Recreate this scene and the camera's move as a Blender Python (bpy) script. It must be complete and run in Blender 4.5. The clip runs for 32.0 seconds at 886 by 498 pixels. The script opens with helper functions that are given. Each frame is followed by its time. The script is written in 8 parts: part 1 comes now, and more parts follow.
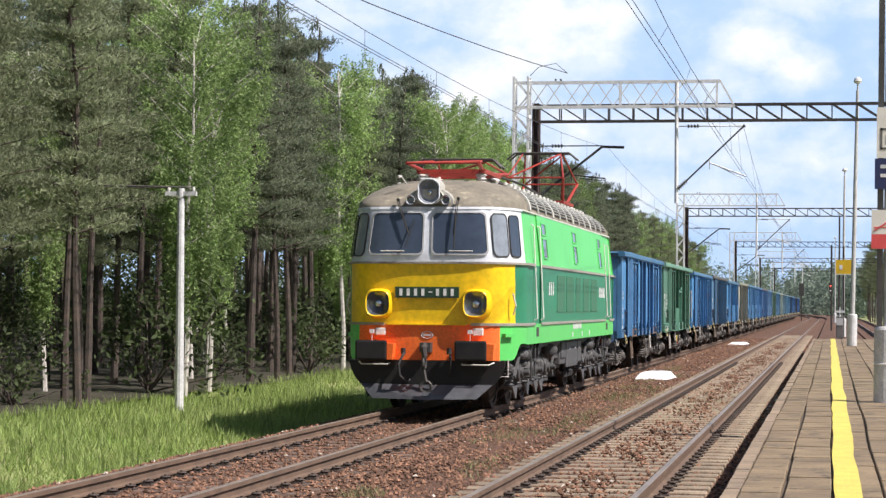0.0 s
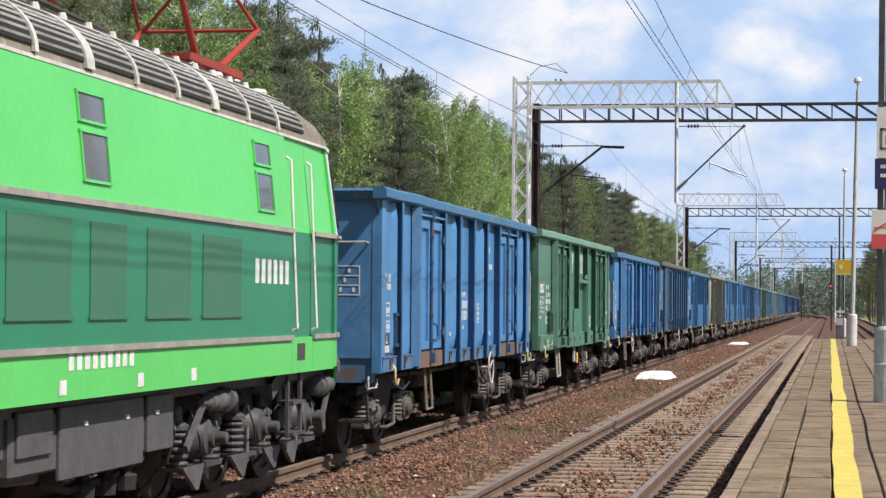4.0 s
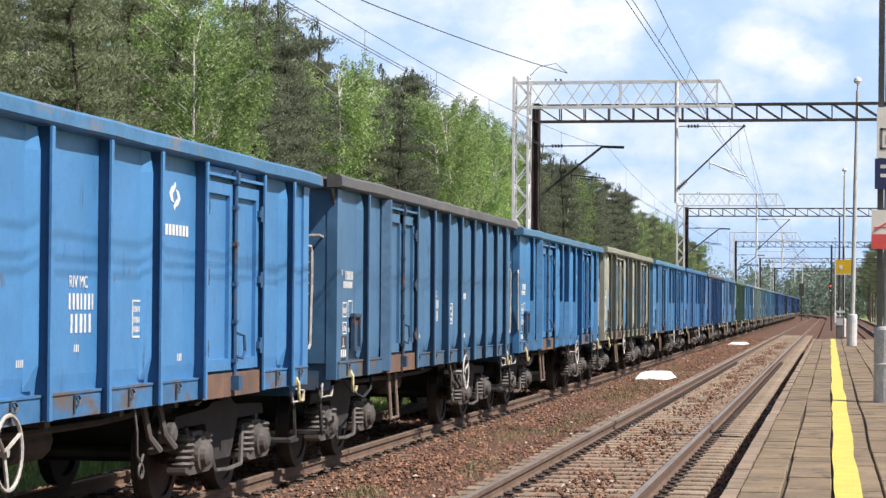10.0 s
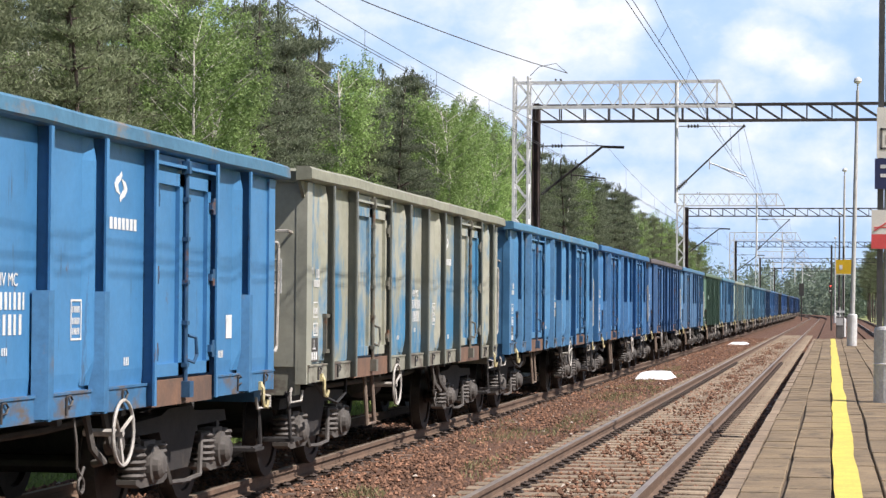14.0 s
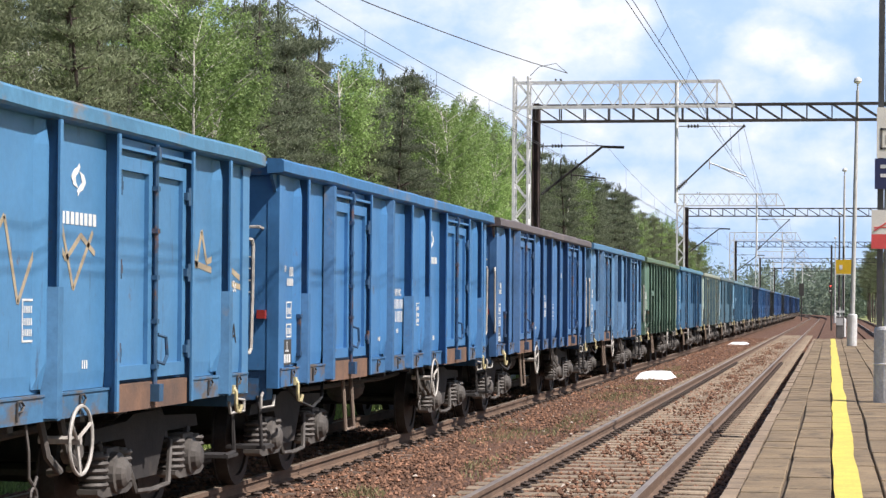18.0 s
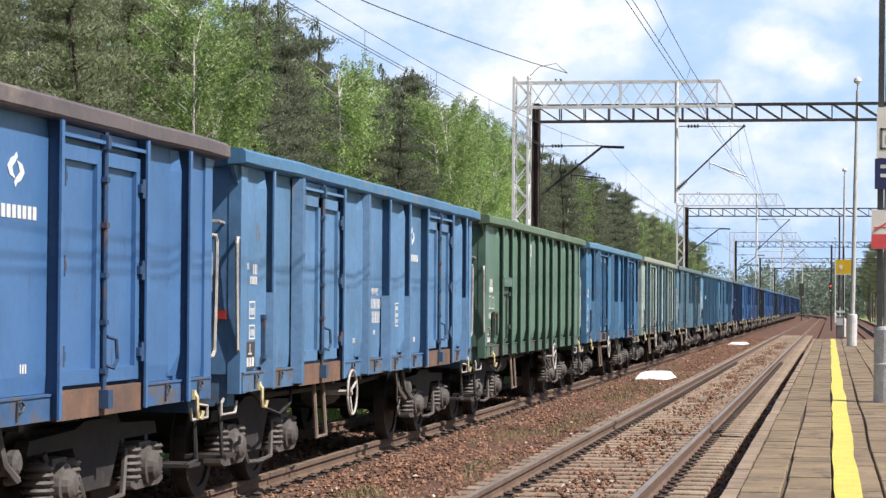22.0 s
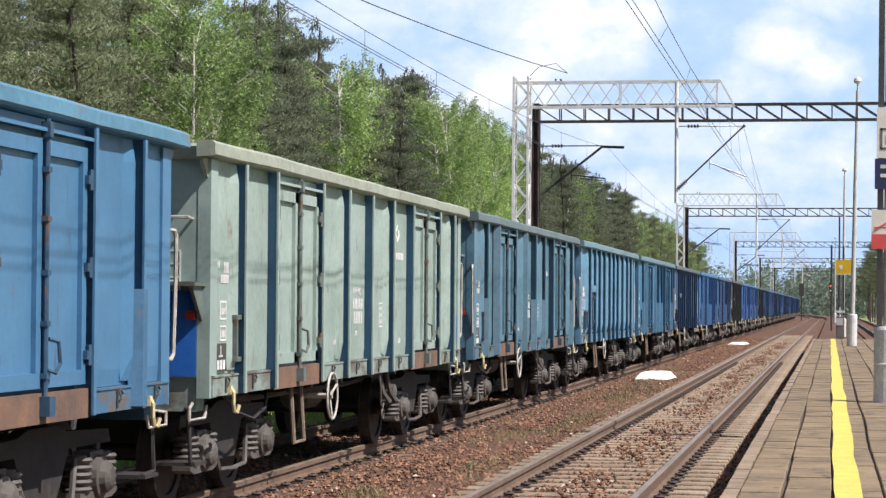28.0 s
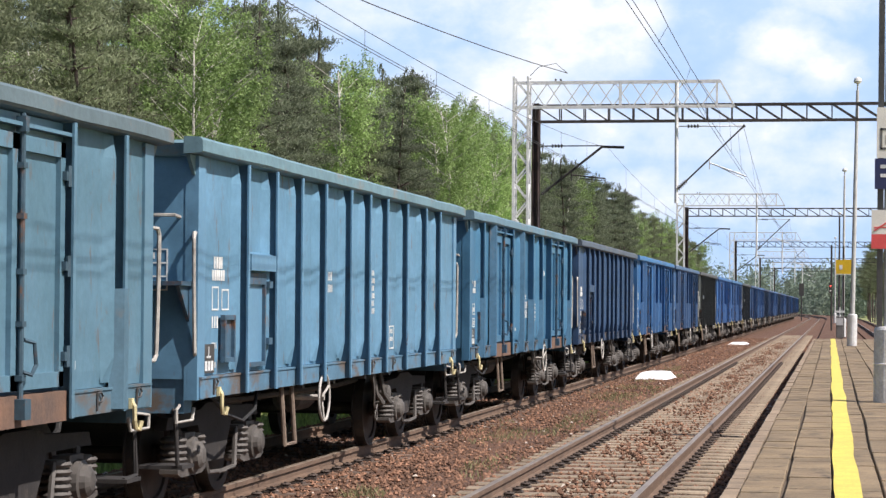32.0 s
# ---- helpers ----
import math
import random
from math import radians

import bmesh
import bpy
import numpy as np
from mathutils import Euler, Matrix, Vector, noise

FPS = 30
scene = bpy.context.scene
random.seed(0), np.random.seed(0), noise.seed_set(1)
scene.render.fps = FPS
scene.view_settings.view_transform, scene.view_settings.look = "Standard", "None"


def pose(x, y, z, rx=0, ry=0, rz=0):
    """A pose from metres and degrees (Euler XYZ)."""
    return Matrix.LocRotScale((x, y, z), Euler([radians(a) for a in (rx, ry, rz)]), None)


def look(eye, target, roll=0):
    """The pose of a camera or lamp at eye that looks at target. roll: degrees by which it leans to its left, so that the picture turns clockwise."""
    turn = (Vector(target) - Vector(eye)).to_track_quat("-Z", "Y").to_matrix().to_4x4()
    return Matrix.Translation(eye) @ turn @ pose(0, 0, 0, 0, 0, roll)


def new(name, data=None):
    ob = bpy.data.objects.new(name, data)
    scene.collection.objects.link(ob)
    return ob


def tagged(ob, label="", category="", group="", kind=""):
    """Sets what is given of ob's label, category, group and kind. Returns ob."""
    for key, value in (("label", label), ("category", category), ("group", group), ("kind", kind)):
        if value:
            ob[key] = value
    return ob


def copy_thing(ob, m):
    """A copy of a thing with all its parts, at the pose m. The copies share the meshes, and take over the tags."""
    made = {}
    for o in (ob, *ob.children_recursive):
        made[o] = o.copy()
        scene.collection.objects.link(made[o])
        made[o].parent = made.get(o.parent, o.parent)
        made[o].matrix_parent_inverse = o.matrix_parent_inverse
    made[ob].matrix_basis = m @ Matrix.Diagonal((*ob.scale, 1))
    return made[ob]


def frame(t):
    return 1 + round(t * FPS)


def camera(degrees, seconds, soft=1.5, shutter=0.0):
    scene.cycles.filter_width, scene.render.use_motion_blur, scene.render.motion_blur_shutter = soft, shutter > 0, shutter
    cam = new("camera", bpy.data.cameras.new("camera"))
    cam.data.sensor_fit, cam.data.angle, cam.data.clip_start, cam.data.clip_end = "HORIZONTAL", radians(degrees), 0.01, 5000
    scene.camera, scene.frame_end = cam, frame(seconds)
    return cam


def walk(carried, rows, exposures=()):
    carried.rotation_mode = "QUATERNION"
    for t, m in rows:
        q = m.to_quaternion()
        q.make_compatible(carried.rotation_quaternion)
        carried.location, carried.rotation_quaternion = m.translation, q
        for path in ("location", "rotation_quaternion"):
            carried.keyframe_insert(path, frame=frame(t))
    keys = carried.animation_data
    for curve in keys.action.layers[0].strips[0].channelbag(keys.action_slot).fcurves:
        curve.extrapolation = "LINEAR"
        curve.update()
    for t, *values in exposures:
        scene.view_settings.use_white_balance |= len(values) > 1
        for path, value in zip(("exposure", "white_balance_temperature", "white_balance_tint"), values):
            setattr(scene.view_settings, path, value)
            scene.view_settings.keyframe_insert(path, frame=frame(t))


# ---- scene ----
# Camera: on a tripod on the platform, it does not move.
cam = camera(22.37, 32.0, soft=1.4)
EYE = (0.0, 0.0, 1.762)
YAW, PITCH = radians(9.86), radians(1.42)
AIM = (-50 * math.sin(YAW) * math.cos(PITCH), 50 * math.cos(YAW) * math.cos(PITCH), EYE[2] + 50 * math.sin(PITCH))
VIEW = look(EYE, AIM, 0.406)
walk(cam, [(0.0, VIEW), (32.0, VIEW)], exposures=[(t, stops, 6500, 13) for t, stops in ((0.0, 0.42), (1.0, 0.40), (2.0, 0.20), (3.0, 0.06), (3.5, 0.12), (5.5, 0.36), (7.0, 0.43), (32.0, 0.43))])

# Daylight: high sun over the platform side, scattered clouds.
SUN_EL, SUN_AZ = radians(50), radians(18)
TO_SUN = Vector((math.cos(SUN_EL) * math.cos(SUN_AZ), -math.cos(SUN_EL) * math.sin(SUN_AZ), math.sin(SUN_EL)))
world = bpy.data.worlds.new("sky")
scene.world = world
world.use_nodes = True
wt = world.node_tree
sky = wt.nodes.new("ShaderNodeTexSky")
sky.sky_type = "NISHITA"
sky.sun_disc = False
sky.sun_elevation = SUN_EL
sky.sun_rotation = radians(90) + SUN_AZ
sky.dust_density = 1.5
wt.nodes["Background"].inputs[1].default_value = 0.065
wt.links.new(sky.outputs[0], wt.nodes["Background"].inputs[0])
sun = new("sun", bpy.data.lights.new("sun", "SUN"))
sun.data.energy, sun.data.angle, sun.data.color = 5.0, radians(0.55), (1.0, 0.93, 0.87)
sun.matrix_world = look((30, -10, 60), Vector((30, -10, 60)) - TO_SUN)

# Plan: tracks run along +y, the rail tops lie at z = 0.
X_TRAIN, X_NEAR = -6.534, -2.55
X_EDGE, Z_PLAT = -0.81, 0.40
GAUGE = 1.505
SLEEPER_TOP = -0.155
CURVE_Y, CURVE_R = 335.0, 2600.0


def bend(y):
    """Sideways shift of the line where it curves away in the distance."""
    return -((y - CURVE_Y) ** 2) / (2 * CURVE_R) if y > CURVE_Y else 0.0


# ---- materials ----
MATS = {}


def node(nt, kind, **inputs):
    n = nt.nodes.new(kind)
    for k, v in inputs.items():
        n.inputs[k.replace("_", " ")].default_value = v
    return n


def material(name, a, b=None, rough=0.7, metal=0.0, scale=6.0, grain=60.0, bump=0.15, depth=0.01, stain=None,
             stain_amount=0.4, stain_scale=(1.5, 1.5, 1.5), vary=0.0, tint=False, coords="Object", leaf=False, dent=0.0, island=False, contrast=1.0, rust=None):
    """Two tones mixed by noise, finer grain over them, stains of a third tone, and relief."""
    m = bpy.data.materials.new(name)
    m.use_nodes = True
    nt = m.node_tree
    bsdf = nt.nodes["Principled BSDF"]
    b = b or tuple(c * 0.75 for c in a)
    tc = nt.nodes.new("ShaderNodeTexCoord")
    src = nt.nodes.new("ShaderNodeNewGeometry").outputs["Position"] if coords == "World" else tc.outputs[coords]
    n1 = node(nt, "ShaderNodeTexNoise", Scale=scale, Detail=5.0, Roughness=0.6)
    nt.links.new(src, n1.inputs["Vector"])
    ramp = nt.nodes.new("ShaderNodeValToRGB")
    ramp.color_ramp.elements[0].position, ramp.color_ramp.elements[1].position = 0.35, 0.65
    ramp.color_ramp.elements[0].color, ramp.color_ramp.elements[1].color = (*a, 1), (*b, 1)
    nt.links.new(n1.outputs["Fac"], ramp.inputs["Fac"])
    colour = ramp.outputs["Color"]
    if tint:
        info = nt.nodes.new("ShaderNodeObjectInfo")
        mix = nt.nodes.new("ShaderNodeMixRGB")
        mix.blend_type = "MULTIPLY"
        mix.inputs[0].default_value = 1.0
        nt.links.new(colour, mix.inputs[1])
        nt.links.new(info.outputs["Color"], mix.inputs[2])
        colour = mix.outputs[0]
    n2 = node(nt, "ShaderNodeTexNoise", Scale=grain, Detail=4.0, Roughness=0.65)
    nt.links.new(src, n2.inputs["Vector"])
    hsv = nt.nodes.new("ShaderNodeHueSaturation")
    mr = nt.nodes.new("ShaderNodeMapRange")
    mr.inputs["From Min"].default_value, mr.inputs["From Max"].default_value = 0.3, 0.7
    mr.inputs["To Min"].default_value, mr.inputs["To Max"].default_value = 1 - 0.18 * contrast, 1 + 0.15 * contrast
    nt.links.new(n2.outputs["Fac"], mr.inputs["Value"])
    value = mr.outputs["Result"]
    if vary:
        rnd = nt.nodes.new("ShaderNodeNewGeometry" if leaf or island else "ShaderNodeObjectInfo")
        r2 = nt.nodes.new("ShaderNodeMapRange")
        r2.inputs["To Min"].default_value, r2.inputs["To Max"].default_value = 1 - vary, 1 + vary
        nt.links.new(rnd.outputs["Random Per Island" if leaf or island else "Random"], r2.inputs["Value"])
        mul = nt.nodes.new("ShaderNodeMath")
        mul.operation = "MULTIPLY"
        nt.links.new(value, mul.inputs[0])
        nt.links.new(r2.outputs["Result"], mul.inputs[1])
        value = mul.outputs[0]
        if leaf:
            # whole plants differ as well
            tree = nt.nodes.new("ShaderNodeObjectInfo")
            r4 = nt.nodes.new("ShaderNodeMapRange")
            r4.inputs["To Min"].default_value, r4.inputs["To Max"].default_value = 0.72, 1.25
            nt.links.new(tree.outputs["Random"], r4.inputs["Value"])
            mul2 = nt.nodes.new("ShaderNodeMath")
            mul2.operation = "MULTIPLY"
            nt.links.new(value, mul2.inputs[0])
            nt.links.new(r4.outputs["Result"], mul2.inputs[1])
            value = mul2.outputs[0]
    nt.links.new(value, hsv.inputs["Value"])
    nt.links.new(colour, hsv.inputs["Color"])
    colour = hsv.outputs["Color"]
    layers = [(stain, stain_amount, stain_scale, 0.12)] if stain else []
    if rust:
        layers.append((rust, 0.2, (6.0, 5.0, 2.6), 0.05))
    for stain, stain_amount, stain_scale, soft_edge in layers:
        mp = nt.nodes.new("ShaderNodeMapping")
        mp.inputs["Scale"].default_value = stain_scale
        nt.links.new(src, mp.inputs["Vector"])
        n3 = node(nt, "ShaderNodeTexNoise", Scale=1.0, Detail=6.0, Roughness=0.7)
        nt.links.new(mp.outputs[0], n3.inputs["Vector"])
        r3 = nt.nodes.new("ShaderNodeMapRange")
        lo = 0.72 - 0.32 * stain_amount
        r3.inputs["From Min"].default_value, r3.inputs["From Max"].default_value = lo, lo + soft_edge
        r3.inputs["To Max"].default_value = min(1.0, 0.5 + stain_amount)
        nt.links.new(n3.outputs["Fac"], r3.inputs["Value"])
        mix = nt.nodes.new("ShaderNodeMixRGB")
        mix.inputs[2].default_value = (*stain, 1)
        nt.links.new(r3.outputs["Result"], mix.inputs[0])
        nt.links.new(colour, mix.inputs[1])
        colour = mix.outputs[0]
    nt.links.new(colour, bsdf.inputs["Base Color"])
    bsdf.inputs["Roughness"].default_value, bsdf.inputs["Metallic"].default_value = rough, metal
    if bump:
        bp = nt.nodes.new("ShaderNodeBump")
        bp.inputs["Strength"].default_value, bp.inputs["Distance"].default_value = bump, depth
        nt.links.new(n2.outputs["Fac"], bp.inputs["Height"])
        nt.links.new(bp.outputs[0], bsdf.inputs["Normal"])
        if dent:
            # shallow buckles in the sheet
            n5 = node(nt, "ShaderNodeTexNoise", Scale=2.2, Detail=2.0, Roughness=0.4)
            nt.links.new(src, n5.inputs["Vector"])
            b2 = nt.nodes.new("ShaderNodeBump")
            b2.inputs["Strength"].default_value, b2.inputs["Distance"].default_value = 1.0, dent
            nt.links.new(n5.outputs["Fac"], b2.inputs["Height"])
            nt.links.new(b2.outputs[0], bp.inputs["Normal"])
    if leaf:
        tr = nt.nodes.new("ShaderNodeBsdfTranslucent")
        nt.links.new(colour, tr.inputs["Color"])
        ms = nt.nodes.new("ShaderNodeMixShader")
        ms.inputs[0].default_value = 0.45
        nt.links.new(bsdf.outputs[0], ms.inputs[1])
        nt.links.new(tr.outputs[0], ms.inputs[2])
        nt.links.new(ms.outputs[0], nt.nodes["Material Output"].inputs["Surface"])
    MATS[name] = m
    return m


RUST = (0.13, 0.06, 0.03)
material("paint", (1, 1, 1), (0.84, 0.86, 0.87), dent=0.025, rough=0.45, scale=0.9, grain=20, bump=0.08, depth=0.012, tint=True, contrast=0.4,
         stain=(0.045, 0.036, 0.034), stain_amount=0.33, stain_scale=(8.0, 7.0, 1.1), rust=(0.12, 0.055, 0.03))
material("paint_worn", (1, 1, 1), (0.76, 0.79, 0.77), dent=0.03, rough=0.6, scale=1.2, grain=14, bump=0.15, depth=0.02, tint=True, contrast=0.6,
         stain=(0.14, 0.085, 0.055), stain_amount=0.42, stain_scale=(9.0, 8.0, 2.2), rust=(0.10, 0.06, 0.045))
material("paint_patch", (1, 1, 1), (0.8, 0.82, 0.78), dent=0.03, rough=0.65, scale=1.2, grain=9, bump=0.2, depth=0.02, tint=True, contrast=0.6,
         stain=(0.05, 0.2, 0.36), stain_amount=0.85, stain_scale=(1.6, 1.4, 0.6))
material("sill_paint", (0.86, 0.86, 0.85), (0.55, 0.55, 0.54), rough=0.7, scale=1.3, grain=14, bump=0.2, tint=True, contrast=0.7,
         stain=(0.12, 0.10, 0.085), stain_amount=0.72, stain_scale=(2, 1.3, 3), rust=(0.12, 0.055, 0.03))
material("rusty_sill", (0.20, 0.115, 0.075), (0.11, 0.075, 0.06), rough=0.85, scale=3, grain=30, bump=0.3)
material("running_gear", (0.075, 0.066, 0.06), (0.04, 0.036, 0.034), rough=0.75, scale=4, grain=40, bump=0.3, stain=(0.15, 0.1, 0.07), stain_amount=0.35)
material("gear_light", (0.115, 0.105, 0.095), (0.06, 0.055, 0.05), rough=0.65, scale=5, grain=40, bump=0.25)
material("dark_iron", (0.048, 0.047, 0.048), (0.07, 0.065, 0.06), rough=0.6, scale=5, grain=40)
material("fastening", (0.085, 0.062, 0.05), (0.05, 0.04, 0.035), rough=0.8, scale=5, grain=40)
material("wheel_steel", (0.055, 0.048, 0.043), (0.03, 0.027, 0.025), rough=0.55, metal=0.5, scale=5)
material("white_mark", (0.78, 0.78, 0.76), (0.6, 0.62, 0.62), rough=0.6, scale=8, grain=30, bump=0)
material("white_steel", (0.66, 0.65, 0.62), (0.45, 0.43, 0.4), rough=0.5, scale=6, grain=30)
material("yellow_steel", (0.66, 0.54, 0.12), (0.42, 0.34, 0.1), rough=0.5, scale=8)
material("tan_spray", (0.42, 0.34, 0.22), (0.34, 0.29, 0.22), rough=0.7, scale=3, bump=0)
material("hook_cream", (0.62, 0.55, 0.30), (0.45, 0.40, 0.24), rough=0.55, scale=8)
material("red_lens", (0.38, 0.05, 0.04), (0.28, 0.04, 0.035), rough=0.25, bump=0)
material("rail_side", (0.17, 0.112, 0.076), (0.11, 0.074, 0.052), rough=0.8, scale=3, grain=50, bump=0.2, coords="World")
material("rail_head", (0.27, 0.215, 0.165), (0.19, 0.15, 0.115), rough=0.45, metal=0.15, scale=2, grain=80, bump=0.05, coords="World")
material("ballast", (0.16, 0.083, 0.051), (0.092, 0.05, 0.033), rough=0.95, scale=9, grain=28, bump=0.9, depth=0.05, coords="World",
         stain=(0.22, 0.165, 0.10), stain_amount=0.25, stain_scale=(0.7, 0.35, 1))
material("sleeper_wood", (0.33, 0.265, 0.19), (0.22, 0.17, 0.12), rough=0.9, scale=2, grain=45, bump=0.5, vary=0.18)
material("old_sleeper", (0.17, 0.11, 0.085), (0.11, 0.08, 0.06), rough=0.95, scale=3, grain=40, bump=0.4, vary=0.2)
material("soil", (0.26, 0.33, 0.11), (0.32, 0.31, 0.16), rough=1.0, scale=0.5, grain=9, bump=0.5, depth=0.05, coords="World")
material("paving", (0.275, 0.205, 0.122), (0.16, 0.119, 0.075), rough=0.9, scale=1.9, grain=30, bump=0.7, vary=0.1, coords="World",
         stain=(0.085, 0.068, 0.05), stain_amount=0.5, stain_scale=(3.2, 2.2, 1.0))
material("joint", (0.085, 0.066, 0.05), (0.12, 0.094, 0.065), rough=1.0, scale=5, coords="World")
material("kerb", (0.33, 0.25, 0.172), (0.21, 0.16, 0.11), rough=0.9, scale=4, grain=40, bump=0.4, vary=0.15, coords="World")
material("line_yellow", (0.70, 0.59, 0.11), (0.60, 0.49, 0.10), rough=0.7, scale=4, grain=40, coords="World", stain=(0.5, 0.42, 0.16), stain_amount=0.2, stain_scale=(9, 3, 1))
material("concrete", (0.48, 0.46, 0.42), (0.36, 0.345, 0.32), rough=0.9, scale=3, grain=40, bump=0.25, stain=(0.25, 0.23, 0.2), stain_amount=0.4, stain_scale=(4, 4, 1))
material("galvanised", (0.80, 0.81, 0.82), (0.66, 0.67, 0.69), rough=0.5, metal=0.0, scale=4, grain=30, bump=0.05)
material("tarred_steel", (0.03, 0.028, 0.03), (0.055, 0.045, 0.042), rough=0.7, scale=3, grain=30)
material("wire", (0.10, 0.09, 0.085), (0.07, 0.06, 0.06), rough=0.6, metal=0.4, bump=0)
material("white_sheet", (0.85, 0.85, 0.86), (0.72, 0.72, 0.75), rough=0.6, scale=3, grain=10, bump=0.3)
material("pine_bark", (0.105, 0.08, 0.066), (0.05, 0.043, 0.04), rough=0.95, scale=6, grain=30, bump=0.6, depth=0.03, vary=0.2)
material("birch_bark", (0.62, 0.6, 0.55), (0.36, 0.34, 0.31), rough=0.85, scale=5, grain=20, bump=0.3, stain=(0.05, 0.045, 0.04), stain_amount=0.5, stain_scale=(3, 3, 9))
material("pine_needles", (0.245, 0.285, 0.165), (0.175, 0.207, 0.115), rough=0.7, scale=1.2, grain=6, bump=0, vary=0.28, leaf=True)
material("dark_pine_needles", (0.185, 0.22, 0.14), (0.13, 0.155, 0.10), rough=0.7, scale=1.2, grain=6, bump=0, vary=0.28, leaf=True)
material("birch_leaves", (0.35, 0.49, 0.18), (0.285, 0.41, 0.14), rough=0.6, scale=1.2, grain=6, bump=0, vary=0.25, leaf=True)
material("dry_blade", (0.34, 0.30, 0.17), (0.26, 0.27, 0.12), rough=0.8, scale=3, grain=10, bump=0, vary=0.3, leaf=True)
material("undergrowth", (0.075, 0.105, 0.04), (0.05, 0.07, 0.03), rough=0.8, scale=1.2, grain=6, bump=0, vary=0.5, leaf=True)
material("grass_blade", (0.31, 0.39, 0.135), (0.24, 0.33, 0.10), rough=0.7, scale=0.8, grain=5, bump=0, vary=0.45, leaf=True, coords="World")
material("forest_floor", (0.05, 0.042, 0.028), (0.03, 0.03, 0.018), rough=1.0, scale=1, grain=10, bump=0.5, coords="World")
# leaf tones paled and greyed to stand in for distance haze
material("haze_tinted_wood", (0.23, 0.285, 0.225), (0.18, 0.235, 0.195), rough=1.0, scale=0.05, grain=0.4, bump=0.0, coords="World", vary=0.06, leaf=True, contrast=0.5)


# ---- mesh helpers ----
def box(bm, x0, x1, y0, y1, z0, z1):
    v = [bm.verts.new(c) for c in ((x0, y0, z0), (x1, y0, z0), (x1, y1, z0), (x0, y1, z0), (x0, y0, z1), (x1, y0, z1), (x1, y1, z1), (x0, y1, z1))]
    for f in ((3, 2, 1, 0), (4, 5, 6, 7), (0, 1, 5, 4), (1, 2, 6, 5), (2, 3, 7, 6), (3, 0, 4, 7)):
        bm.faces.new([v[i] for i in f])
    return v


def bevel(bm, w=0.01, seg=1):
    bmesh.ops.bevel(bm, geom=list(bm.edges), offset=w, segments=seg, affect="EDGES", profile=0.6)


def bar(bm, a, b, r=0.02, n=6, r2=None):
    """A round bar from a to b."""
    a, b = Vector(a), Vector(b)
    d = (b - a).normalized()
    u = d.orthogonal().normalized()
    w = d.cross(u)
    rings = []
    for c, rad in ((a, r), (b, r if r2 is None else r2)):
        rings.append([bm.verts.new(c + rad * (math.cos(2 * math.pi * i / n) * u + math.sin(2 * math.pi * i / n) * w)) for i in range(n)])
    for i in range(n):
        j = (i + 1) % n
        bm.faces.new((rings[0][i], rings[0][j], rings[1][j], rings[1][i]))
    bm.faces.new(rings[0][::-1])
    bm.faces.new(rings[1])


def beam(bm, a, b, w=0.05, h=0.05):
    """A square bar from a to b."""
    a, b = Vector(a), Vector(b)
    d = (b - a).normalized()
    u = d.cross(Vector((0, 0, 1))) if abs(d.z) < 0.95 else Vector((1, 0, 0))
    u = (u - u.dot(d) * d).normalized()
    k = d.cross(u)
    v = []
    for c in (a, b):
        for s, t in ((-1, -1), (1, -1), (1, 1), (-1, 1)):
            v.append(bm.verts.new(c + u * (s * w / 2) + k * (t * h / 2)))
    for f in ((3, 2, 1, 0), (4, 5, 6, 7), (0, 1, 5, 4), (1, 2, 6, 5), (2, 3, 7, 6), (3, 0, 4, 7)):
        bm.faces.new([v[i] for i in f])


def pipe(bm, pts, r=0.02, n=6):
    """One bent tube through the points."""
    P = [Vector(p) for p in pts]
    u = (P[1] - P[0]).normalized().orthogonal().normalized()
    rings = []
    for i, p in enumerate(P):
        d = ((P[min(i + 1, len(P) - 1)] - p).normalized() + (p - P[max(i - 1, 0)]).normalized()).normalized()
        u = (u - u.dot(d) * d).normalized()
        w = d.cross(u)
        rings.append([bm.verts.new(p + r * (math.cos(2 * math.pi * k / n) * u + math.sin(2 * math.pi * k / n) * w)) for k in range(n)])
    for a, b in zip(rings, rings[1:]):
        for k in range(n):
            bm.faces.new((a[k], a[(k + 1) % n], b[(k + 1) % n], b[k]))
    bm.faces.new(rings[0][::-1])
    bm.faces.new(rings[-1])


def lathe(bm, profile, axis="z", n=16, at=(0, 0, 0)):
    """A turned shape: profile is (radius, height) along the axis."""
    rings = []
    for r, h in profile:
        ring = []
        for i in range(n):
            c, s = r * math.cos(2 * math.pi * i / n), r * math.sin(2 * math.pi * i / n)
            p = {"z": (c, s, h), "x": (h, c, s), "y": (s, h, c)}[axis]
            ring.append(bm.verts.new((p[0] + at[0], p[1] + at[1], p[2] + at[2])))
        rings.append(ring)
    for a, b in zip(rings, rings[1:]):
        for i in range(n):
            j = (i + 1) % n
            bm.faces.new((a[i], a[j], b[j], b[i]))
    bm.faces.new(rings[0][::-1])
    bm.faces.new(rings[-1])


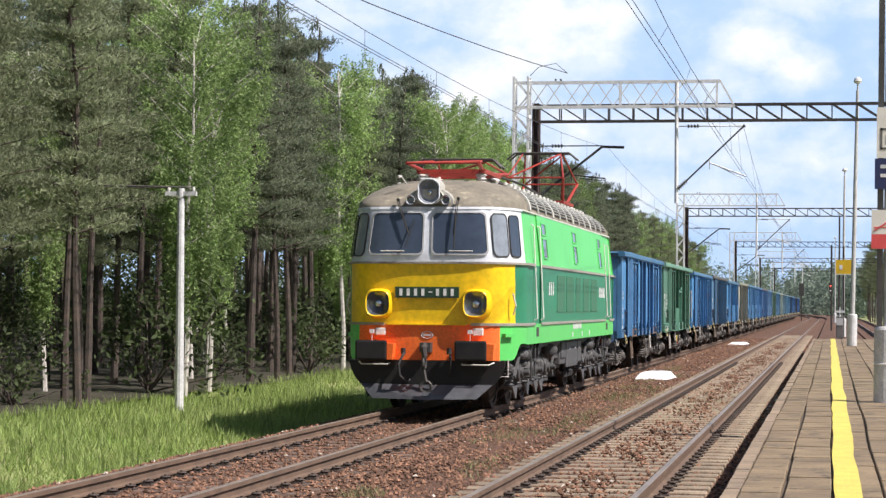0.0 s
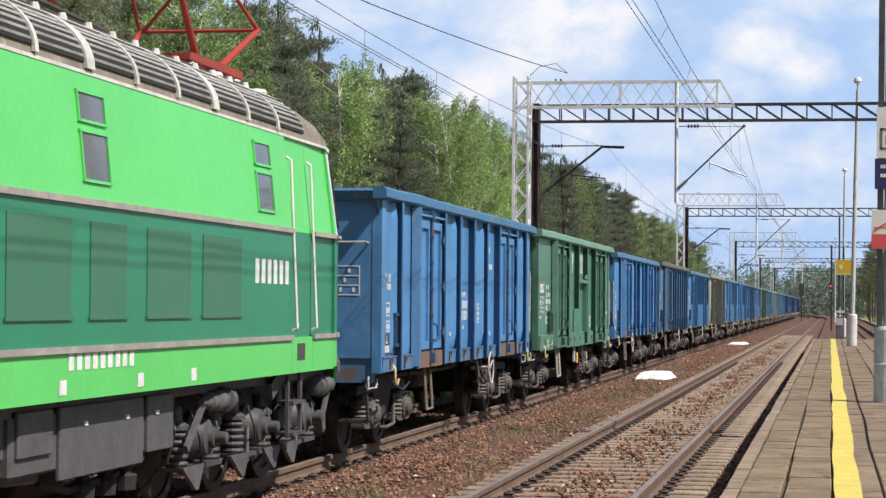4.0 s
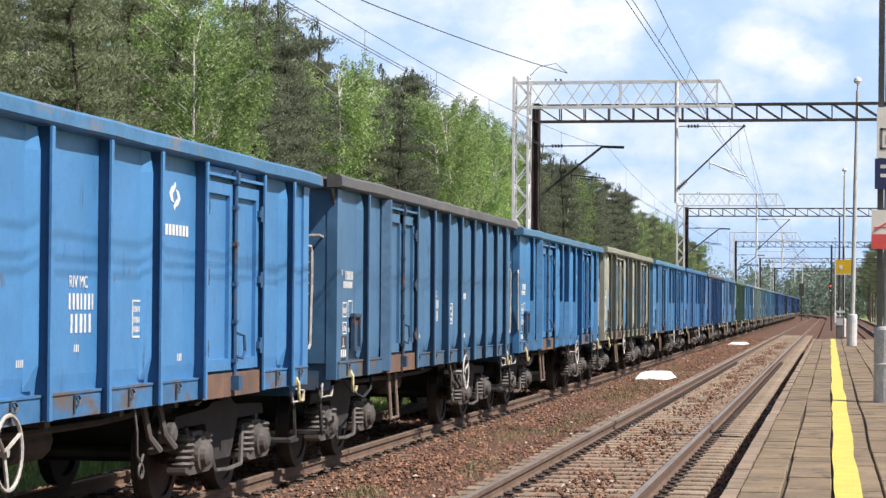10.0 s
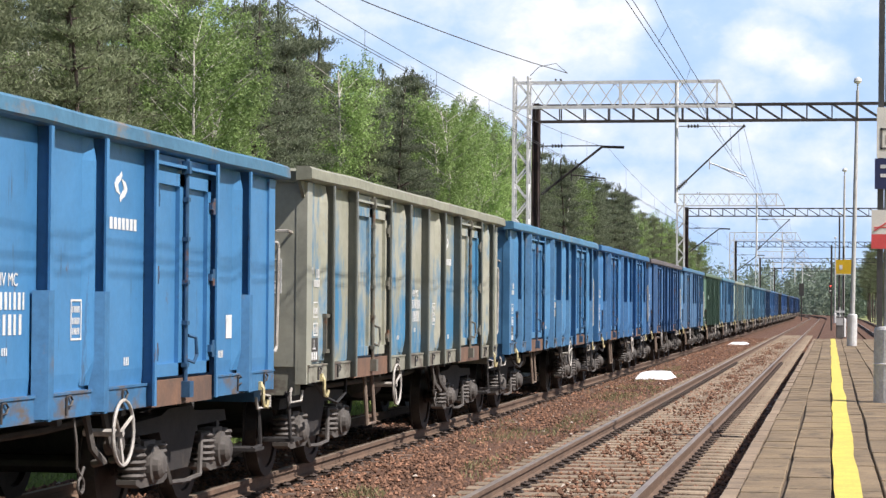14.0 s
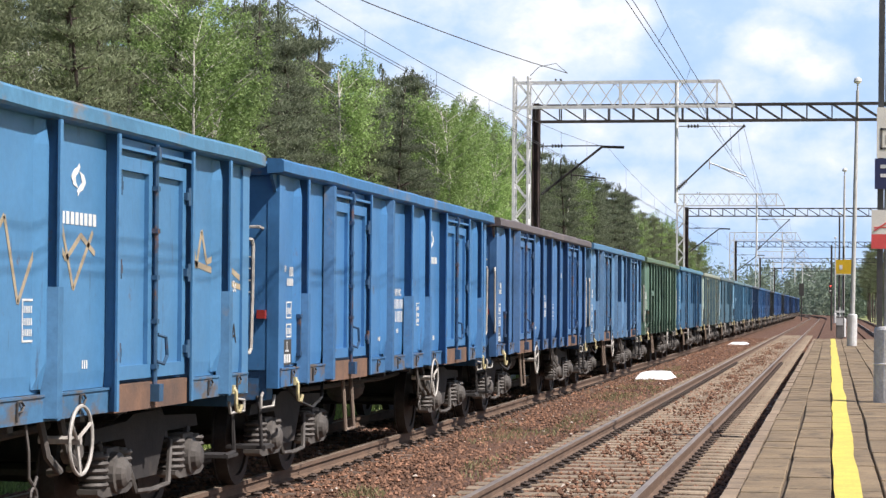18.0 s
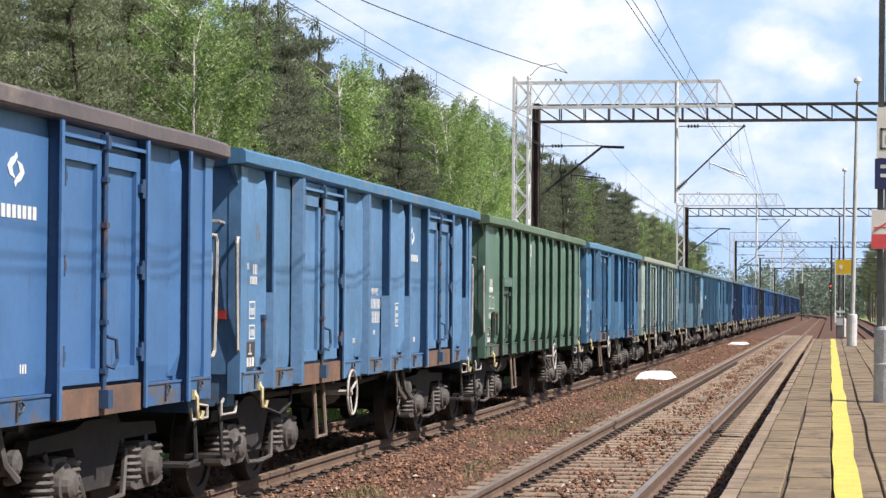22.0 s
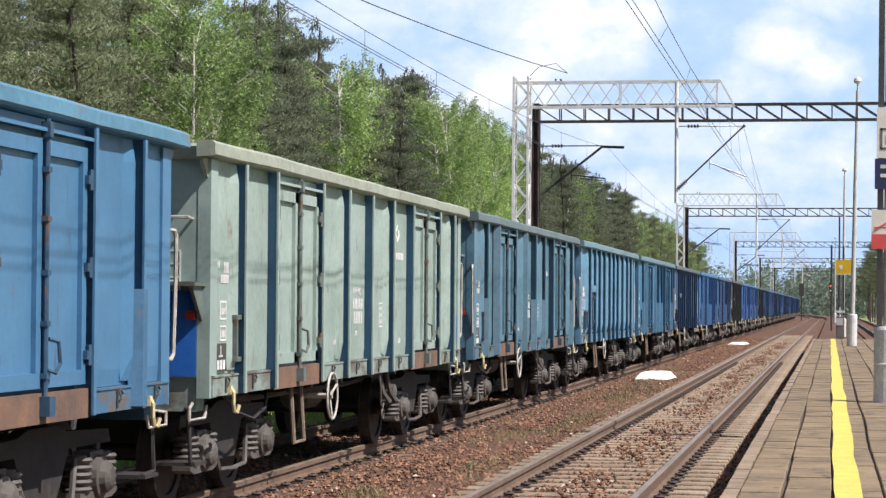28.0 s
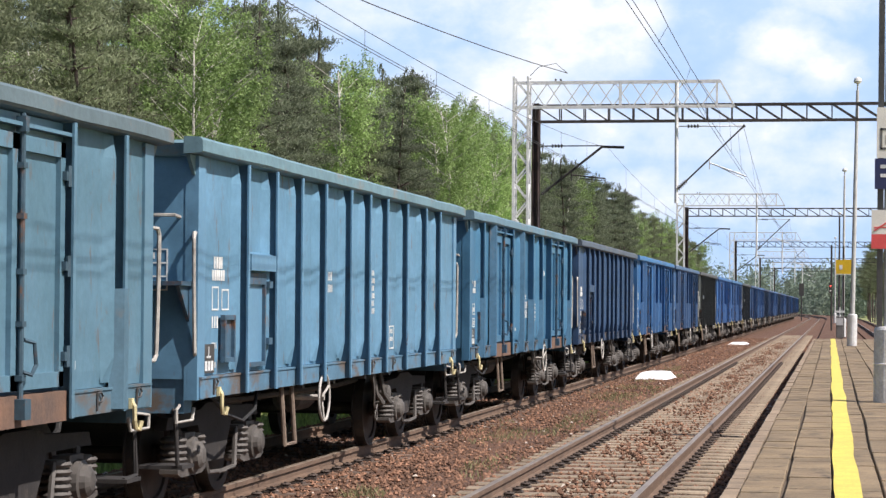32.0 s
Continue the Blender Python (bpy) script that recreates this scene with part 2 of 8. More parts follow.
def ring(bm, at, R, r, axis="x", n=20, m=6):
    vs = []
    for i in range(n):
        a = 2 * math.pi * i / n
        row = []
        for j in range(m):
            b = 2 * math.pi * j / m
            q, h = R + r * math.cos(b), r * math.sin(b)
            p = {"x": (h, q * math.cos(a), q * math.sin(a)), "y": (q * math.sin(a), h, q * math.cos(a)), "z": (q * math.cos(a), q * math.sin(a), h)}[axis]
            row.append(bm.verts.new(Vector(p) + Vector(at)))
        vs.append(row)
    for i in range(n):
        for j in range(m):
            bm.faces.new((vs[i][j], vs[(i + 1) % n][j], vs[(i + 1) % n][(j + 1) % m], vs[i][(j + 1) % m]))


def prism(bm, outline, axis, a, b):
    """Extrudes a closed outline of (p, q) along an axis from a to b: for x (y, z), for y (x, z), for z (x, y)."""
    def put(p, q, h):
        return {"x": (h, p, q), "y": (p, h, q), "z": (p, q, h)}[axis]
    A = [bm.verts.new(put(p, q, a)) for p, q in outline]
    B = [bm.verts.new(put(p, q, b)) for p, q in outline]
    k = len(outline)
    for i in range(k):
        j = (i + 1) % k
        bm.faces.new((A[i], A[j], B[j], B[i]))
    bm.faces.new(A[::-1])
    bm.faces.new(B)


def mesh_of(name, bm, mat, smooth=False):
    me = bpy.data.meshes.new(name)
    bmesh.ops.recalc_face_normals(bm, faces=list(bm.faces))
    if smooth:
        # rounded where the faces meet gently, crisp at the corners
        for p in bm.faces:
            p.smooth = True
        for e in bm.edges:
            e.smooth = len(e.link_faces) == 2 and e.calc_face_angle(0.0) < 0.6
    bm.to_mesh(me)
    bm.free()
    me.materials.append(MATS[mat])
    return me


def part(name, bm, mat, parent=None, label="", smooth=False):
    ob = new(name, mesh_of(name, bm, mat, smooth))
    if parent is not None:
        ob.parent = parent
    return tagged(ob, label)


def piece(name, me, parent, m=None):
    ob = new(name, me)
    ob.parent = parent
    if m is not None:
        ob.matrix_basis = m
    return ob


def thing(name, label, category, group="", m=None, kind=""):
    ob = new(name)
    ob.empty_display_size = 0.3
    if m is not None:
        ob.matrix_basis = m
    return tagged(ob, label, category, group, kind)


def raw(name, verts, faces, mat, parent=None):
    me = bpy.data.meshes.new(name)
    me.from_pydata(verts, [], faces)
    me.materials.append(MATS[mat])
    ob = new(name, me)
    if parent is not None:
        ob.parent = parent
    return ob


# ---- ground ----
def ground():
    xs = [-900, -300, -120, -60, -30, -20, -14, -12.5, -11.5, -10.4, -9.3, -8.9, 9.3, 12, 30, 120, 900]
    zs = [0.5, 0.3, 0.1, 0.0, -0.05, -0.1, -0.18, -0.24, -0.33, -0.5, -0.62, -0.62, -0.62, -0.3, -0.2, 0.0, 0.5]
    ys = [-60, -20, 0, 10, 20, 30, 40, 50, 65, 85, 110, 150, 220, 300, 360, 420, 480, 540, 600, 660, 800, 1100, 1600, 2600]
    v, f = [], []
    for y in ys:
        for x, z in zip(xs, zs):
            v.append((x + (bend(y) if abs(x) < 100 else 0), y, z + (0.05 * noise.noise((x * 0.3, y * 0.3, 0)) if abs(x) < 60 else 0)))
    k = len(xs)
    for j in range(len(ys) - 1):
        for i in range(k - 1):
            a = j * k + i
            f.append((a, a + 1, a + k + 1, a + k))
    ob = raw("ground", v, f, "soil")
    tagged(ob, "green grassy strip and soil beside the railway line", "ground", kind="structure")
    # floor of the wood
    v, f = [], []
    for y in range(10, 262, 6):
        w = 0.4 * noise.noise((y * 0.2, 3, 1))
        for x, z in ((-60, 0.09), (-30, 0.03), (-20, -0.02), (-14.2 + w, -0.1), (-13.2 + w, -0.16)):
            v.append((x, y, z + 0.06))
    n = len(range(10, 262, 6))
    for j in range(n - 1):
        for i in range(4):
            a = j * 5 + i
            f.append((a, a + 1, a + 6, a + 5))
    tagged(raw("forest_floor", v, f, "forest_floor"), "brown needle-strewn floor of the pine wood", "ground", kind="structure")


def ballast_bed():
    xs = [-9.35, -8.45, -7.95, -7.1, -6.0, -5.1, -4.55, -3.95, -3.2, -1.9, -1.2, -0.92]
    zs = [-0.66, -0.26, -0.2, -0.19, -0.19, -0.19, -0.2, -0.2, -0.19, -0.19, -0.22, -0.24]
    ys = list(np.arange(-10, 120, 4)) + list(range(120, 700, 20))
    v, f = [], []
    for y in ys:
        for x, z in zip(xs, zs):
            v.append((x + bend(y), y, z + 0.025 * noise.noise((x, y * 0.6, 4))))
    k = len(xs)
    for j in range(len(ys) - 1):
        for i in range(k - 1):
            a = j * k + i
            f.append((a, a + 1, a + k + 1, a + k))
    bed = raw("ballast_bed", v, f, "ballast")
    tagged(bed, "reddish brown crushed stone ballast under both tracks", "ballast", kind="structure")
    v, f = [], []
    for y in ys:
        for x, z in ((1.95, -0.5), (2.1, -0.2), (5.1, -0.2), (6.0, -0.66)):
            v.append((x + bend(y), y, z))
    for j in range(len(ys) - 1):
        for i in range(3):
            a = j * 4 + i
            f.append((a, a + 1, a + 5, a + 4))
    tagged(raw("ballast_bed", v, f, "ballast"), "reddish brown ballast under the track beyond the platform", "ballast", kind="structure")
    # loose stones on the nearer stretch
    rng = np.random.default_rng(5)
    n = 62000
    y = 15 + 125 * rng.random(n) ** 1.9
    x = -8.6 + (7.6) * rng.random(n)
    rail = np.min(np.abs(x[:, None] - np.array([X_TRAIN - 0.75, X_TRAIN + 0.75, X_NEAR - 0.75, X_NEAR + 0.75])[None]), axis=1)
    on_sleeper = (np.abs(x - X_NEAR) < 1.25) & (np.abs((y - 15 + 0.305) % 0.61 - 0.305) < 0.14)
    keep = (rail > 0.1) & ~on_sleeper
    x, y = x[keep], y[keep]
    zb = np.interp(x, xs, zs)
    # stones lying in heaps over the middle of the sleepers of the nearer track
    m = 3000
    ym = 15 + 105 * rng.random(m) ** 1.6
    xm = X_NEAR + np.clip(rng.normal(size=m) * 0.22, -0.5, 0.5)
    heap = np.array([noise.noise((a * 1.5, b * 0.35, 11)) for a, b in zip(xm, ym)]) > -0.12
    x, y = np.concatenate([x, xm[heap]]), np.concatenate([y, ym[heap]])
    zb = np.concatenate([zb, np.full(int(heap.sum()), SLEEPER_TOP)])
    n = len(x)
    r = 0.014 + 0.024 * rng.random(n) ** 1.3
    base = np.array([(1, 0, 0), (0, 1, 0), (-1, 0, 0), (0, -1, 0), (0, 0, 1), (0, 0, -1)], float)
    ang = rng.random(n) * 6.28
    pts = base[None] * (r[:, None, None] * (0.6 + 0.8 * rng.random((n, 6, 1))))
    c, s = np.cos(ang)[:, None], np.sin(ang)[:, None]
    px = pts[..., 0] * c - pts[..., 1] * s + x[:, None]
    py = pts[..., 0] * s + pts[..., 1] * c + y[:, None]
    pz = pts[..., 2] * 0.8 + (zb + r * 0.35)[:, None]
    vv = np.stack([px, py, pz], -1).reshape(-1, 3)
    tri = np.array([(0, 1, 4), (1, 2, 4), (2, 3, 4), (3, 0, 4), (1, 0, 5), (2, 1, 5), (3, 2, 5), (0, 3, 5)])
    ff = (tri[None] + 6 * np.arange(n)[:, None, None]).reshape(-1, 3)
    ob = raw("ballast_stones", vv.tolist(), ff.tolist(), "stone_loose")
    tagged(ob, "loose angular reddish brown ballast stones", "ballast", kind="stuff")
    # a few pale ones among them
    pick = rng.choice(n, 420, replace=False)
    lift = vv.reshape(-1, 6, 3)[pick] + np.array([0, 0, 0.012])
    ob = raw("pale_stones", lift.reshape(-1, 3).tolist(), (tri[None] + 6 * np.arange(420)[:, None, None]).reshape(-1, 3).tolist(), "stone_pale")
    tagged(ob, "scattered pale stones on the brown ballast", "ballast", kind="stuff")


material("stone_pale", (0.55, 0.49, 0.42), (0.40, 0.34, 0.29), rough=0.9, scale=6, grain=40, coords="World", vary=0.3, island=True)
material("stone_loose", (0.235, 0.127, 0.08), (0.15, 0.083, 0.053), rough=0.95, scale=3, grain=40, bump=0.2, coords="World", vary=0.6, island=True)


def rail_line(x, name="rail"):
    """A rail: head, web and foot, swept along the line."""
    half = [(0.036, -0.002), (0.036, -0.045), (0.01, -0.055), (0.01, -0.12), (0.065, -0.135), (0.065, -0.15)]
    prof = half + [(-a, b) for a, b in half[::-1]]
    ys = [-10, 120, 335] + list(range(355, 700, 20))
    v, f = [], []
    for y in ys:
        for a, b in prof:
            v.append((x + a + bend(y), y, b))
    k = len(prof)
    for j in range(len(ys) - 1):
        for i in range(k):
            a, b = j * k + i, j * k + (i + 1) % k
            f.append((a, b, b + k, a + k))
    side = raw(name, v, f, "rail_side")
    v, f = [], []
    for y in ys:
        for a, b in ((-0.034, -0.006), (-0.028, 0.002), (0.028, 0.002), (0.034, -0.006)):
            v.append((x + a + bend(y), y, b))
    for j in range(len(ys) - 1):
        for i in range(3):
            a = j * 4 + i
            f.append((a, a + 1, a + 5, a + 4))
    head = raw("running_surface", v, f, "rail_head", side)
    return tagged(side, "rusty steel rail with a worn bright running surface", "rail", "rails", "structure")


def track(xc, y0, y1, mat, label, proud):
    bed = thing("track_sleepers", label, "sleepers", kind="structure")
    bm = bmesh.new()
    box(bm, -1.27, 1.27, -0.125, 0.125, -0.13, 0.0)
    bevel(bm, 0.015)
    me = mesh_of("sleeper", bm, mat)
    # rail fastening: base plate, clip bolts and spring rings
    bm = bmesh.new()
    for sx in (-1, 1):
        cx = sx * GAUGE / 2
        box(bm, cx - 0.17, cx + 0.17, -0.08, 0.08, 0.0, 0.02)
        for e in (-1, 1):
            lathe(bm, [(0.03, 0.02), (0.03, 0.045), (0.018, 0.05), (0.018, 0.07)], "z", 6, (cx + e * 0.115, 0, 0))
            ring(bm, (cx + e * 0.115, 0, 0.045), 0.048, 0.013, "z", 10, 4)
    fast = mesh_of("rail_fastening", bm, "fastening")
    n = 0
    y = y0
    while y < y1 and n < 230:
        dy = 0.02 * math.sin(n * 7.3)
        s = piece("sleeper", me, bed, pose(xc, y + dy, -0.17 + proud, 0, 0, 0.6 * math.sin(n * 3.1)))
        if y < y0 + 62:
            piece("rail_fastening", fast, s, pose(0, 0, 0.0))
        y += 0.61
        n += 1
    # the stretch beside and behind the camera, joined
    bm = bmesh.new()
    y = y0 - 0.61
    while y > -12:
        box(bm, xc - 1.27, xc + 1.27, y - 0.125, y + 0.125, -0.30 + proud, -0.17 + proud)
        y -= 0.61
    part("sleeper_rest", bm, mat, bed)["kind"] = "stuff"
    return bed


# ---- platform ----
def platform():
    rng = random.Random(3)
    body = bmesh.new()
    box(body, X_EDGE + 0.05, 1.9, -14, 98, -0.7, Z_PLAT - 0.035)
    plat = part("platform", body, "joint")
    tagged(plat, "low station platform paved with worn brownish slabs", "platform", kind="structure")
    bm = bmesh.new()
    prism(bm, [(X_EDGE, 0.22), (X_EDGE, Z_PLAT - 0.025), (X_EDGE + 0.02, Z_PLAT), (X_EDGE + 0.13, Z_PLAT), (X_EDGE + 0.13, 0.22)], "y", -0.49, 0.49)
    kerb = mesh_of("edge_stone", bm, "kerb")
    y = -14.0
    while y < 98:
        piece("edge_stone", kerb, plat, pose(rng.uniform(-0.006, 0.006), y + 0.5, rng.uniform(-0.008, 0.004), 0, 0, rng.uniform(-0.4, 0.4)))
        y += 1.0
    cols = [(-0.665, -0.37), (-0.348, -0.012), (0.010, 0.36), (0.382, 0.80), (0.822, 1.24), (1.262, 1.66)]

    def wander(y, ci):
        """The rows of slabs have shifted a little over the years."""
        return 0.030 * noise.noise((y * 0.16, ci * 0.35, 4.0)) if ci else 0.012 * noise.noise((y * 0.2, 0, 4.0))

    shared = {}
    count = 0
    for ci, (a, b) in enumerate(cols):
        w = b - a
        y = 13.0 + (0.23 * ci if ci % 2 else 0)
        limit = 60 if ci < 4 else 48
        while y < 98:
            L = rng.choice((0.42, 0.5, 0.5, 0.58)) if y < limit else 2.0
            key = (ci, L)
            if key not in shared:
                bm = bmesh.new()
                prism(bm, [(-w / 2, -0.04), (-w / 2, -0.008), (-w / 2 + 0.008, 0), (w / 2 - 0.008, 0), (w / 2, -0.008), (w / 2, -0.04)], "y", -L / 2 + 0.003, L / 2 - 0.003)
                shared[key] = mesh_of("paving_slab", bm, "paving")
            piece("paving_slab", shared[key], plat, pose((a + b) / 2 + wander(y + L / 2, ci) + rng.uniform(-0.003, 0.003), y + L / 2, Z_PLAT + rng.uniform(-0.006, 0.002), rng.uniform(-0.2, 0.2), rng.uniform(-0.3, 0.3), -math.degrees((wander(y + L, ci) - wander(y, ci)) / L) + rng.uniform(-0.2, 0.2)))
            y += L
    bm = bmesh.new()
    box(bm, 1.67, 1.9, -14, 98, Z_PLAT - 0.03, Z_PLAT - 0.004)
    box(bm, -0.665, 1.66, -14, 12.98, Z_PLAT - 0.03, Z_PLAT - 0.002)
    part("far_paving", bm, "paving", plat)
    # wavering painted safety line
    v, f = [], []
    ys = list(np.arange(10, 98.01, 0.5))
    for y in ys:
        w = 0.034 * noise.noise((y * 0.22, 0, 9)) + 0.010 * noise.noise((y * 0.5, 5, 9))
        e = 0.008 * noise.noise((y * 0.6, 2, 2))
        c = 0.115 - 0.0010 * (y - 20) + w
        v += [(c - 0.10 + e, y, Z_PLAT + 0.006), (c + 0.10 - e, y, Z_PLAT + 0.006)]
    for j in range(len(ys) - 1):
        f.append((2 * j, 2 * j + 1, 2 * j + 3, 2 * j + 2))
    raw("safety_line", v, f, "line_yellow", plat)
    tagged(plat.children[-1], "uneven yellow painted safety line")
    # lower gravel platform beyond
    v, f = [], []
    ys = list(range(98, 660, 14))
    for y in ys:
        for x, z in ((-0.95, -0.3), (-0.75, 0.02), (1.7, 0.05), (1.95, -0.3)):
            v.append((x + bend(y), y, z))
    for j in range(len(ys) - 1):
        for i in range(3):
            a = j * 4 + i
            f.append((a, a + 1, a + 5, a + 4))
    tagged(raw("gravel_path", v, f, "ballast"), "reddish gravel strip between the tracks beyond the platform", "path", kind="structure")


# ---- overhead line ----
def lattice(bm, x0, x1, z0, z1, y, n, t=0.05, cross=False, tall=True):
    """Chords with uprights and diagonals between them."""
    beam(bm, (x0, y, z0), (x1, y, z0), t * 1.4, t * 1.4)
    beam(bm, (x0, y, z1), (x1, y, z1), t * 1.4, t * 1.4)
    for i in range(n + 1):
        x = x0 + (x1 - x0) * i / n
        if tall:
            beam(bm, (x, y, z0), (x, y, z1), t, t)
        if i < n:
            xb = x0 + (x1 - x0) * (i + 1) / n
            beam(bm, (x, y, z1), (xb, y, z0), t, t)
            if cross:
                beam(bm, (x, y, z0), (xb, y, z1), t, t)


def cantilever(parent, x_post, x_wire, z_base, z_top, y, dark):
    mat = "tarred_steel" if dark else "galvanised"
    bm = bmesh.new()
    knee = Vector((x_wire, y, z_top))
    base = Vector((x_post, y, z_base))
    s = base.lerp(knee, 0.16)
    thick = 0.036 if dark else 0.024
    bar(bm, s, knee, thick, 8)
    bar(bm, knee, knee + Vector((0.65, 0, -0.02)) if dark else knee + Vector((0.06, 0, 0.05)), 0.04, 8)
    arm = part("bracket_tube", bm, "tarred_steel", parent)
    bm = bmesh.new()
    bar(bm, (x_post, y, z_top + 0.03), (x_wire, y, z_top + 0.03), 0.018)
    part("tie_rod", bm, mat, parent)
    bm = bmesh.new()
    a = base.lerp(s, 0.15)
    for k in range(5):
        p, q = a.lerp(s, k / 5), a.lerp(s, (k + 0.55) / 5)
        bar(bm, p, q, 0.075, 10, 0.05)
    bar(bm, base, s, 0.03)
    part("insulator", bm, "dark_iron", parent)
    bm = bmesh.new()
    for k in range(4):
        x = x_post + 0.32 + 0.09 * k
        bar(bm, (x, y, z_top + 0.03), (x + 0.05, y, z_top + 0.03), 0.06, 10, 0.04)
    part("insulator", bm, "dark_iron", parent)
    bm = bmesh.new()
    m = base.lerp(knee, 0.5)
    bar(bm, m, m + Vector((0, 0, -0.3)), 0.018)
    bar(bm, m + Vector((0, 0, -0.12)), (x_wire + 0.1, y, 5.52), 0.022)
    bar(bm, m + Vector((0.25, 0, -0.22)), (x_wire, y, 5.46), 0.014)
    part("steady_arm", bm, mat, parent)


def gantry(y, near):
    g = thing("catenary_gantry", "dark steel lattice gantry carrying the overhead line across the tracks", "gantry", "catenary gantries", pose(bend(y), 0, 0))
    xl, xr = -8.68, 7.2
    for x in (xl, xr):
        bm = bmesh.new()
        for dy in (-0.16, 0.16):
            box(bm, x - 0.10, x - 0.06, y + dy - 0.06, y + dy + 0.06, -0.6, 7.75)
            box(bm, x + 0.06, x + 0.10, y + dy - 0.06, y + dy + 0.06, -0.6, 7.75)
        box(bm, x - 0.085, x + 0.085, y - 0.12, y + 0.12, -0.6, 7.75)
        part("post", bm, "rust_post", g)
        bm = bmesh.new()
        box(bm, x - 0.4, x + 0.4, y - 0.4, y + 0.4, -0.7, -0.1)
        bevel(bm, 0.04)
        part("footing", bm, "concrete", g)
    bm = bmesh.new()
    for dy in (-0.22, 0.22):
        lattice(bm, xl, xr, 7.21, 7.68, y + dy, 22, 0.036)
    part("lattice_beam", bm, "tarred_steel", g)
    cantilever(g, xl + 0.15, X_TRAIN - 0.18, 5.04, 6.46, y, True)
    s = thing("lattice_mast", "galvanised steel lattice mast with a cantilever beam over the tracks", "gantry", "lattice masts", pose(bend(y), 0, 0))
    ys = y - 0.9
    high, low = (8.28, 7.56) if near else (8.50, 7.80)
    bm = bmesh.new()
    x0, x1 = -9.2, -8.78
    for x in (x0, x1):
        for dy in (-0.25, 0.25):
            beam(bm, (x, ys + dy, -0.6), (x, ys + dy, 8.45), 0.07, 0.07)
    n = 17
    for i in range(n):
        za, zb = -0.3 + 8.7 * i / n, -0.3 + 8.7 * (i + 1) / n
        for dy in (-0.25, 0.25):
            beam(bm, (x0 if i % 2 else x1, ys + dy, za), (x1 if i % 2 else x0, ys + dy, zb), 0.045, 0.045)
        for x in (x0, x1):
            beam(bm, (x, ys + (0.25 if i % 2 else -0.25), za), (x, ys - (0.25 if i % 2 else -0.25), zb), 0.04, 0.04)
    part("mast", bm, "galvanised", s)
    bm = bmesh.new()
    for dy in (-0.25, 0.25):
        beam(bm, (x0, ys + dy, low), (-2.8, ys + dy, low), 0.05, 0.05)
        beam(bm, (x0, ys + dy, high), (-3.2, ys + dy, high), 0.05, 0.05)
        beam(bm, (-3.2, ys + dy, high), (-2.8, ys + dy, low), 0.05, 0.05)
        for i in range(11):
            xa, xb = -8.78 + 5.5 * i / 11, -8.78 + 5.5 * (i + 1) / 11
            odd = (i + (dy > 0)) % 2
            beam(bm, (xa, ys + dy, low if odd else high), (xb, ys + dy, high if odd else low), 0.03, 0.03)
        for x in (-6.1, -3.3):
            beam(bm, (x, ys + dy, low), (x, ys + dy, high), 0.04, 0.04)
    part("cantilever_beam", bm, "galvanised", s)
    bm = bmesh.new()
    bar(bm, (-4.46, ys, 4.75), (-4.46, ys, high + 0.05), 0.055, 10)
    box(bm, -4.54, -4.38, ys - 0.08, ys + 0.08, low - 0.03, low + 0.03)
    part("drop_post", bm, "galvanised", s)
    cantilever(s, -4.46, X_NEAR, 5.12, 6.95, ys, False)
    for x in (-8.0, -7.85):
        bm = bmesh.new()
        lathe(bm, [(0.02, 0), (0.035, 0.02), (0.02, 0.04), (0.035, 0.06), (0.02, 0.09)], "z", 8, (x, ys, high + 0.03))
        part("insulator", bm, "dark_iron", s)



def wires():
    sup = [-4, 66, 136, 206, 276, 346, 416]
    for x, ztop in ((X_TRAIN, 6.42), (X_NEAR, 6.97)):
        w = thing("overhead_wire", "thin overhead contact wires hung from a sagging messenger wire", "wire", "overhead wires")
        for dx in (-0.04, 0.04):
            bm = bmesh.new()
            pts = [(x + dx + bend(y) + (0.16 if x == X_NEAR else 0.0), y, 5.40) for y in sup]
            pipe(bm, pts, 0.0055, 5)
            part("contact_wire", bm, "wire", w)
        bm = bmesh.new()
        d = bmesh.new()
        run = []
        for a, b in zip(sup, sup[1:]):
            pts = []
            for k in range(12 if b != sup[-1] else 13):
                f = k / 12
                y = a + (b - a) * f
                z = ztop - (ztop - 5.64) * 4 * f * (1 - f)
                # the messenger is drawn aside on the first span
                xm = x + bend(y) + (0.6 * (1 - f) if a < 0 and x == X_NEAR else 0.0)
                pts.append((xm, y, z))
                if 0 < k < 12:
                    bar(d, (xm, y, z), (x + bend(y) + (0.16 if x == X_NEAR else 0.0), y, 5.40), 0.004, 4)
            run += pts
        pipe(bm, run, 0.0055, 5)
        part("messenger_wire", bm, "wire", w)
        tagged(part("dropper", d, "wire", w), kind="stuff")
    w = thing("feeder_wire", "thin slack feeder wire led down from the lattice mast", "wire", "overhead wires")
    bm = bmesh.new()
    pts = []
    for k in range(15):
        f = k / 14
        pts.append((-7.65 - 5.4 * f, 65.1 - 70 * f, 8.56 - 3.4 * f * (1 - f)))
    pipe(bm, pts, 0.012, 5)
    pipe(bm, [(-7.65, 65.1, 8.56), (-8.0, 65.1, 8.85), (-8.5, 65.1, 8.75), (-8.75, 65.1, 8.5)], 0.01, 5)
    part("wire_run", bm, "wire", w)


# ---- open wagons ----
HALF = 6.28


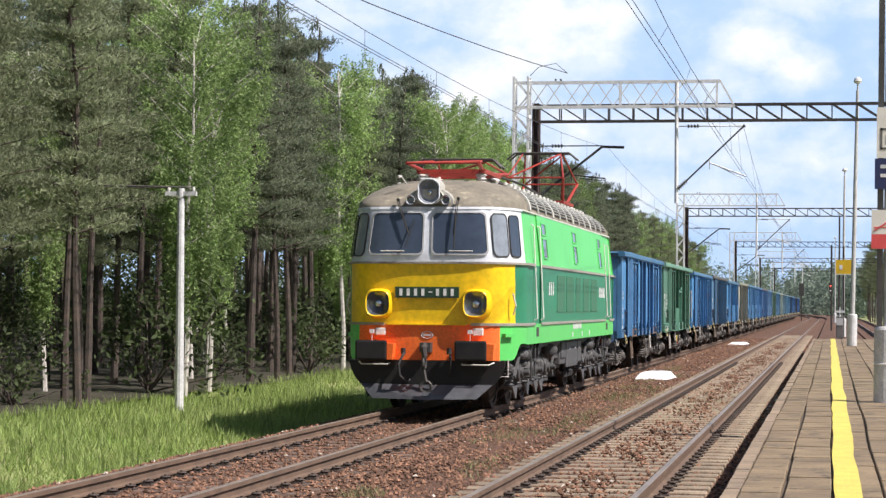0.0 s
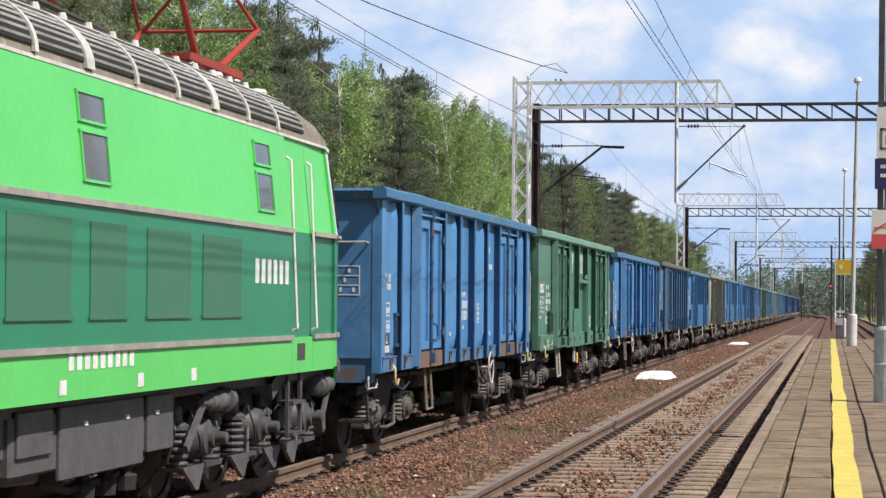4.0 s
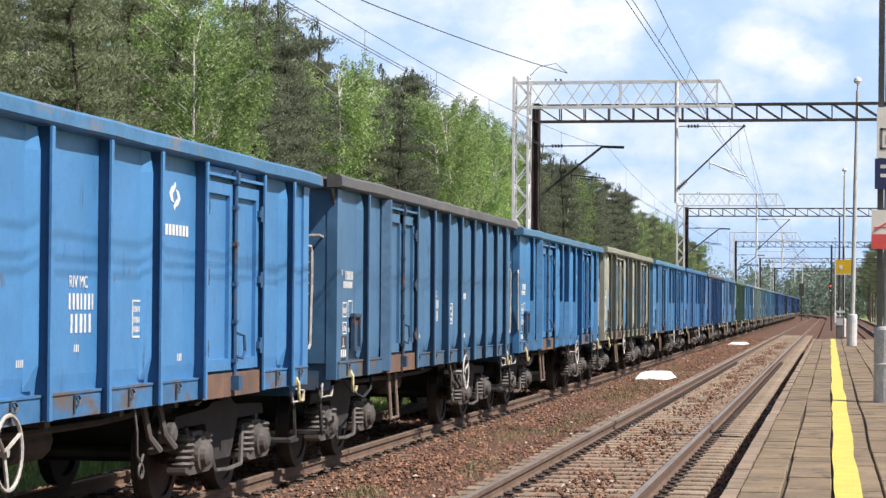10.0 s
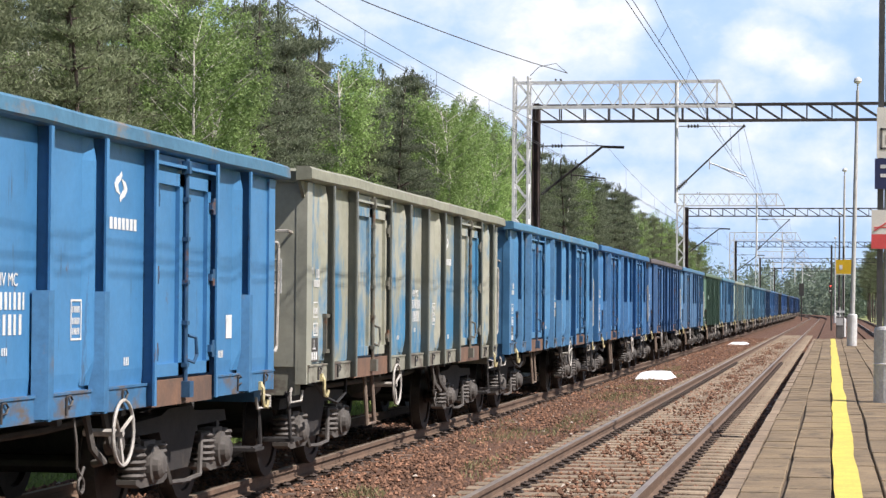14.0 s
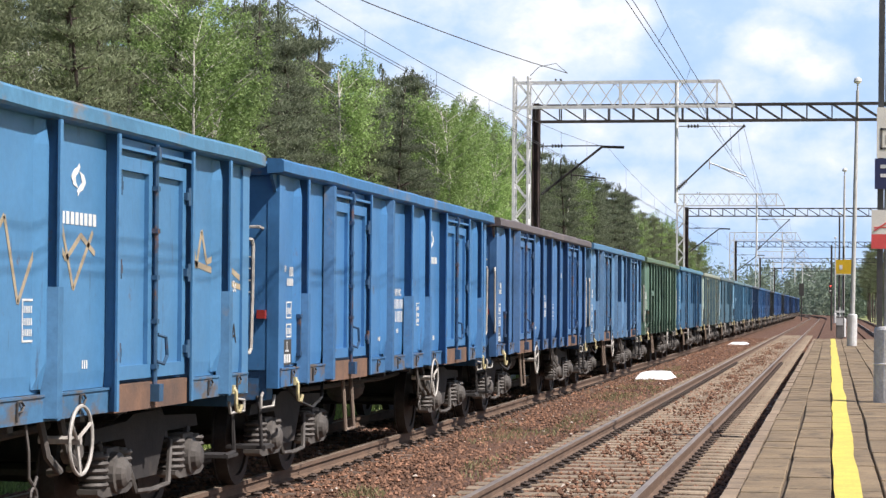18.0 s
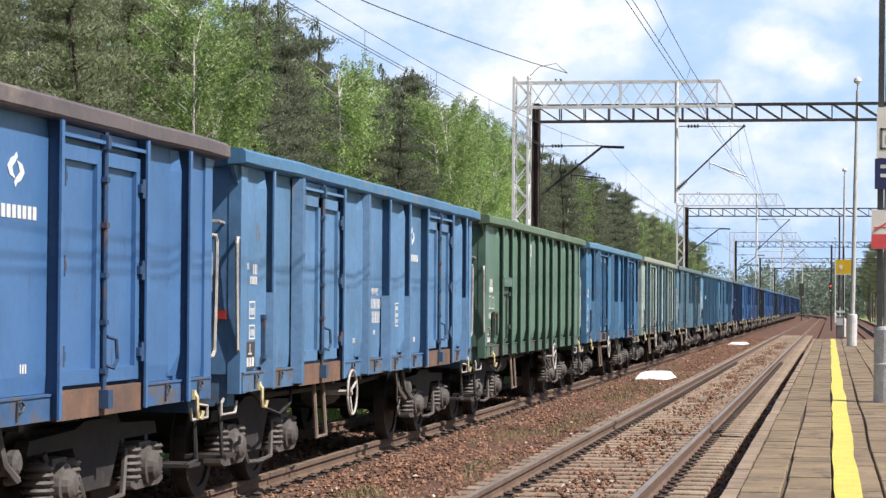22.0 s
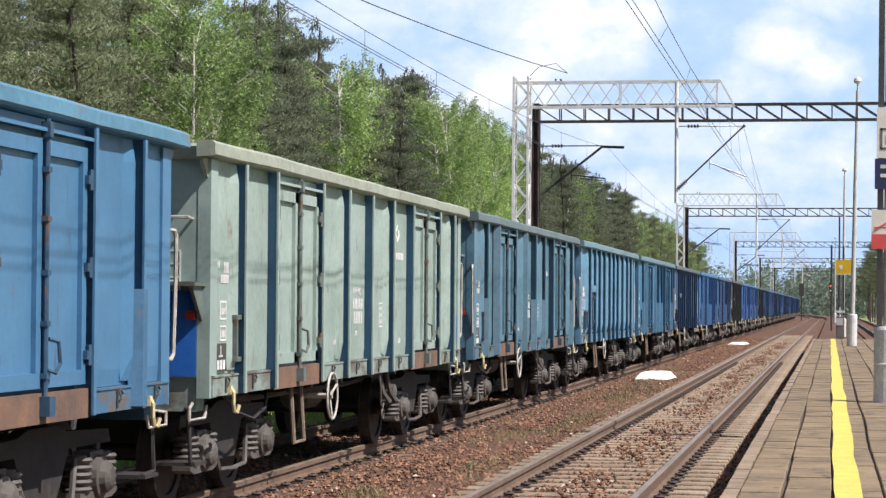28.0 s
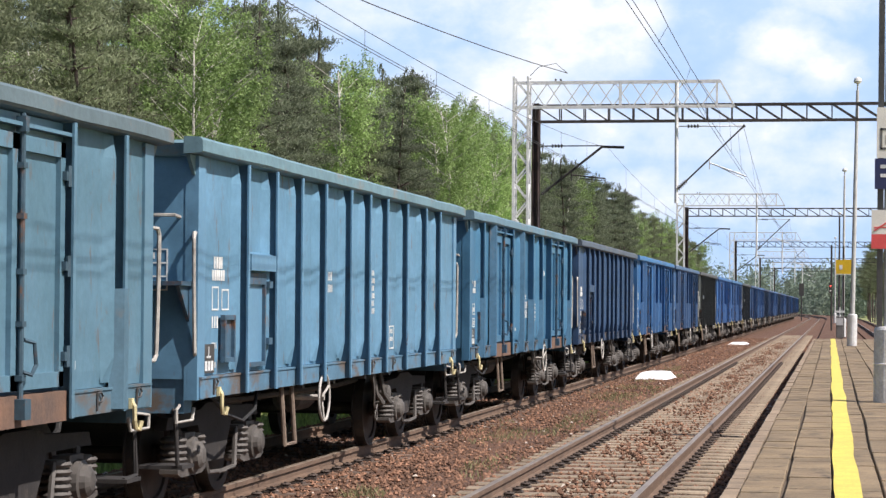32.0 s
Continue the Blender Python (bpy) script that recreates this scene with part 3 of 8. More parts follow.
def text_mesh(body, size, mat):
    """Raised lettering in the built-in font."""
    cu = bpy.data.curves.new("letters", "FONT")
    cu.body, cu.size, cu.extrude = body, size, 0.001
    ob = new("letters", cu)
    me = bpy.data.meshes.new_from_object(ob)
    bpy.data.objects.remove(ob)
    me.materials.clear()
    me.materials.append(MATS[mat])
    return me


def wheelset_mesh(r, n=24):
    """Axle with its two wheels: flange, tread, disc and hub."""
    bm = bmesh.new()
    prof = [(0.09, -0.1), (0.09, -0.06), (r - 0.1, -0.045), (r - 0.09, -0.065), (r, -0.065), (r + 0.005, 0.05), (r + 0.03, 0.055), (r + 0.03, 0.07), (r - 0.09, 0.07), (r - 0.1, 0.02), (0.12, 0.03), (0.1, 0.08)]
    lathe(bm, [(a, -b) for a, b in prof], "x", n, (0.79, 0, 0))
    lathe(bm, prof, "x", n, (-0.79, 0, 0))
    bar(bm, (-1.05, 0, 0), (1.05, 0, 0), 0.075, 10)
    return mesh_of("wheelset", bm, "wheel_steel")


WHEELS = {0.46: wheelset_mesh(0.46), 0.61: wheelset_mesh(0.61, 28)}


def bogie(parent, y):
    """Two-axle freight bogie with coil springs over each axle box."""
    b = piece("bogie", None, parent, pose(0, y, 0))
    for ya in (-1.0, 1.0):
        piece("wheelset", WHEELS[0.46], b, pose(0, ya, 0.46))
    for sx in (-1, 1):
        bm = bmesh.new()
        x0, x1 = (1.0, 1.1) if sx > 0 else (-1.1, -1.0)
        out = [(-1.5, 0.70), (-1.45, 0.80), (-0.5, 0.83), (-0.3, 0.88), (0.3, 0.88), (0.5, 0.83), (1.45, 0.80), (1.5, 0.70), (0.55, 0.70), (0.42, 0.52), (0.3, 0.36), (-0.3, 0.36), (-0.42, 0.52), (-0.55, 0.70)]
        prism(bm, out, "x", x0, x1)
        part("side_frame", bm, "sooty_frame", b)
        for ya in (-1.0, 1.0):
            bm = bmesh.new()
            xc = sx * 1.10
            lathe(bm, [(0.03, 0.17 * sx), (0.07, 0.165 * sx), (0.11, 0.14 * sx), (0.125, 0.10 * sx), (0.155, 0.09 * sx), (0.16, 0.05 * sx), (0.16, -0.12 * sx)], "x", 16, (xc + 0.02 * sx, ya, 0.47))
            box(bm, xc - 0.07, xc + 0.06, ya - 0.15, ya + 0.15, 0.36, 0.66)
            prism(bm, [(ya - 0.42, 0.335), (ya - 0.3, 0.30), (ya + 0.3, 0.30), (ya + 0.42, 0.335), (ya + 0.42, 0.37), (ya - 0.42, 0.37)], "x", xc - 0.08, xc + 0.08)
            part("axle_box", bm, "gear_light", b)
            for e in (-0.28, 0.28):
                bm = bmesh.new()
                for k in range(5):
                    ring(bm, (xc, ya + e, 0.395 + 0.053 * k), 0.098, 0.0215, "z", 14, 5)
                bar(bm, (xc, ya + e, 0.37), (xc, ya + e, 0.64), 0.075, 10)
                part("coil_spring", bm, "gear_light", b, smooth=True)
    bm = bmesh.new()
    box(bm, -1.0, 1.0, -0.22, 0.22, 0.5, 0.82)
    for ya in (-0.48, 0.48):
        box(bm, -0.95, 0.95, ya - 0.05, ya + 0.05, 0.38, 0.5)
        for sx in (-0.74, 0.74):
            box(bm, sx - 0.05, sx + 0.05, ya - 0.06, ya + 0.06, 0.3, 0.62)
    part("bolster", bm, "dark_iron", b)
    for ya in (-0.62, 0.62):
        bm = bmesh.new()
        bar(bm, (1.12, ya, 0.62), (1.16, ya * 0.7, 0.28), 0.025)
        bar(bm, (1.16, ya * 0.7, 0.28), (1.16, -ya * 0.2, 0.26), 0.02)
        bar(bm, (1.1, ya * 1.9, 0.7), (1.14, ya * 1.55, 0.35), 0.03)
        part("brake_rigging", bm, "gear_light", b)["kind"] = "stuff"
    return b


def buffer_gear(parent, y, s):
    for x in (-0.875, 0.875):
        bm = bmesh.new()
        lathe(bm, [(0.13, 0), (0.13, 0.03), (0.095, 0.05), (0.09, 0.36), (0.07, 0.37), (0.07, 0.55), (0.2, 0.575), (0.225, 0.6), (0.2, 0.62)] if s > 0 else
              [(0.2, -0.62), (0.225, -0.6), (0.2, -0.575), (0.07, -0.55), (0.07, -0.37), (0.09, -0.36), (0.095, -0.05), (0.13, -0.03), (0.13, 0)], "y", 14, (x, y, 1.06))
        part("buffer", bm, "gear_light", parent)
    bm = bmesh.new()
    box(bm, -0.06, 0.06, min(y, y + s * 0.42), max(y, y + s * 0.42), 0.98, 1.12)
    ring(bm, (0, y + s * 0.45, 0.95), 0.13, 0.03, "x", 10, 5)
    ring(bm, (0, y + s * 0.52, 0.78), 0.13, 0.03, "y", 10, 5)
    part("screw_coupling", bm, "dark_iron", parent)


def wagon(kind):
    """kind doors, offset: ribbed sides with two pairs of doors; single: one pair; ribs: close ribs and one hatch; hood: flat sides with doors and a hatch."""
    w = thing("open_wagon", "weathered four-axle open freight wagon with ribbed steel sides", "wagon", "train wagons")
    paint = "paint"
    if kind == "doors":
        ribs = [-5.45, -4.33, -2.45, -1.22, 0, 1.22, 2.45, 4.33, 5.45]
        doors = [(-4.33, -2.45), (2.45, 4.33)]
    elif kind == "offset":
        ribs = [-5.1, -4.02, -2.05, -0.93, 0.12, 1.25, 2.42, 4.12, 5.18]
        doors = [(-4.02, -2.05), (2.42, 4.12)]
    elif kind == "single":
        ribs = [-5.05, -3.87, -2.08, -0.9, 0.18, 1.25, 2.35, 3.43, 4.52, 5.48]
        doors = [(-3.87, -2.08)]
    elif kind == "ribs":
        ribs = [-5.01, -3.99, -3.0, -1.97, -0.77, 0.22, 1.19, 2.41, 3.67, 4.68]
        doors = []
    else:
        ribs = [-4.22, -2.25, -0.57, 1.02, 2.65, 4.66]
        doors = [(-4.22, -2.25), (2.65, 4.66)]
    zb, zt = 1.16, 2.99
    # near side: panels between ribs
    edges = [-HALF + 0.02] + ribs + [HALF - 0.02]
    for a, b in zip(edges, edges[1:]):
        if any(abs(a - d[0]) < 0.01 for d in doors):
            continue
        bm = bmesh.new()
        prism(bm, [(1.385, zb), (1.425, zb), (1.435, zb + 0.12), (1.435, zt - 0.12), (1.425, zt), (1.385, zt)], "y", a + 0.003, b - 0.003)
        gusset = any(abs(b - d[0]) < 0.01 for d in doors)
        if kind in ("doors", "offset", "single", "ribs") and b < 6.0 and not gusset and (b > 0.5 or b < -0.5 or kind == "ribs"):
            # the pressing ends in a fold shortly before the rib
            fold = b - 0.105
            bulge = [bm.verts.new(q) for z, k in ((zb + 0.03, 0.4), (zb + 0.2, 1.0), (zt - 0.2, 1.0), (zt - 0.04, 0.5)) for q in ((1.434, fold - 0.16, z), (1.435 + 0.047 * k, fold - 0.03, z), (1.435 + 0.05 * k, fold, z), (1.43, fold + 0.012, z))]
            for i in range(3):
                for j in range(3):
                    bm.faces.new((bulge[4 * i + j], bulge[4 * i + j + 1], bulge[4 * i + j + 5], bulge[4 * i + j + 4]))
        if kind == "hood":
            # the sheet runs on down over the sill
            box(bm, 1.472, 1.482, a + 0.05, b - 0.05, 0.95, 1.215)
            prism(bm, [(1.43, 1.235), (1.482, 1.215), (1.43, 1.205)], "y", a + 0.05, b - 0.05)
        part("side_panel", bm, paint, w)
    for k, y in enumerate(ribs):
        bm = bmesh.new()
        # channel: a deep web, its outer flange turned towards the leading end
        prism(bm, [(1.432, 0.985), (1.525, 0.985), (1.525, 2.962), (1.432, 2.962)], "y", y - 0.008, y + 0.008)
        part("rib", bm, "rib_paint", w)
        bm = bmesh.new()
        prism(bm, [(1.525, 0.985), (1.542, 0.985), (1.542, 2.962), (1.525, 2.962)], "y", y - 0.044, y + 0.012)
        part("rib_flange", bm, paint, w)
        # ribs clear of the doors stand in pressed boots; one has a cover plate all the way up
        clear = kind in ("doors", "offset", "single") and not any(abs(y - e) < 0.01 for d in doors for e in d)
        if clear or (doors and abs(y - doors[0][0]) < 0.01):
            top = 2.955 if abs(y + 1.22) < 0.01 or not clear else 1.86
            low = 1.0
            bm = bmesh.new()
            v = [(1.452, y - 0.13), (1.548, y - 0.075), (1.548, y + 0.03), (1.544, y + 0.03), (1.523, y - 0.062), (1.452, y - 0.012)]
            prism(bm, v, "z", low, top)
            part("rib_boot" if clear else "post_gusset", bm, "boot_paint", w)
    for a, b in doors:
        m = (a + b) / 2
        for c, d in ((a + 0.07, m - 0.02), (m + 0.02, b - 0.07)):
            bm = bmesh.new()
            box(bm, 1.41, 1.455, c, d, 1.2, 2.82)
            for q in ((c, c + 0.09, 1.2, 2.82), (d - 0.09, d, 1.2, 2.82), (c, d, 1.2, 1.3), (c, d, 2.72, 2.82)):
                box(bm, 1.45, 1.49, *q)
            leaf = part("door_leaf", bm, paint, w)
            outer = c if c < m - 0.3 else d
            for z in (1.4, 2.0, 2.6):
                bm = bmesh.new()
                box(bm, 1.48, 1.52, outer - 0.06, outer + 0.06, z - 0.03, z + 0.03)
                bar(bm, (1.515, outer, z - 0.07), (1.515, outer, z + 0.07), 0.02)
                part("hinge", bm, "dark_paint", leaf)
        bm = bmesh.new()
        bar(bm, (1.515, m, 1.05), (1.515, m, 2.95), 0.02, 8)
        for z in (1.28, 1.62, 1.95, 2.3, 2.62):
            box(bm, 1.48, 1.538, m - 0.034, m + 0.034, z - 0.018, z + 0.018)
        box(bm, 1.48, 1.545, m - 0.032, m + 0.032, 2.83, 2.93)
        pipe(bm, [(1.53, m, 1.32), (1.57, m + 0.05, 1.30), (1.575, m + 0.12, 1.36), (1.57, m + 0.10, 1.50), (1.53, m + 0.02, 1.52)], 0.014)
        box(bm, 1.50, 1.57, m - 0.06, m + 0.05, 1.02, 1.15)
        part("locking_bar", bm, "dark_paint", w)
        bm = bmesh.new()
        box(bm, 1.40, 1.452, a + 0.02, b - 0.02, 2.83, 2.955)
        box(bm, 1.45, 1.525, a + 0.03, b - 0.03, 2.865, 2.89)
        part("door_header", bm, paint, w)
        bm = bmesh.new()
        box(bm, 1.40, 1.50, a + 0.02, b - 0.02, 0.97, 1.17)
        part("door_sill", bm, "sill_paint" if kind == "hood" else "rusty_sill", w)
    if kind == "ribs":
        # recessed hatch with a deep hood over it
        ya, za, zz = -4.92, 1.2, 2.03
        bm = bmesh.new()
        box(bm, 1.445, 1.46, ya, ya + 0.7, za, zz)
        hatch = part("hatch", bm, paint, w)
        for q in ((ya, ya + 0.04, za, zz), (ya + 0.66, ya + 0.70, za, zz), (ya, ya + 0.7, za, za + 0.04), (ya + 0.04, ya + 0.66, zz - 0.10, zz)):
            bm = bmesh.new()
            box(bm, 1.45, 1.49, *q)
            part("frame_bar", bm, "dark_paint", hatch)
        bm = bmesh.new()
        prism(bm, [(1.43, 2.22), (1.54, 2.19), (1.54, 2.05), (1.52, 2.05), (1.52, 2.16), (1.43, 2.18)], "y", ya - 0.02, ya + 0.86)
        part("hood", bm, paint, w)
        for z in (1.42, 1.93):
            bm = bmesh.new()
            box(bm, 1.45, 1.52, ya + 0.70, ya + 0.82, z - 0.03, z + 0.03)
            part("hinge", bm, "dark_paint", w)
    if kind == "hood":
        # a bay closed off half way up by a deep lip, with a bent plate beside it
        bm = bmesh.new()
        prism(bm, [(1.43, 2.31), (1.545, 2.275), (1.545, 2.215), (1.43, 2.225)], "y", -0.56, 1.01)
        part("bay_lip", bm, paint, w)
        bm = bmesh.new()
        prism(bm, [(1.43, 1.215), (1.525, 1.215), (1.525, 2.215), (1.43, 2.215)], "y", 0.90, 0.96)
        part("bay_post", bm, paint, w)
        bm = bmesh.new()
        prism(bm, [(0.70, 2.315), (0.98, 2.295), (0.98, 2.40), (0.80, 2.38)], "x", 1.50, 1.53)
        part("bent_plate", bm, paint, w)
        bm = bmesh.new()
        v = [(1.452, -0.80), (1.548, -0.66), (1.548, -0.54), (1.52, -0.54), (1.452, -0.62)]
        prism(bm, v, "z", 0.95, 1.70)
        part("rib_cover", bm, paint, w)
        # brake change-over plate with its yellow lever
        bm = bmesh.new()
        box(bm, 1.36, 1.39, -0.16, 0.06, 0.62, 0.93)
        cp = part("change_over_plate", bm, "dull_white", w)
        bm = bmesh.new()
        bar(bm, (1.41, 0.17, 0.80), (1.42, 0.08, 0.60), 0.02)
        part("yellow_lever", bm, "yellow_steel", cp)
        bm = bmesh.new()
        bar(bm, (1.40, 0.48, 0.70), (1.42, 0.52, 0.52), 0.014)
        part("red_lever", bm, "red_lens", cp)
        bm = bmesh.new()
        box(bm, 1.36, 1.385, 2.16, 2.34, 0.55, 0.78)
        part("axle_plate", bm, "dull_white", w)
    # sill, rim
    for s in (-1, 1):
        bm = bmesh.new()
        x0, x1 = sorted((s * 1.36, s * 1.47))
        box(bm, x0, x1, -HALF, HALF, 0.98, 1.14)
        x0, x1 = sorted((s * 1.40, s * 1.480))
        box(bm, x0, x1, -HALF, HALF, 1.14, 1.156)
        part("sill", bm, "sill_paint", w)
    bm = bmesh.new()
    for s in (-1, 1):
        o = [(1.39, 2.964), (1.535, 2.972), (1.553, 2.988), (1.548, 3.080), (1.52, 3.104), (1.39, 3.108)]
        rows = []
        for k in range(19):
            y = -HALF - 0.27 + (2 * HALF + 0.54) * k / 18
            dx, dz = 0.010 * noise.noise((k * 0.9, s, 3.1)), 0.012 * noise.noise((k * 0.8, s, 7.7))
            rows.append([bm.verts.new((s * (x + (dx if x > 1.5 else 0)), y, z + (dz if z > 2.98 else 0))) for x, z in o])
        for a, b in zip(rows, rows[1:]):
            for i in range(6):
                bm.faces.new((a[i], a[(i + 1) % 6], b[(i + 1) % 6], b[i]))
        bm.faces.new(rows[0]), bm.faces.new(rows[-1][::-1])
    for s in (-1, 1):
        # end beam of the rim and the sloping brackets at the corners
        ye = s * (HALF + 0.04)
        o = [(ye - 0.04 * s, 2.955), (ye + 0.07 * s, 2.955), (ye + 0.10 * s, 3.06), (ye - 0.04 * s, 3.095)]
        prism(bm, o, "x", -1.38, 1.38)
        for x in (-1.43, 1.40):
            prism(bm, [(s * (HALF + 0.03), 2.96), (s * (HALF + 0.22), 2.96), (s * (HALF + 0.20), 2.92), (s * (HALF + 0.06), 2.80), (s * (HALF + 0.03), 2.80)], "x", x, x + 0.03)
    part("top_rim", bm, "rim_paint", w)
    # far side with ribs
    bm = bmesh.new()
    box(bm, -1.45, -1.40, -HALF, HALF, zb, zt)
    for y in ribs:
        box(bm, -1.54, -1.45, y - 0.06, y + 0.06, 1.03, 2.96)
    part("far_side_wall", bm, paint, w)
    # ends
    for s in (-1, 1):
        bm = bmesh.new()
        y0, y1 = sorted((s * (HALF + 0.01), s * (HALF + 0.05)))
        box(bm, -1.35, 1.35, y0, y1, 1.14, 2.96)
        part("end_wall", bm, paint, w)
        for x in (-1.458, 1.346):
            bm = bmesh.new()
            a, b = sorted((s * (HALF - 0.16), s * (HALF + 0.056)))
            box(bm, x, x + 0.112, a, b, 0.97, 2.957)
            part("corner_post", bm, paint, w)
        for x in (-0.62, 0.62):
            bm = bmesh.new()
            a, b = sorted((s * (HALF + 0.05), s * (HALF + 0.11)))
            box(bm, x - 0.05, x + 0.05, a, b, 1.1, 2.95)
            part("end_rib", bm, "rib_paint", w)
        bm = bmesh.new()
        a, b = sorted((s * (HALF - 0.2), s * (HALF + 0.03)))
        box(bm, -1.34, 1.34, a, b, 0.86, 1.145)
        part("headstock", bm, "sill_paint", w)
        buffer_gear(w, s * (HALF - 0.02), s)
        # bent handles at the corners
        bm = bmesh.new()
        ye = s * (HALF + (0.12 if s < 0 else 0.27))
        pipe(bm, [(1.43, s * HALF, 2.33), (1.435, ye - 0.03 * s, 2.33), (1.44, ye, 2.28), (1.44, ye - 0.01 * s, 1.9), (1.44, ye - 0.05 * s, 1.36), (1.435, ye - 0.09 * s, 1.32), (1.43, s * HALF, 1.32)], 0.017)
        part("front_hand_rail" if s < 0 else "rear_hand_rail", bm, "dull_white", w)
        bm = bmesh.new()
        ye = s * (HALF + 0.2)
        pipe(bm, [(0.9, s * (HALF - 0.1), 2.45), (0.9, ye, 2.47), (1.3, ye, 2.47), (1.3, s * (HALF - 0.1), 2.45)], 0.015)
        part("end_hand_rail", bm, "dull_white", w)
        bm = bmesh.new()
        yk = s * (HALF - 0.52)
        pipe(bm, [(1.48, yk, 1.05), (1.51, yk, 1.0), (1.51, yk, 0.90), (1.51, yk + 0.03, 0.84), (1.52, yk + 0.08, 0.83), (1.53, yk + 0.10, 0.89)], 0.019, 6)
        box(bm, 1.472, 1.496, yk - 0.03, yk + 0.03, 0.985, 1.06)
        part("rope_hook", bm, "hook_cream", w)
        bm = bmesh.new()
        yk = s * (HALF + 0.12)
        pipe(bm, [(1.22, s * (HALF - 0.05), 0.95), (1.30, yk, 0.8), (1.32, yk, 0.45), (1.32, yk - 0.3 * s, 0.43)], 0.02)
        box(bm, 0.98, 1.36, min(yk, yk - 0.34 * s), max(yk, yk - 0.34 * s), 0.41, 0.44)
        part("shunter_step", bm, "sooty_frame", w)
        bm = bmesh.new()
        yq = s * (HALF + 0.3)
        pipe(bm, [(1.30, s * HALF, 0.93), (1.36, yq, 0.9), (1.36, yq, 0.8), (1.36, yq - 0.45 * s, 0.8), (1.36, yq - 0.5 * s, 0.9)], 0.014)
        part("coupling_bar", bm, "dull_white", w)
    bm = bmesh.new()
    for z in (1.86, 1.97, 2.08, 2.19):
        box(bm, 0.62, 1.2, -HALF - 0.056, -HALF - 0.052, z, z + 0.012)
    for x in (0.62, 1.19):
        box(bm, x, x + 0.012, -HALF - 0.056, -HALF - 0.052, 1.86, 2.2)
    for q in range(10):
        box(bm, 0.66 + 0.05 * q, 0.69 + 0.05 * q, -HALF - 0.056, -HALF - 0.052, 1.9 + 0.11 * (q % 3), 1.95 + 0.11 * (q % 3))
    part("end_stencilling", bm, "white_mark", w)["kind"] = "stuff"
    bm = bmesh.new()
    box(bm, 1.26, 1.34, -HALF - 0.11, -HALF - 0.048, 1.62, 1.70)
    part("tail_lamp_bracket", bm, "red_lens", w)
    for s in (-1, 1):
        bm = bmesh.new()
        pipe(bm, [(0.32, s * (HALF - 0.02), 0.95), (0.34, s * (HALF + 0.16), 0.92), (0.36, s * (HALF + 0.28), 0.72), (0.34, s * (HALF + 0.45), 0.62), (0.3, s * (HALF + 0.55), 0.72)], 0.028, 7)
        part("brake_hose", bm, "rubber_black", w)
    bm = bmesh.new()
    box(bm, 0.2, 1.42, -HALF - 0.40, -HALF - 0.045, 1.90, 1.935)
    for x in (0.24, 1.36):
        prism(bm, [(-HALF - 0.045, 1.60), (-HALF - 0.045, 1.9), (-HALF - 0.36, 1.9)], "x", x, x + 0.03)
    part("brake_platform", bm, "dark_paint", w)
    bm = bmesh.new()
    box(bm, -1.34, 1.34, -HALF - 0.064, -HALF - 0.048, 1.15, 1.86)
    part("end_plate", bm, paint, w)
    bm = bmesh.new()
    box(bm, 1.4365, 1.441, 5.56, HALF - 0.03, 1.27, 1.62)
    part("corner_patch", bm, paint, w)
    bm = bmesh.new()
    pipe(bm, [(1.42, 0.9, 1.0), (1.44, 0.92, 0.8), (1.43, 0.96, 0.62), (1.44, 1.02, 0.56), (1.44, 1.08, 0.62)], 0.012, 6)
    ring(bm, (1.44, 1.02, 0.5), 0.055, 0.012, "x", 12, 5)
    part("pull_ring", bm, "gear_light", w)
    bm = bmesh.new()
    pipe(bm, [(1.3, -5.4, 0.98), (1.36, -5.1, 0.80), (1.38, -4.6, 0.72), (1.36, -4.1, 0.80), (1.3, -3.8, 0.98)], 0.016, 6)
    part("slack_cable", bm, "rubber_black", w)
    # floor and underframe
    bm = bmesh.new()
    box(bm, -1.4, 1.4, -HALF + 0.02, HALF - 0.02, 1.1, 1.15)
    for x in (-0.35, 0.35):
        box(bm, x - 0.1, x + 0.1, -HALF + 0.1, HALF - 0.1, 0.82, 1.1)
    for y in (-2.2, -0.8, 0.8, 2.2):
        box(bm, -1.36, 1.36, y - 0.05, y + 0.05, 0.92, 1.1)
    part("underframe", bm, "dark_iron", w)
    bm = bmesh.new()
    lathe(bm, [(0.1, -0.42), (0.17, -0.36), (0.17, 0.36), (0.1, 0.42)], "y", 12, (0.55, 0.75, 0.72))
    lathe(bm, [(0.1, -0.3), (0.2, -0.25), (0.2, 0.25), (0.1, 0.3)], "y", 12, (0.2, -1.2, 0.7))
    pipe(bm, [(0.7, -5.8, 0.88), (0.7, -2, 0.8), (0.75, 2, 0.8), (0.7, 5.8, 0.88)], 0.03)
    part("air_tank", bm, "running_gear", w)
    bm = bmesh.new()
    ring(bm, (1.5, -1.88, 0.82), 0.235, 0.0135, "x", 26, 6)
    for k in range(3):
        a = 0.5 + k * 2.094
        bar(bm, (1.47, -1.88, 0.82), (1.5, -1.88 + 0.23 * math.cos(a), 0.82 + 0.23 * math.sin(a)), 0.014)
    bar(bm, (1.2, -1.88, 0.82), (1.5, -1.88, 0.82), 0.03)
    part("brake_wheel", bm, "dull_white", w)
    bm = bmesh.new()
    for ys in (-3.0,):
        pipe(bm, [(1.38, ys - 0.2, 1.0), (1.42, ys - 0.2, 0.42), (1.42, ys + 0.2, 0.42), (1.38, ys + 0.2, 1.0)], 0.024, 8)
    part("step_frame", bm, "dull_white" if kind == "hood" else "step_tan", w)
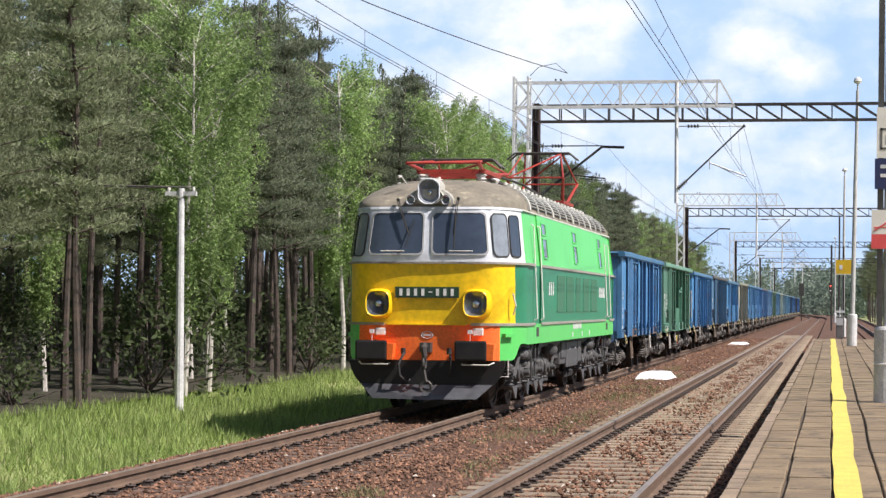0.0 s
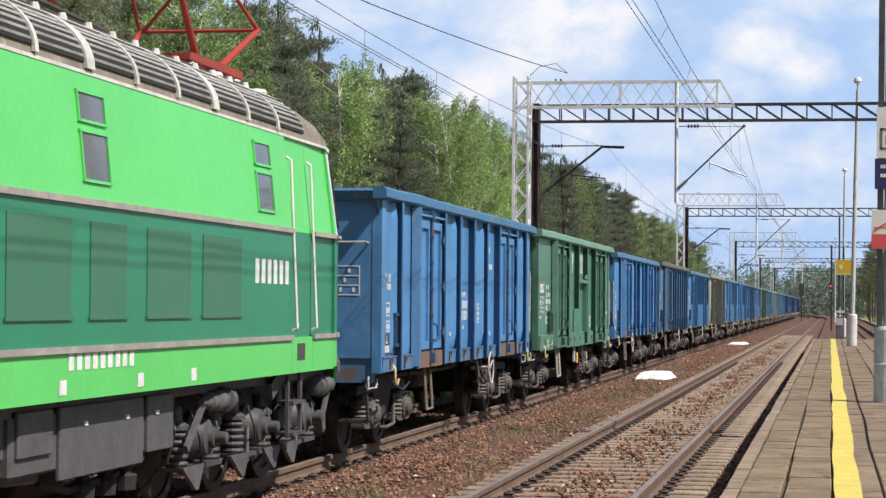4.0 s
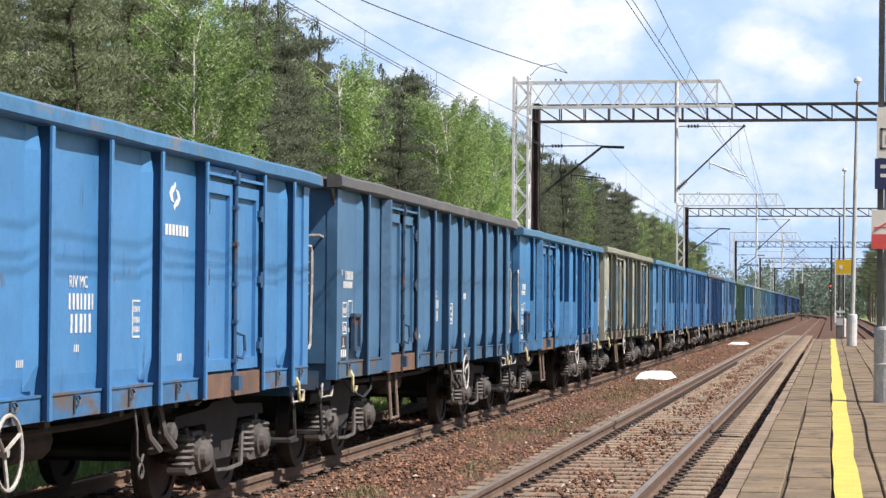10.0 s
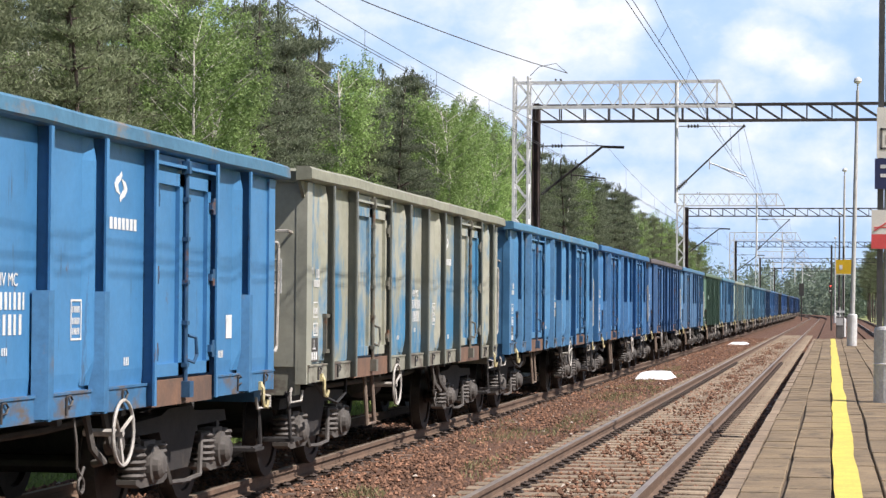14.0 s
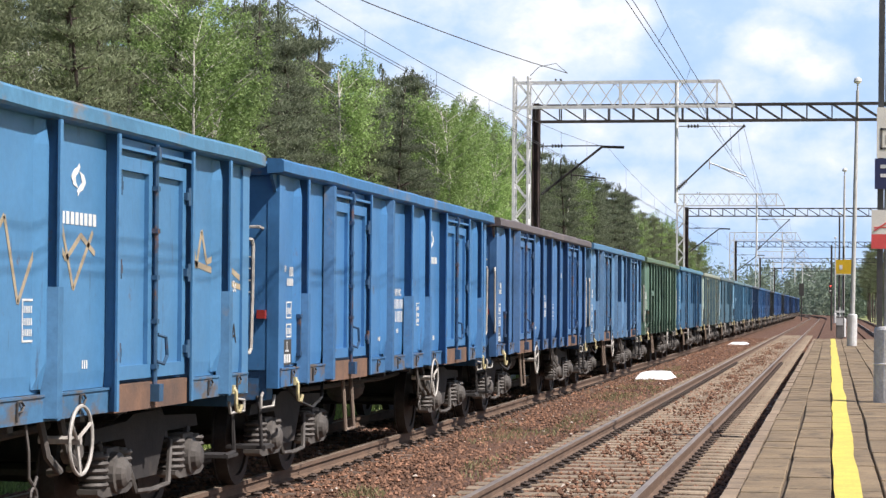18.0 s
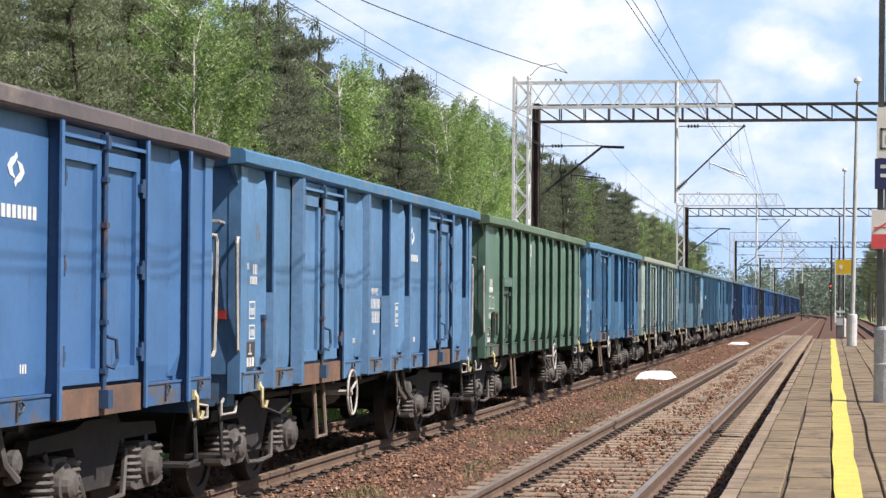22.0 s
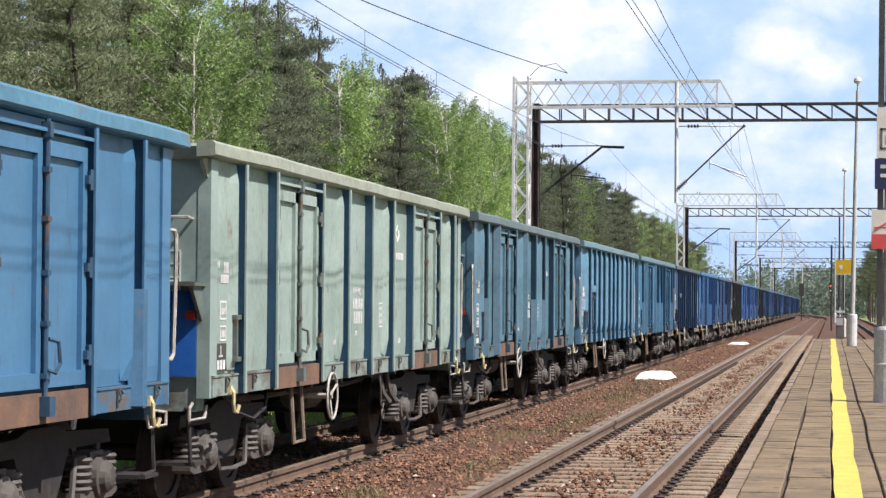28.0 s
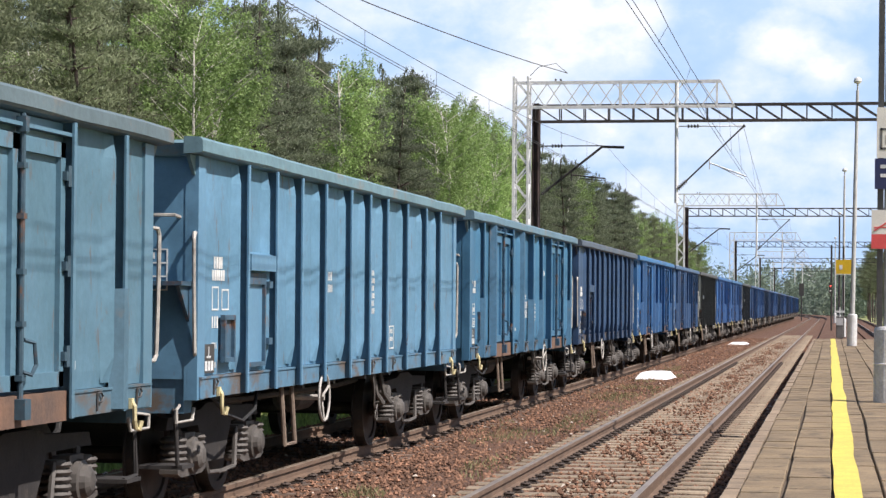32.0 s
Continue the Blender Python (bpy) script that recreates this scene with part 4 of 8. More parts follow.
    bm = bmesh.new()
    for y in (1.5, 1.9):
        pipe(bm, [(1.3, y, 0.98), (1.34, y + 0.05, 0.72), (1.4, y + 0.12, 0.62), (1.3, y + 0.2, 0.6)], 0.03)
    lathe(bm, [(0.05, 0), (0.09, 0.02), (0.09, 0.12), (0.05, 0.14)], "x", 10, (1.25, 2.1, 0.72))
    part("brake_lever", bm, "gear_light", w)
    # stencilled marks, too small to read, as plain bars
    bm = bmesh.new()
    X0, X1 = 1.4365, 1.4395

    def mark(y, z, wd, h):
        y += 0.16 if y < -5.2 else 0.0
        box(bm, X0, X1, y, y + wd, z, z + h)

    def line(y, z, n, h, gap=0.5):
        for q in range(n):
            mark(y + q * h * 0.72, z, h * 0.72 * (1 - gap) * (0.8 + 0.3 * ((q * 7) % 3) / 2), h)

    def frame_mark(y, z, wd, h, t=0.014):
        mark(y, z, wd, t), mark(y, z + h - t, wd, t), mark(y, z + t, t, h - 2 * t), mark(y + wd - t, z + t, t, h - 2 * t)

    if kind in ("doors", "offset", "single"):
        line(-6.25, 2.06, 3, 0.06), line(-6.0, 2.02, 6, 0.09, 0.25), line(-6.1, 1.93, 9, 0.07, 0.2)
        frame_mark(-6.12, 1.62, 0.2, 0.16), line(-6.1, 1.66, 4, 0.06), frame_mark(-5.86, 1.62, 0.22, 0.18)
        frame_mark(-6.12, 1.44, 0.2, 0.13), line(-6.1, 1.47, 4, 0.06), line(-5.84, 1.46, 5, 0.05), line(-6.1, 1.36, 7, 0.04)
        line(-0.62, 1.71, 7, 0.11), line(-0.58, 1.55, 5, 0.13), line(-0.5, 1.42, 3, 0.05), line(-1.6, 1.34, 5, 0.05)
        frame_mark(0.78, 1.5, 0.22, 0.28), line(0.81, 1.69, 5, 0.045), line(0.81, 1.61, 5, 0.045), line(0.81, 1.54, 5, 0.045)
        line(1.95, 1.3, 3, 0.06), line(4.5, 1.3, 4, 0.06), line(5.5, 1.55, 3, 0.06)
    elif kind == "hood":
        frame_mark(-6.0 - 0.16, 2.03, 0.62, 0.11), line(-6.1, 2.05, 8, 0.075, 0.3), line(-6.15, 1.985, 15, 0.05, 0.2)
        frame_mark(-6.0 - 0.16, 1.76, 0.32, 0.16), line(-6.12, 1.79, 4, 0.06), frame_mark(-5.78, 1.80, 0.26, 0.11)
        frame_mark(-6.0 - 0.16, 1.64, 0.28, 0.09), frame_mark(-5.78, 1.63, 0.25, 0.10), line(-6.18, 1.52, 6, 0.05)
        line(-5.07, 2.05, 2, 0.08, 0.2), line(-4.85, 2.05, 3, 0.08), line(-5.07, 1.91, 2, 0.09, 0.2), line(-4.83, 1.91, 5, 0.08)
        line(-5.12, 1.79, 4, 0.09, 0.2), line(-4.78, 1.79, 5, 0.08), line(-5.12, 1.67, 4, 0.09)
        frame_mark(-5.34, 1.43, 0.38, 0.11), line(-5.3, 1.45, 3, 0.075, 0.4), mark(-5.19, 1.555, 0.015, 0.08), mark(-5.28, 1.55, 0.2, 0.012)
        line(0.0, 1.43, 6, 0.045), line(-0.03, 1.37, 11, 0.045, 0.3)
        frame_mark(2.2, 1.31, 0.26, 0.25), line(2.23, 1.48, 5, 0.045), line(2.23, 1.41, 5, 0.045), line(2.23, 1.34, 5, 0.045)
        for k in range(9):
            line(5.2, 2.10 - 0.062 * k, 4 + (k * 5) % 4, 0.05, 0.35)
        line(5.72, 1.58, 9, 0.05)
        for y, z, n_, h in ((-5.2, 1.08, 4, 0.06), (-5.2, 1.0, 5, 0.06), (-4.75, 1.04, 5, 0.08)):
            for q in range(n_):
                box(bm, 1.4825, 1.4845, y + q * h * 0.72, y + q * h * 0.72 + h * 0.4, z, z + h)
    else:
        line(-5.95, 2.05, 4, 0.1, 0.2), line(-6.0, 1.95, 6, 0.09, 0.15), frame_mark(-6.0, 1.7, 0.2, 0.2), frame_mark(-5.7, 1.7, 0.22, 0.18)
        line(-6.0, 1.55, 3, 0.1), line(-5.7, 1.5, 4, 0.07), line(-6.02, 1.38, 5, 0.05), line(-6.0, 1.22, 4, 0.05)
        line(-1.48, 2.0, 3, 0.09), line(-1.48, 1.88, 4, 0.08), frame_mark(1.76, 1.24, 0.28, 0.27), line(1.8, 1.42, 5, 0.05), line(1.8, 1.33, 5, 0.05), line(-0.4, 1.52, 3, 0.06)
        for k in range(6):
            line(0.74, 2.08 - 0.085 * k, 3 + k % 2, 0.06)
    st = part("stencilling", bm, "white_mark", w)
    st["kind"] = "stuff"
    if kind in ("doors", "offset", "single"):
        o = new("class_letters", text_mesh("RIV MC", 0.12, "white_mark"))
        o.parent = w
        o["kind"] = "stuff"
        o.matrix_basis = pose(1.4395, -0.62, 1.86, 90, 0, 90)
        bm = bmesh.new()
        for cy, sg in ((1.79, 1), (1.89, -1)):
            # two facing hooks
            o = [(0.04, 0.0), (-0.06, 0.03), (-0.10, 0.10), (-0.04, 0.17), (0.02, 0.19), (0.06, 0.23), (0.08, 0.19), (0.02, 0.13), (-0.02, 0.10), (0.0, 0.05)]
            prism(bm, [(cy + sg * u, 2.60 + sg * (v - 0.08) * 0.75) for u, v in o], "x", X0, X1)
        part("emblem", bm, "white_mark", w)
        bm = bmesh.new()
        for q in range(8):
            box(bm, X0, X1, 1.50 + 0.093 * q, 1.563 + 0.093 * q, 2.29, 2.375)
        part("operator_name", bm, "white_mark", w)["kind"] = "stuff"
    else:
        for q, y in enumerate((-1.0, -0.04, 0.28, 0.62) if kind == "hood" else (-1.22, -0.16, 0.74)):
            bm = bmesh.new()
            box(bm, X0, X1, y, y + 0.06, 2.42, 2.80)
            if q == 0:
                box(bm, X0, X1, y + 0.06, y + 0.17, 2.74, 2.80), box(bm, X0, X1, y + 0.06, y + 0.17, 2.60, 2.65), box(bm, X0, X1, y + 0.13, y + 0.18, 2.65, 2.74)
            else:
                box(bm, X0, X1, y + 0.14, y + 0.20, 2.42, 2.80), box(bm, X0, X1, y + 0.06, y + 0.14, 2.74, 2.80), box(bm, X0, X1, y + 0.06, y + 0.14, 2.42, 2.47)
            part("lettering_bar", bm, "white_mark", w)
    # document holder and load panel near the corner
    yd = -4.86 if kind == "hood" else -5.62
    bm = bmesh.new()
    box(bm, 1.434, 1.47, yd, yd + 0.3, 1.28, 1.64)
    for q in ((yd - 0.02, yd + 0.02, 1.26, 1.64), (yd + 0.28, yd + 0.32, 1.26, 1.64), (yd, yd + 0.3, 1.26, 1.3), (yd - 0.03, yd + 0.33, 1.62, 1.66)):
        box(bm, 1.46, 1.50, *q)
    part("document_holder", bm, "dark_paint", w)
    bm = bmesh.new()
    box(bm, 1.437, 1.441, -6.08, -5.76, 1.18, 1.42)
    lp = part("load_panel", bm, "dark_iron", w)
    bm = bmesh.new()
    for q in range(3):
        box(bm, 1.442, 1.444, -6.05 + 0.09 * q, -5.985 + 0.09 * q, 1.2, 1.28)
    box(bm, 1.442, 1.444, -5.95, -5.93, 1.31, 1.40)
    box(bm, 1.442, 1.444, -6.0, -5.88, 1.305, 1.322)
    part("panel_mark", bm, "white_mark", lp)["kind"] = "stuff"
    # loops bent out of bar along the sill
    for y in ((-5.62, -4.78, -3.85, -2.75, -1.72, -0.95, 0.02, 1.32, 2.2, 3.05, 4.05, 5.15, 5.85) if kind == "hood" else (-5.9, -5.0, -1.8, -0.6, 0.6, 1.8, 5.0, 5.9)):
        bm = bmesh.new()
        pipe(bm, [(1.48, y, 1.0), (1.482, y, 1.125), (1.486, y + 0.06, 1.13), (1.488, y + 0.10, 1.10), (1.486, y + 0.07, 1.065), (1.482, y, 1.06)], 0.0085, 5)
        part("tie_hook", bm, "dark_iron", w)
    for y in (-4.5, 4.5):
        bogie(w, y)
    return w


material("sooty_frame", (0.036, 0.033, 0.031), (0.022, 0.02, 0.02), rough=0.8, scale=4, grain=30, bump=0.3, stain=(0.09, 0.075, 0.06), stain_amount=0.3)
material("step_tan", (0.24, 0.19, 0.145), (0.15, 0.11, 0.085), rough=0.75, scale=4, grain=30, bump=0.2)
material("dull_white", (0.50, 0.49, 0.45), (0.34, 0.32, 0.29), rough=0.6, scale=4, grain=20, stain=(0.15, 0.1, 0.07), stain_amount=0.3)
material("rubber_black", (0.02, 0.02, 0.021), (0.03, 0.03, 0.03), rough=0.75, scale=6)
material("rust_post", (0.075, 0.045, 0.04), (0.045, 0.032, 0.032), rough=0.8, scale=2, grain=20, bump=0.2)
material("dark_paint", (0.46, 0.46, 0.47), (0.30, 0.29, 0.29), rough=0.6, scale=3, grain=20, tint=True, stain=RUST, stain_amount=0.5, stain_scale=(5, 5, 5))
material("rib_paint", (1, 1, 1), (0.82, 0.84, 0.85), rough=0.5, scale=0.9, grain=16, bump=0.1, depth=0.015, tint=True, contrast=0.5,
         stain=(0.05, 0.04, 0.036), stain_amount=0.36, stain_scale=(5.0, 5.0, 1.6), rust=(0.12, 0.055, 0.03))
material("boot_paint", (0.8, 0.8, 0.8), (0.6, 0.61, 0.62), rough=0.55, scale=1.2, grain=14, bump=0.15, tint=True, stain=(0.16, 0.14, 0.12), stain_amount=0.4, stain_scale=(3, 2, 1.5))
material("rim_paint", (1, 1, 1), (0.75, 0.77, 0.78), rough=0.55, scale=1.0, grain=12, bump=0.2, tint=True, stain=(0.2, 0.17, 0.14), stain_amount=0.5, stain_scale=(1, 1.2, 2))

# colour of the sides and of the rim, wagon by wagon, from the locomotive back
# leading end of each wagon's rim; those further back follow at an even distance
LEADS = (54.28, 68.15, 82.08, 96.05, 109.86, 123.83, 137.85, 151.62, 165.35, 178.95, 192.93, 206.8, 220.62, 234.5, 248.4)
PITCH_W = 13.865


def wagon_centre(n):
    return (LEADS[n] if n < len(LEADS) else LEADS[-1] + PITCH_W * (n - len(LEADS) + 1)) + 6.87


TRAIN = [
    ("doors", (0.04, 0.17, 0.36), (0.06, 0.21, 0.40), "dull blue"),
    ("hood", (0.04, 0.135, 0.088), (0.185, 0.40, 0.29), "dark green"),
    ("doors", (0.038, 0.19, 0.42), (0.08, 0.24, 0.45), "bright blue"),
    ("single", (0.05, 0.155, 0.29), (0.14, 0.135, 0.13), "grey-blue"),
    ("offset", (0.036, 0.195, 0.42), (0.09, 0.24, 0.38), "clean blue"),
    ("doors", (0.26, 0.28, 0.22), (0.36, 0.36, 0.27), "peeling cream and blue"),
    ("doors", (0.052, 0.215, 0.43), (0.10, 0.28, 0.46), "scuffed light blue"),
    ("doors", (0.035, 0.18, 0.42), (0.05, 0.2, 0.44), "blue"),
    ("doors", (0.035, 0.12, 0.28), (0.16, 0.13, 0.13), "rusty-rimmed blue"),
    ("doors", (0.065, 0.175, 0.33), (0.09, 0.24, 0.42), "faded blue"),
    ("ribs", (0.07, 0.145, 0.105), (0.14, 0.22, 0.13), "olive green"),
    ("doors", (0.05, 0.19, 0.36), (0.12, 0.3, 0.44), "light blue"),
    ("doors", (0.27, 0.385, 0.345), (0.40, 0.44, 0.35), "pale mint, rust-flecked"),
    ("doors", (0.078, 0.19, 0.27), (0.15, 0.21, 0.23), "stained grey-blue"),
    ("ribs", (0.09, 0.24, 0.38), (0.18, 0.31, 0.36), "chipped light blue"),
    ("doors", (0.06, 0.25, 0.45), (0.16, 0.28, 0.36), "light blue"),
    ("ribs", (0.04, 0.11, 0.25), (0.11, 0.14, 0.18), "dark blue"),
    ("doors", (0.03, 0.18, 0.47), (0.06, 0.22, 0.48), "bright blue"),
    ("doors", (0.035, 0.13, 0.33), (0.08, 0.16, 0.3), "blue"),
    ("ribs", (0.06, 0.075, 0.08), (0.1, 0.1, 0.1), "sooty grey"),
    ("doors", (0.03, 0.16, 0.48), (0.05, 0.2, 0.5), "bright blue"),
    ("doors", (0.035, 0.15, 0.42), (0.05, 0.2, 0.44), "blue"),
    ("ribs", (0.05, 0.07, 0.09), (0.09, 0.1, 0.11), "dark grey"),
]
TAIL = [("doors", (0.03, 0.15, 0.44), (0.05, 0.18, 0.45), "blue"), ("doors", (0.03, 0.11, 0.3), (0.06, 0.13, 0.3), "dark blue"),
        ("ribs", (0.04, 0.09, 0.2), (0.08, 0.1, 0.16), "dark blue")]
WAGONS = []


BOOTED = (4, 6, 7, 9, 11, 13, 15, 17, 18, 20, 21, 24, 27, 30)
WHEEL_SHIFT = (0, 3, 4, 6, 7, 10, 15, 18, 21)
FRONT_RAIL = (2, 4, 8, 9, 10, 13, 14, 16, 19)
PLATFORM = (12, 14)
# wagons of a slightly lower build, and the parts that this concerns
LOW_SIDES = (2, 4)
BODY = ("side_panel", "rib", "rib_flange", "rib_boot", "post_gusset", "door_leaf", "locking_bar", "door_header", "top_rim", "far_side_wall", "end_wall", "corner_post", "end_rib")
RED_LAMP = (2, 7, 8, 9, 12, 13)
FAR_OFF = ("front_hand_rail", "coupling_bar", "hinge", "stencilling", "end_stencilling", "class_letters", "emblem", "operator_name", "tie_hook", "rope_hook", "panel_mark", "document_holder", "coil_spring", "brake_rigging", "brake_lever", "end_hand_rail", "tail_lamp_bracket", "end_rib", "lettering_bar")
# how far the paint has bleached, wagon by wagon
GAIN = (1.45, 1.55, 1.25, 1.1, 1.14, 1.35, 1.05, 1.08, 1.38, 1.35, 1.35, 1.0, 1.05, 1.12, 1.15)
WORN = {5: "paint_patch", 9: "paint_worn", 12: "paint_worn", 13: "paint_worn", 14: "paint_worn"}


def dusty(col, k):
    """Paint greyed a little by dust, its brightness scaled by k."""
    lum = 0.2 * col[0] + 0.7 * col[1] + 0.1 * col[2]
    r, g, b = (min(0.6, k * (0.9 * c + 0.1 * lum)) for c in col)
    # the blues have faded towards teal
    return r * 1.04, g * 0.98, b * (0.97 if b > 1.3 * g else 1.0)


def strokes(bm, lines, wide):
    """Sprayed lines on a side sheet, each through (y, z) points."""
    for pts in lines:
        for (ya, za), (yb, zb) in zip(pts, pts[1:]):
            l = math.hypot(yb - ya, zb - za)
            ny, nz = -(zb - za) / l * wide / 2, (yb - ya) / l * wide / 2
            prism(bm, [(ya + ny, za + nz), (ya - ny, za - nz), (yb - ny, zb - nz), (yb + ny, zb + nz)], "x", 1.4362, 1.4385)


def sprayed_marks():
    w = WAGONS[6][0]
    bm = bmesh.new()
    strokes(bm, [[(4.48, 2.0), (4.62, 2.3), (4.75, 2.05), (4.9, 2.35), (5.05, 2.1), (5.3, 2.14)], [(4.5, 2.1), (5.35, 2.02)], [(5.55, 2.0), (5.7, 2.08), (6.1, 1.98)], [(5.55, 1.95), (6.15, 1.9)]], 0.05)
    strokes(bm, [[(1.4, 2.2), (1.6, 2.05), (1.9, 2.22), (2.2, 2.1)], [(1.5, 2.3), (1.75, 1.85), (2.15, 2.25)], [(0.2, 2.1), (0.45, 2.3), (0.7, 1.75), (1.0, 2.1)]], 0.04)
    part("graffiti", bm, "tan_spray", w)["kind"] = "stuff"
    o = new("graffiti_letters", text_mesh("UPA", 0.24, "rubber_black"))
    o.parent, o["kind"] = w, "stuff"
    o.matrix_basis = pose(1.4395, 5.55, 1.42, 90, 0, 90)
    o = new("class_letters", text_mesh("UIC St", 0.14, "white_mark"))
    o.parent, o["kind"] = w, "stuff"
    o.matrix_basis = pose(1.4395, 5.6, 1.86, 90, 0, 90)
    w = WAGONS[4][0]
    bm = bmesh.new()
    box(bm, 1.4365, 1.4395, 4.74, 4.92, 1.46, 1.66)
    part("white_notice", bm, "white_mark", w)


def train_wagons():
    made, train = {}, []
    for n in range(38):
        kind = (TRAIN[n] if n < len(TRAIN) else TAIL[(n * 5) % 3])[0]
        if kind not in made:
            made[kind] = wagon(kind)
            train.append(made[kind])
        else:
            train.append(copy_thing(made[kind], Matrix.Identity(4)))
    for n, w in enumerate(train):
        kind, col, rim, word = TRAIN[n] if n < len(TRAIN) else TAIL[(n * 5) % 3]
        tagged(w, f"{word} open freight wagon with ribbed steel sides")
        # except on 5 and 12, shade of the rib webs is put into their colour
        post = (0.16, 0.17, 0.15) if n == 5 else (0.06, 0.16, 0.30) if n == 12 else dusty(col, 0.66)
        for o in list(w.children_recursive):
            if (n not in BOOTED and o.name.startswith("rib_boot")) or (n not in (1, 10) and o.name.startswith("lettering_bar")) or (n == 1 and o.name.startswith(("brake_wheel", "load_panel", "panel_mark"))) or (n in (5, 12) and o.name.startswith("post_gusset")) or (n > 23 and o.name.split(".")[0] in FAR_OFF) or (n > 17 and o.name.startswith("tie_hook")) or (n not in RED_LAMP and o.name.startswith("tail_lamp_bracket")) or (n not in FRONT_RAIL and o.name.startswith("front_hand_rail")) or (n not in PLATFORM and o.name.startswith("brake_platform")) or (n != 12 and o.name.startswith(("end_plate", "corner_patch"))):
                bpy.data.objects.remove(o)
                continue
            if o.type != "MESH":
                continue
            base = o.name.split(".")[0]
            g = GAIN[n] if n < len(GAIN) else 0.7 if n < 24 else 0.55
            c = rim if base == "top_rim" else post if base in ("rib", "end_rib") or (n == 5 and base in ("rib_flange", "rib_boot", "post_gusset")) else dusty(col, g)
            if base in ("end_plate", "corner_patch"):
                c = (0.02, 0.13, 0.50)
            if n == 3 and base in ("emblem", "operator_name"):
                o.matrix_basis = pose(0, -0.10, -0.45)
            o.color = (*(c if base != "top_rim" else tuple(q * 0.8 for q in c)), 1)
            if n in WORN and base in ("side_panel", "door_leaf"):
                o.material_slots[0].link = "OBJECT"
                o.material_slots[0].material = MATS[WORN[n]]
            if n in LOW_SIDES and base in BODY:
                o.matrix_basis = Matrix.Translation((0, 0, 1)) @ Matrix.Diagonal((1, 1, 0.972, 1)) @ Matrix.Translation((0, 0, -1))
            if base == "brake_wheel" and n in WHEEL_SHIFT:
                o.matrix_basis = pose(0, 3.65, 0)
        WAGONS.append((w, wagon_centre(n)))


def travelled(t):
    """Way of the train since the start: it slows down a little."""
    return 7.449 * t - 0.00686 * t * t


# ---- trees ----
def tufts(bm_v, bm_f, centres, size, rng, flat=0.0, wide=0.42):
    """Many small blades round the centres: each a bent leaf or needle spray of two triangles."""
    n = len(centres)
    d = rng.normal(size=(n, 3))
    d[:, 2] *= 1 - flat
    d /= np.linalg.norm(d, axis=1)[:, None]
    o = rng.normal(size=(n, 3))
    o -= (o * d).sum(1)[:, None] * d
    o /= np.linalg.norm(o, axis=1)[:, None]
    L = size * (0.6 + 0.8 * rng.random(n))[:, None]
    W = L * wide
    b = len(bm_v)
    P = np.stack([centres - d * L, centres + o * W, centres + d * L, centres - o * W], 1).reshape(-1, 3)
    bm_v.extend(P.tolist())
    bm_f.extend([(b + 4 * i, b + 4 * i + 1, b + 4 * i + 2, b + 4 * i + 3) for i in range(n)])


def trunk_mesh(name, H, r, mat, limbs, rng, lean=0.2):
    bm = bmesh.new()
    pts = [Vector((lean * math.sin(k * 0.9 + r * 40) * k / 7, lean * 0.6 * math.cos(k * 1.3) * k / 7, H * k / 7)) for k in range(8)]
    for k in range(7):
        bar(bm, pts[k], pts[k + 1], r * (1 - 0.11 * k), 7, r * (1 - 0.11 * (k + 1)))
    for a, b, rad in limbs:
        bar(bm, a, b, rad, 5, rad * 0.35)
    return mesh_of(name, bm, mat)


def sprays(v, f, centre, spread, n, size, rng, out, rise=0.7, wide=0.17):
    """A pad of needle brushes on a twig: they point outwards and up."""
    p = centre + rng.normal(size=(n, 3)) * np.array(spread)
    d = rng.normal(size=(n, 3)) * 0.7 + np.array([out[0] * 0.5, out[1] * 0.5, rise])
    d /= np.linalg.norm(d, axis=1)[:, None]
    o = np.cross(d, rng.normal(size=(n, 3)))
    o /= np.linalg.norm(o, axis=1)[:, None]
    L = size * (0.6 + 0.8 * rng.random(n))[:, None]
    b = len(v)
    P = np.stack([p - d * L * 0.6, p + o * L * wide, p + d * L, p - o * L * wide], 1).reshape(-1, 3)
    v.extend(P.tolist())
    f.extend([(b + 4 * i, b + 4 * i + 1, b + 4 * i + 2, b + 4 * i + 3) for i in range(n)])


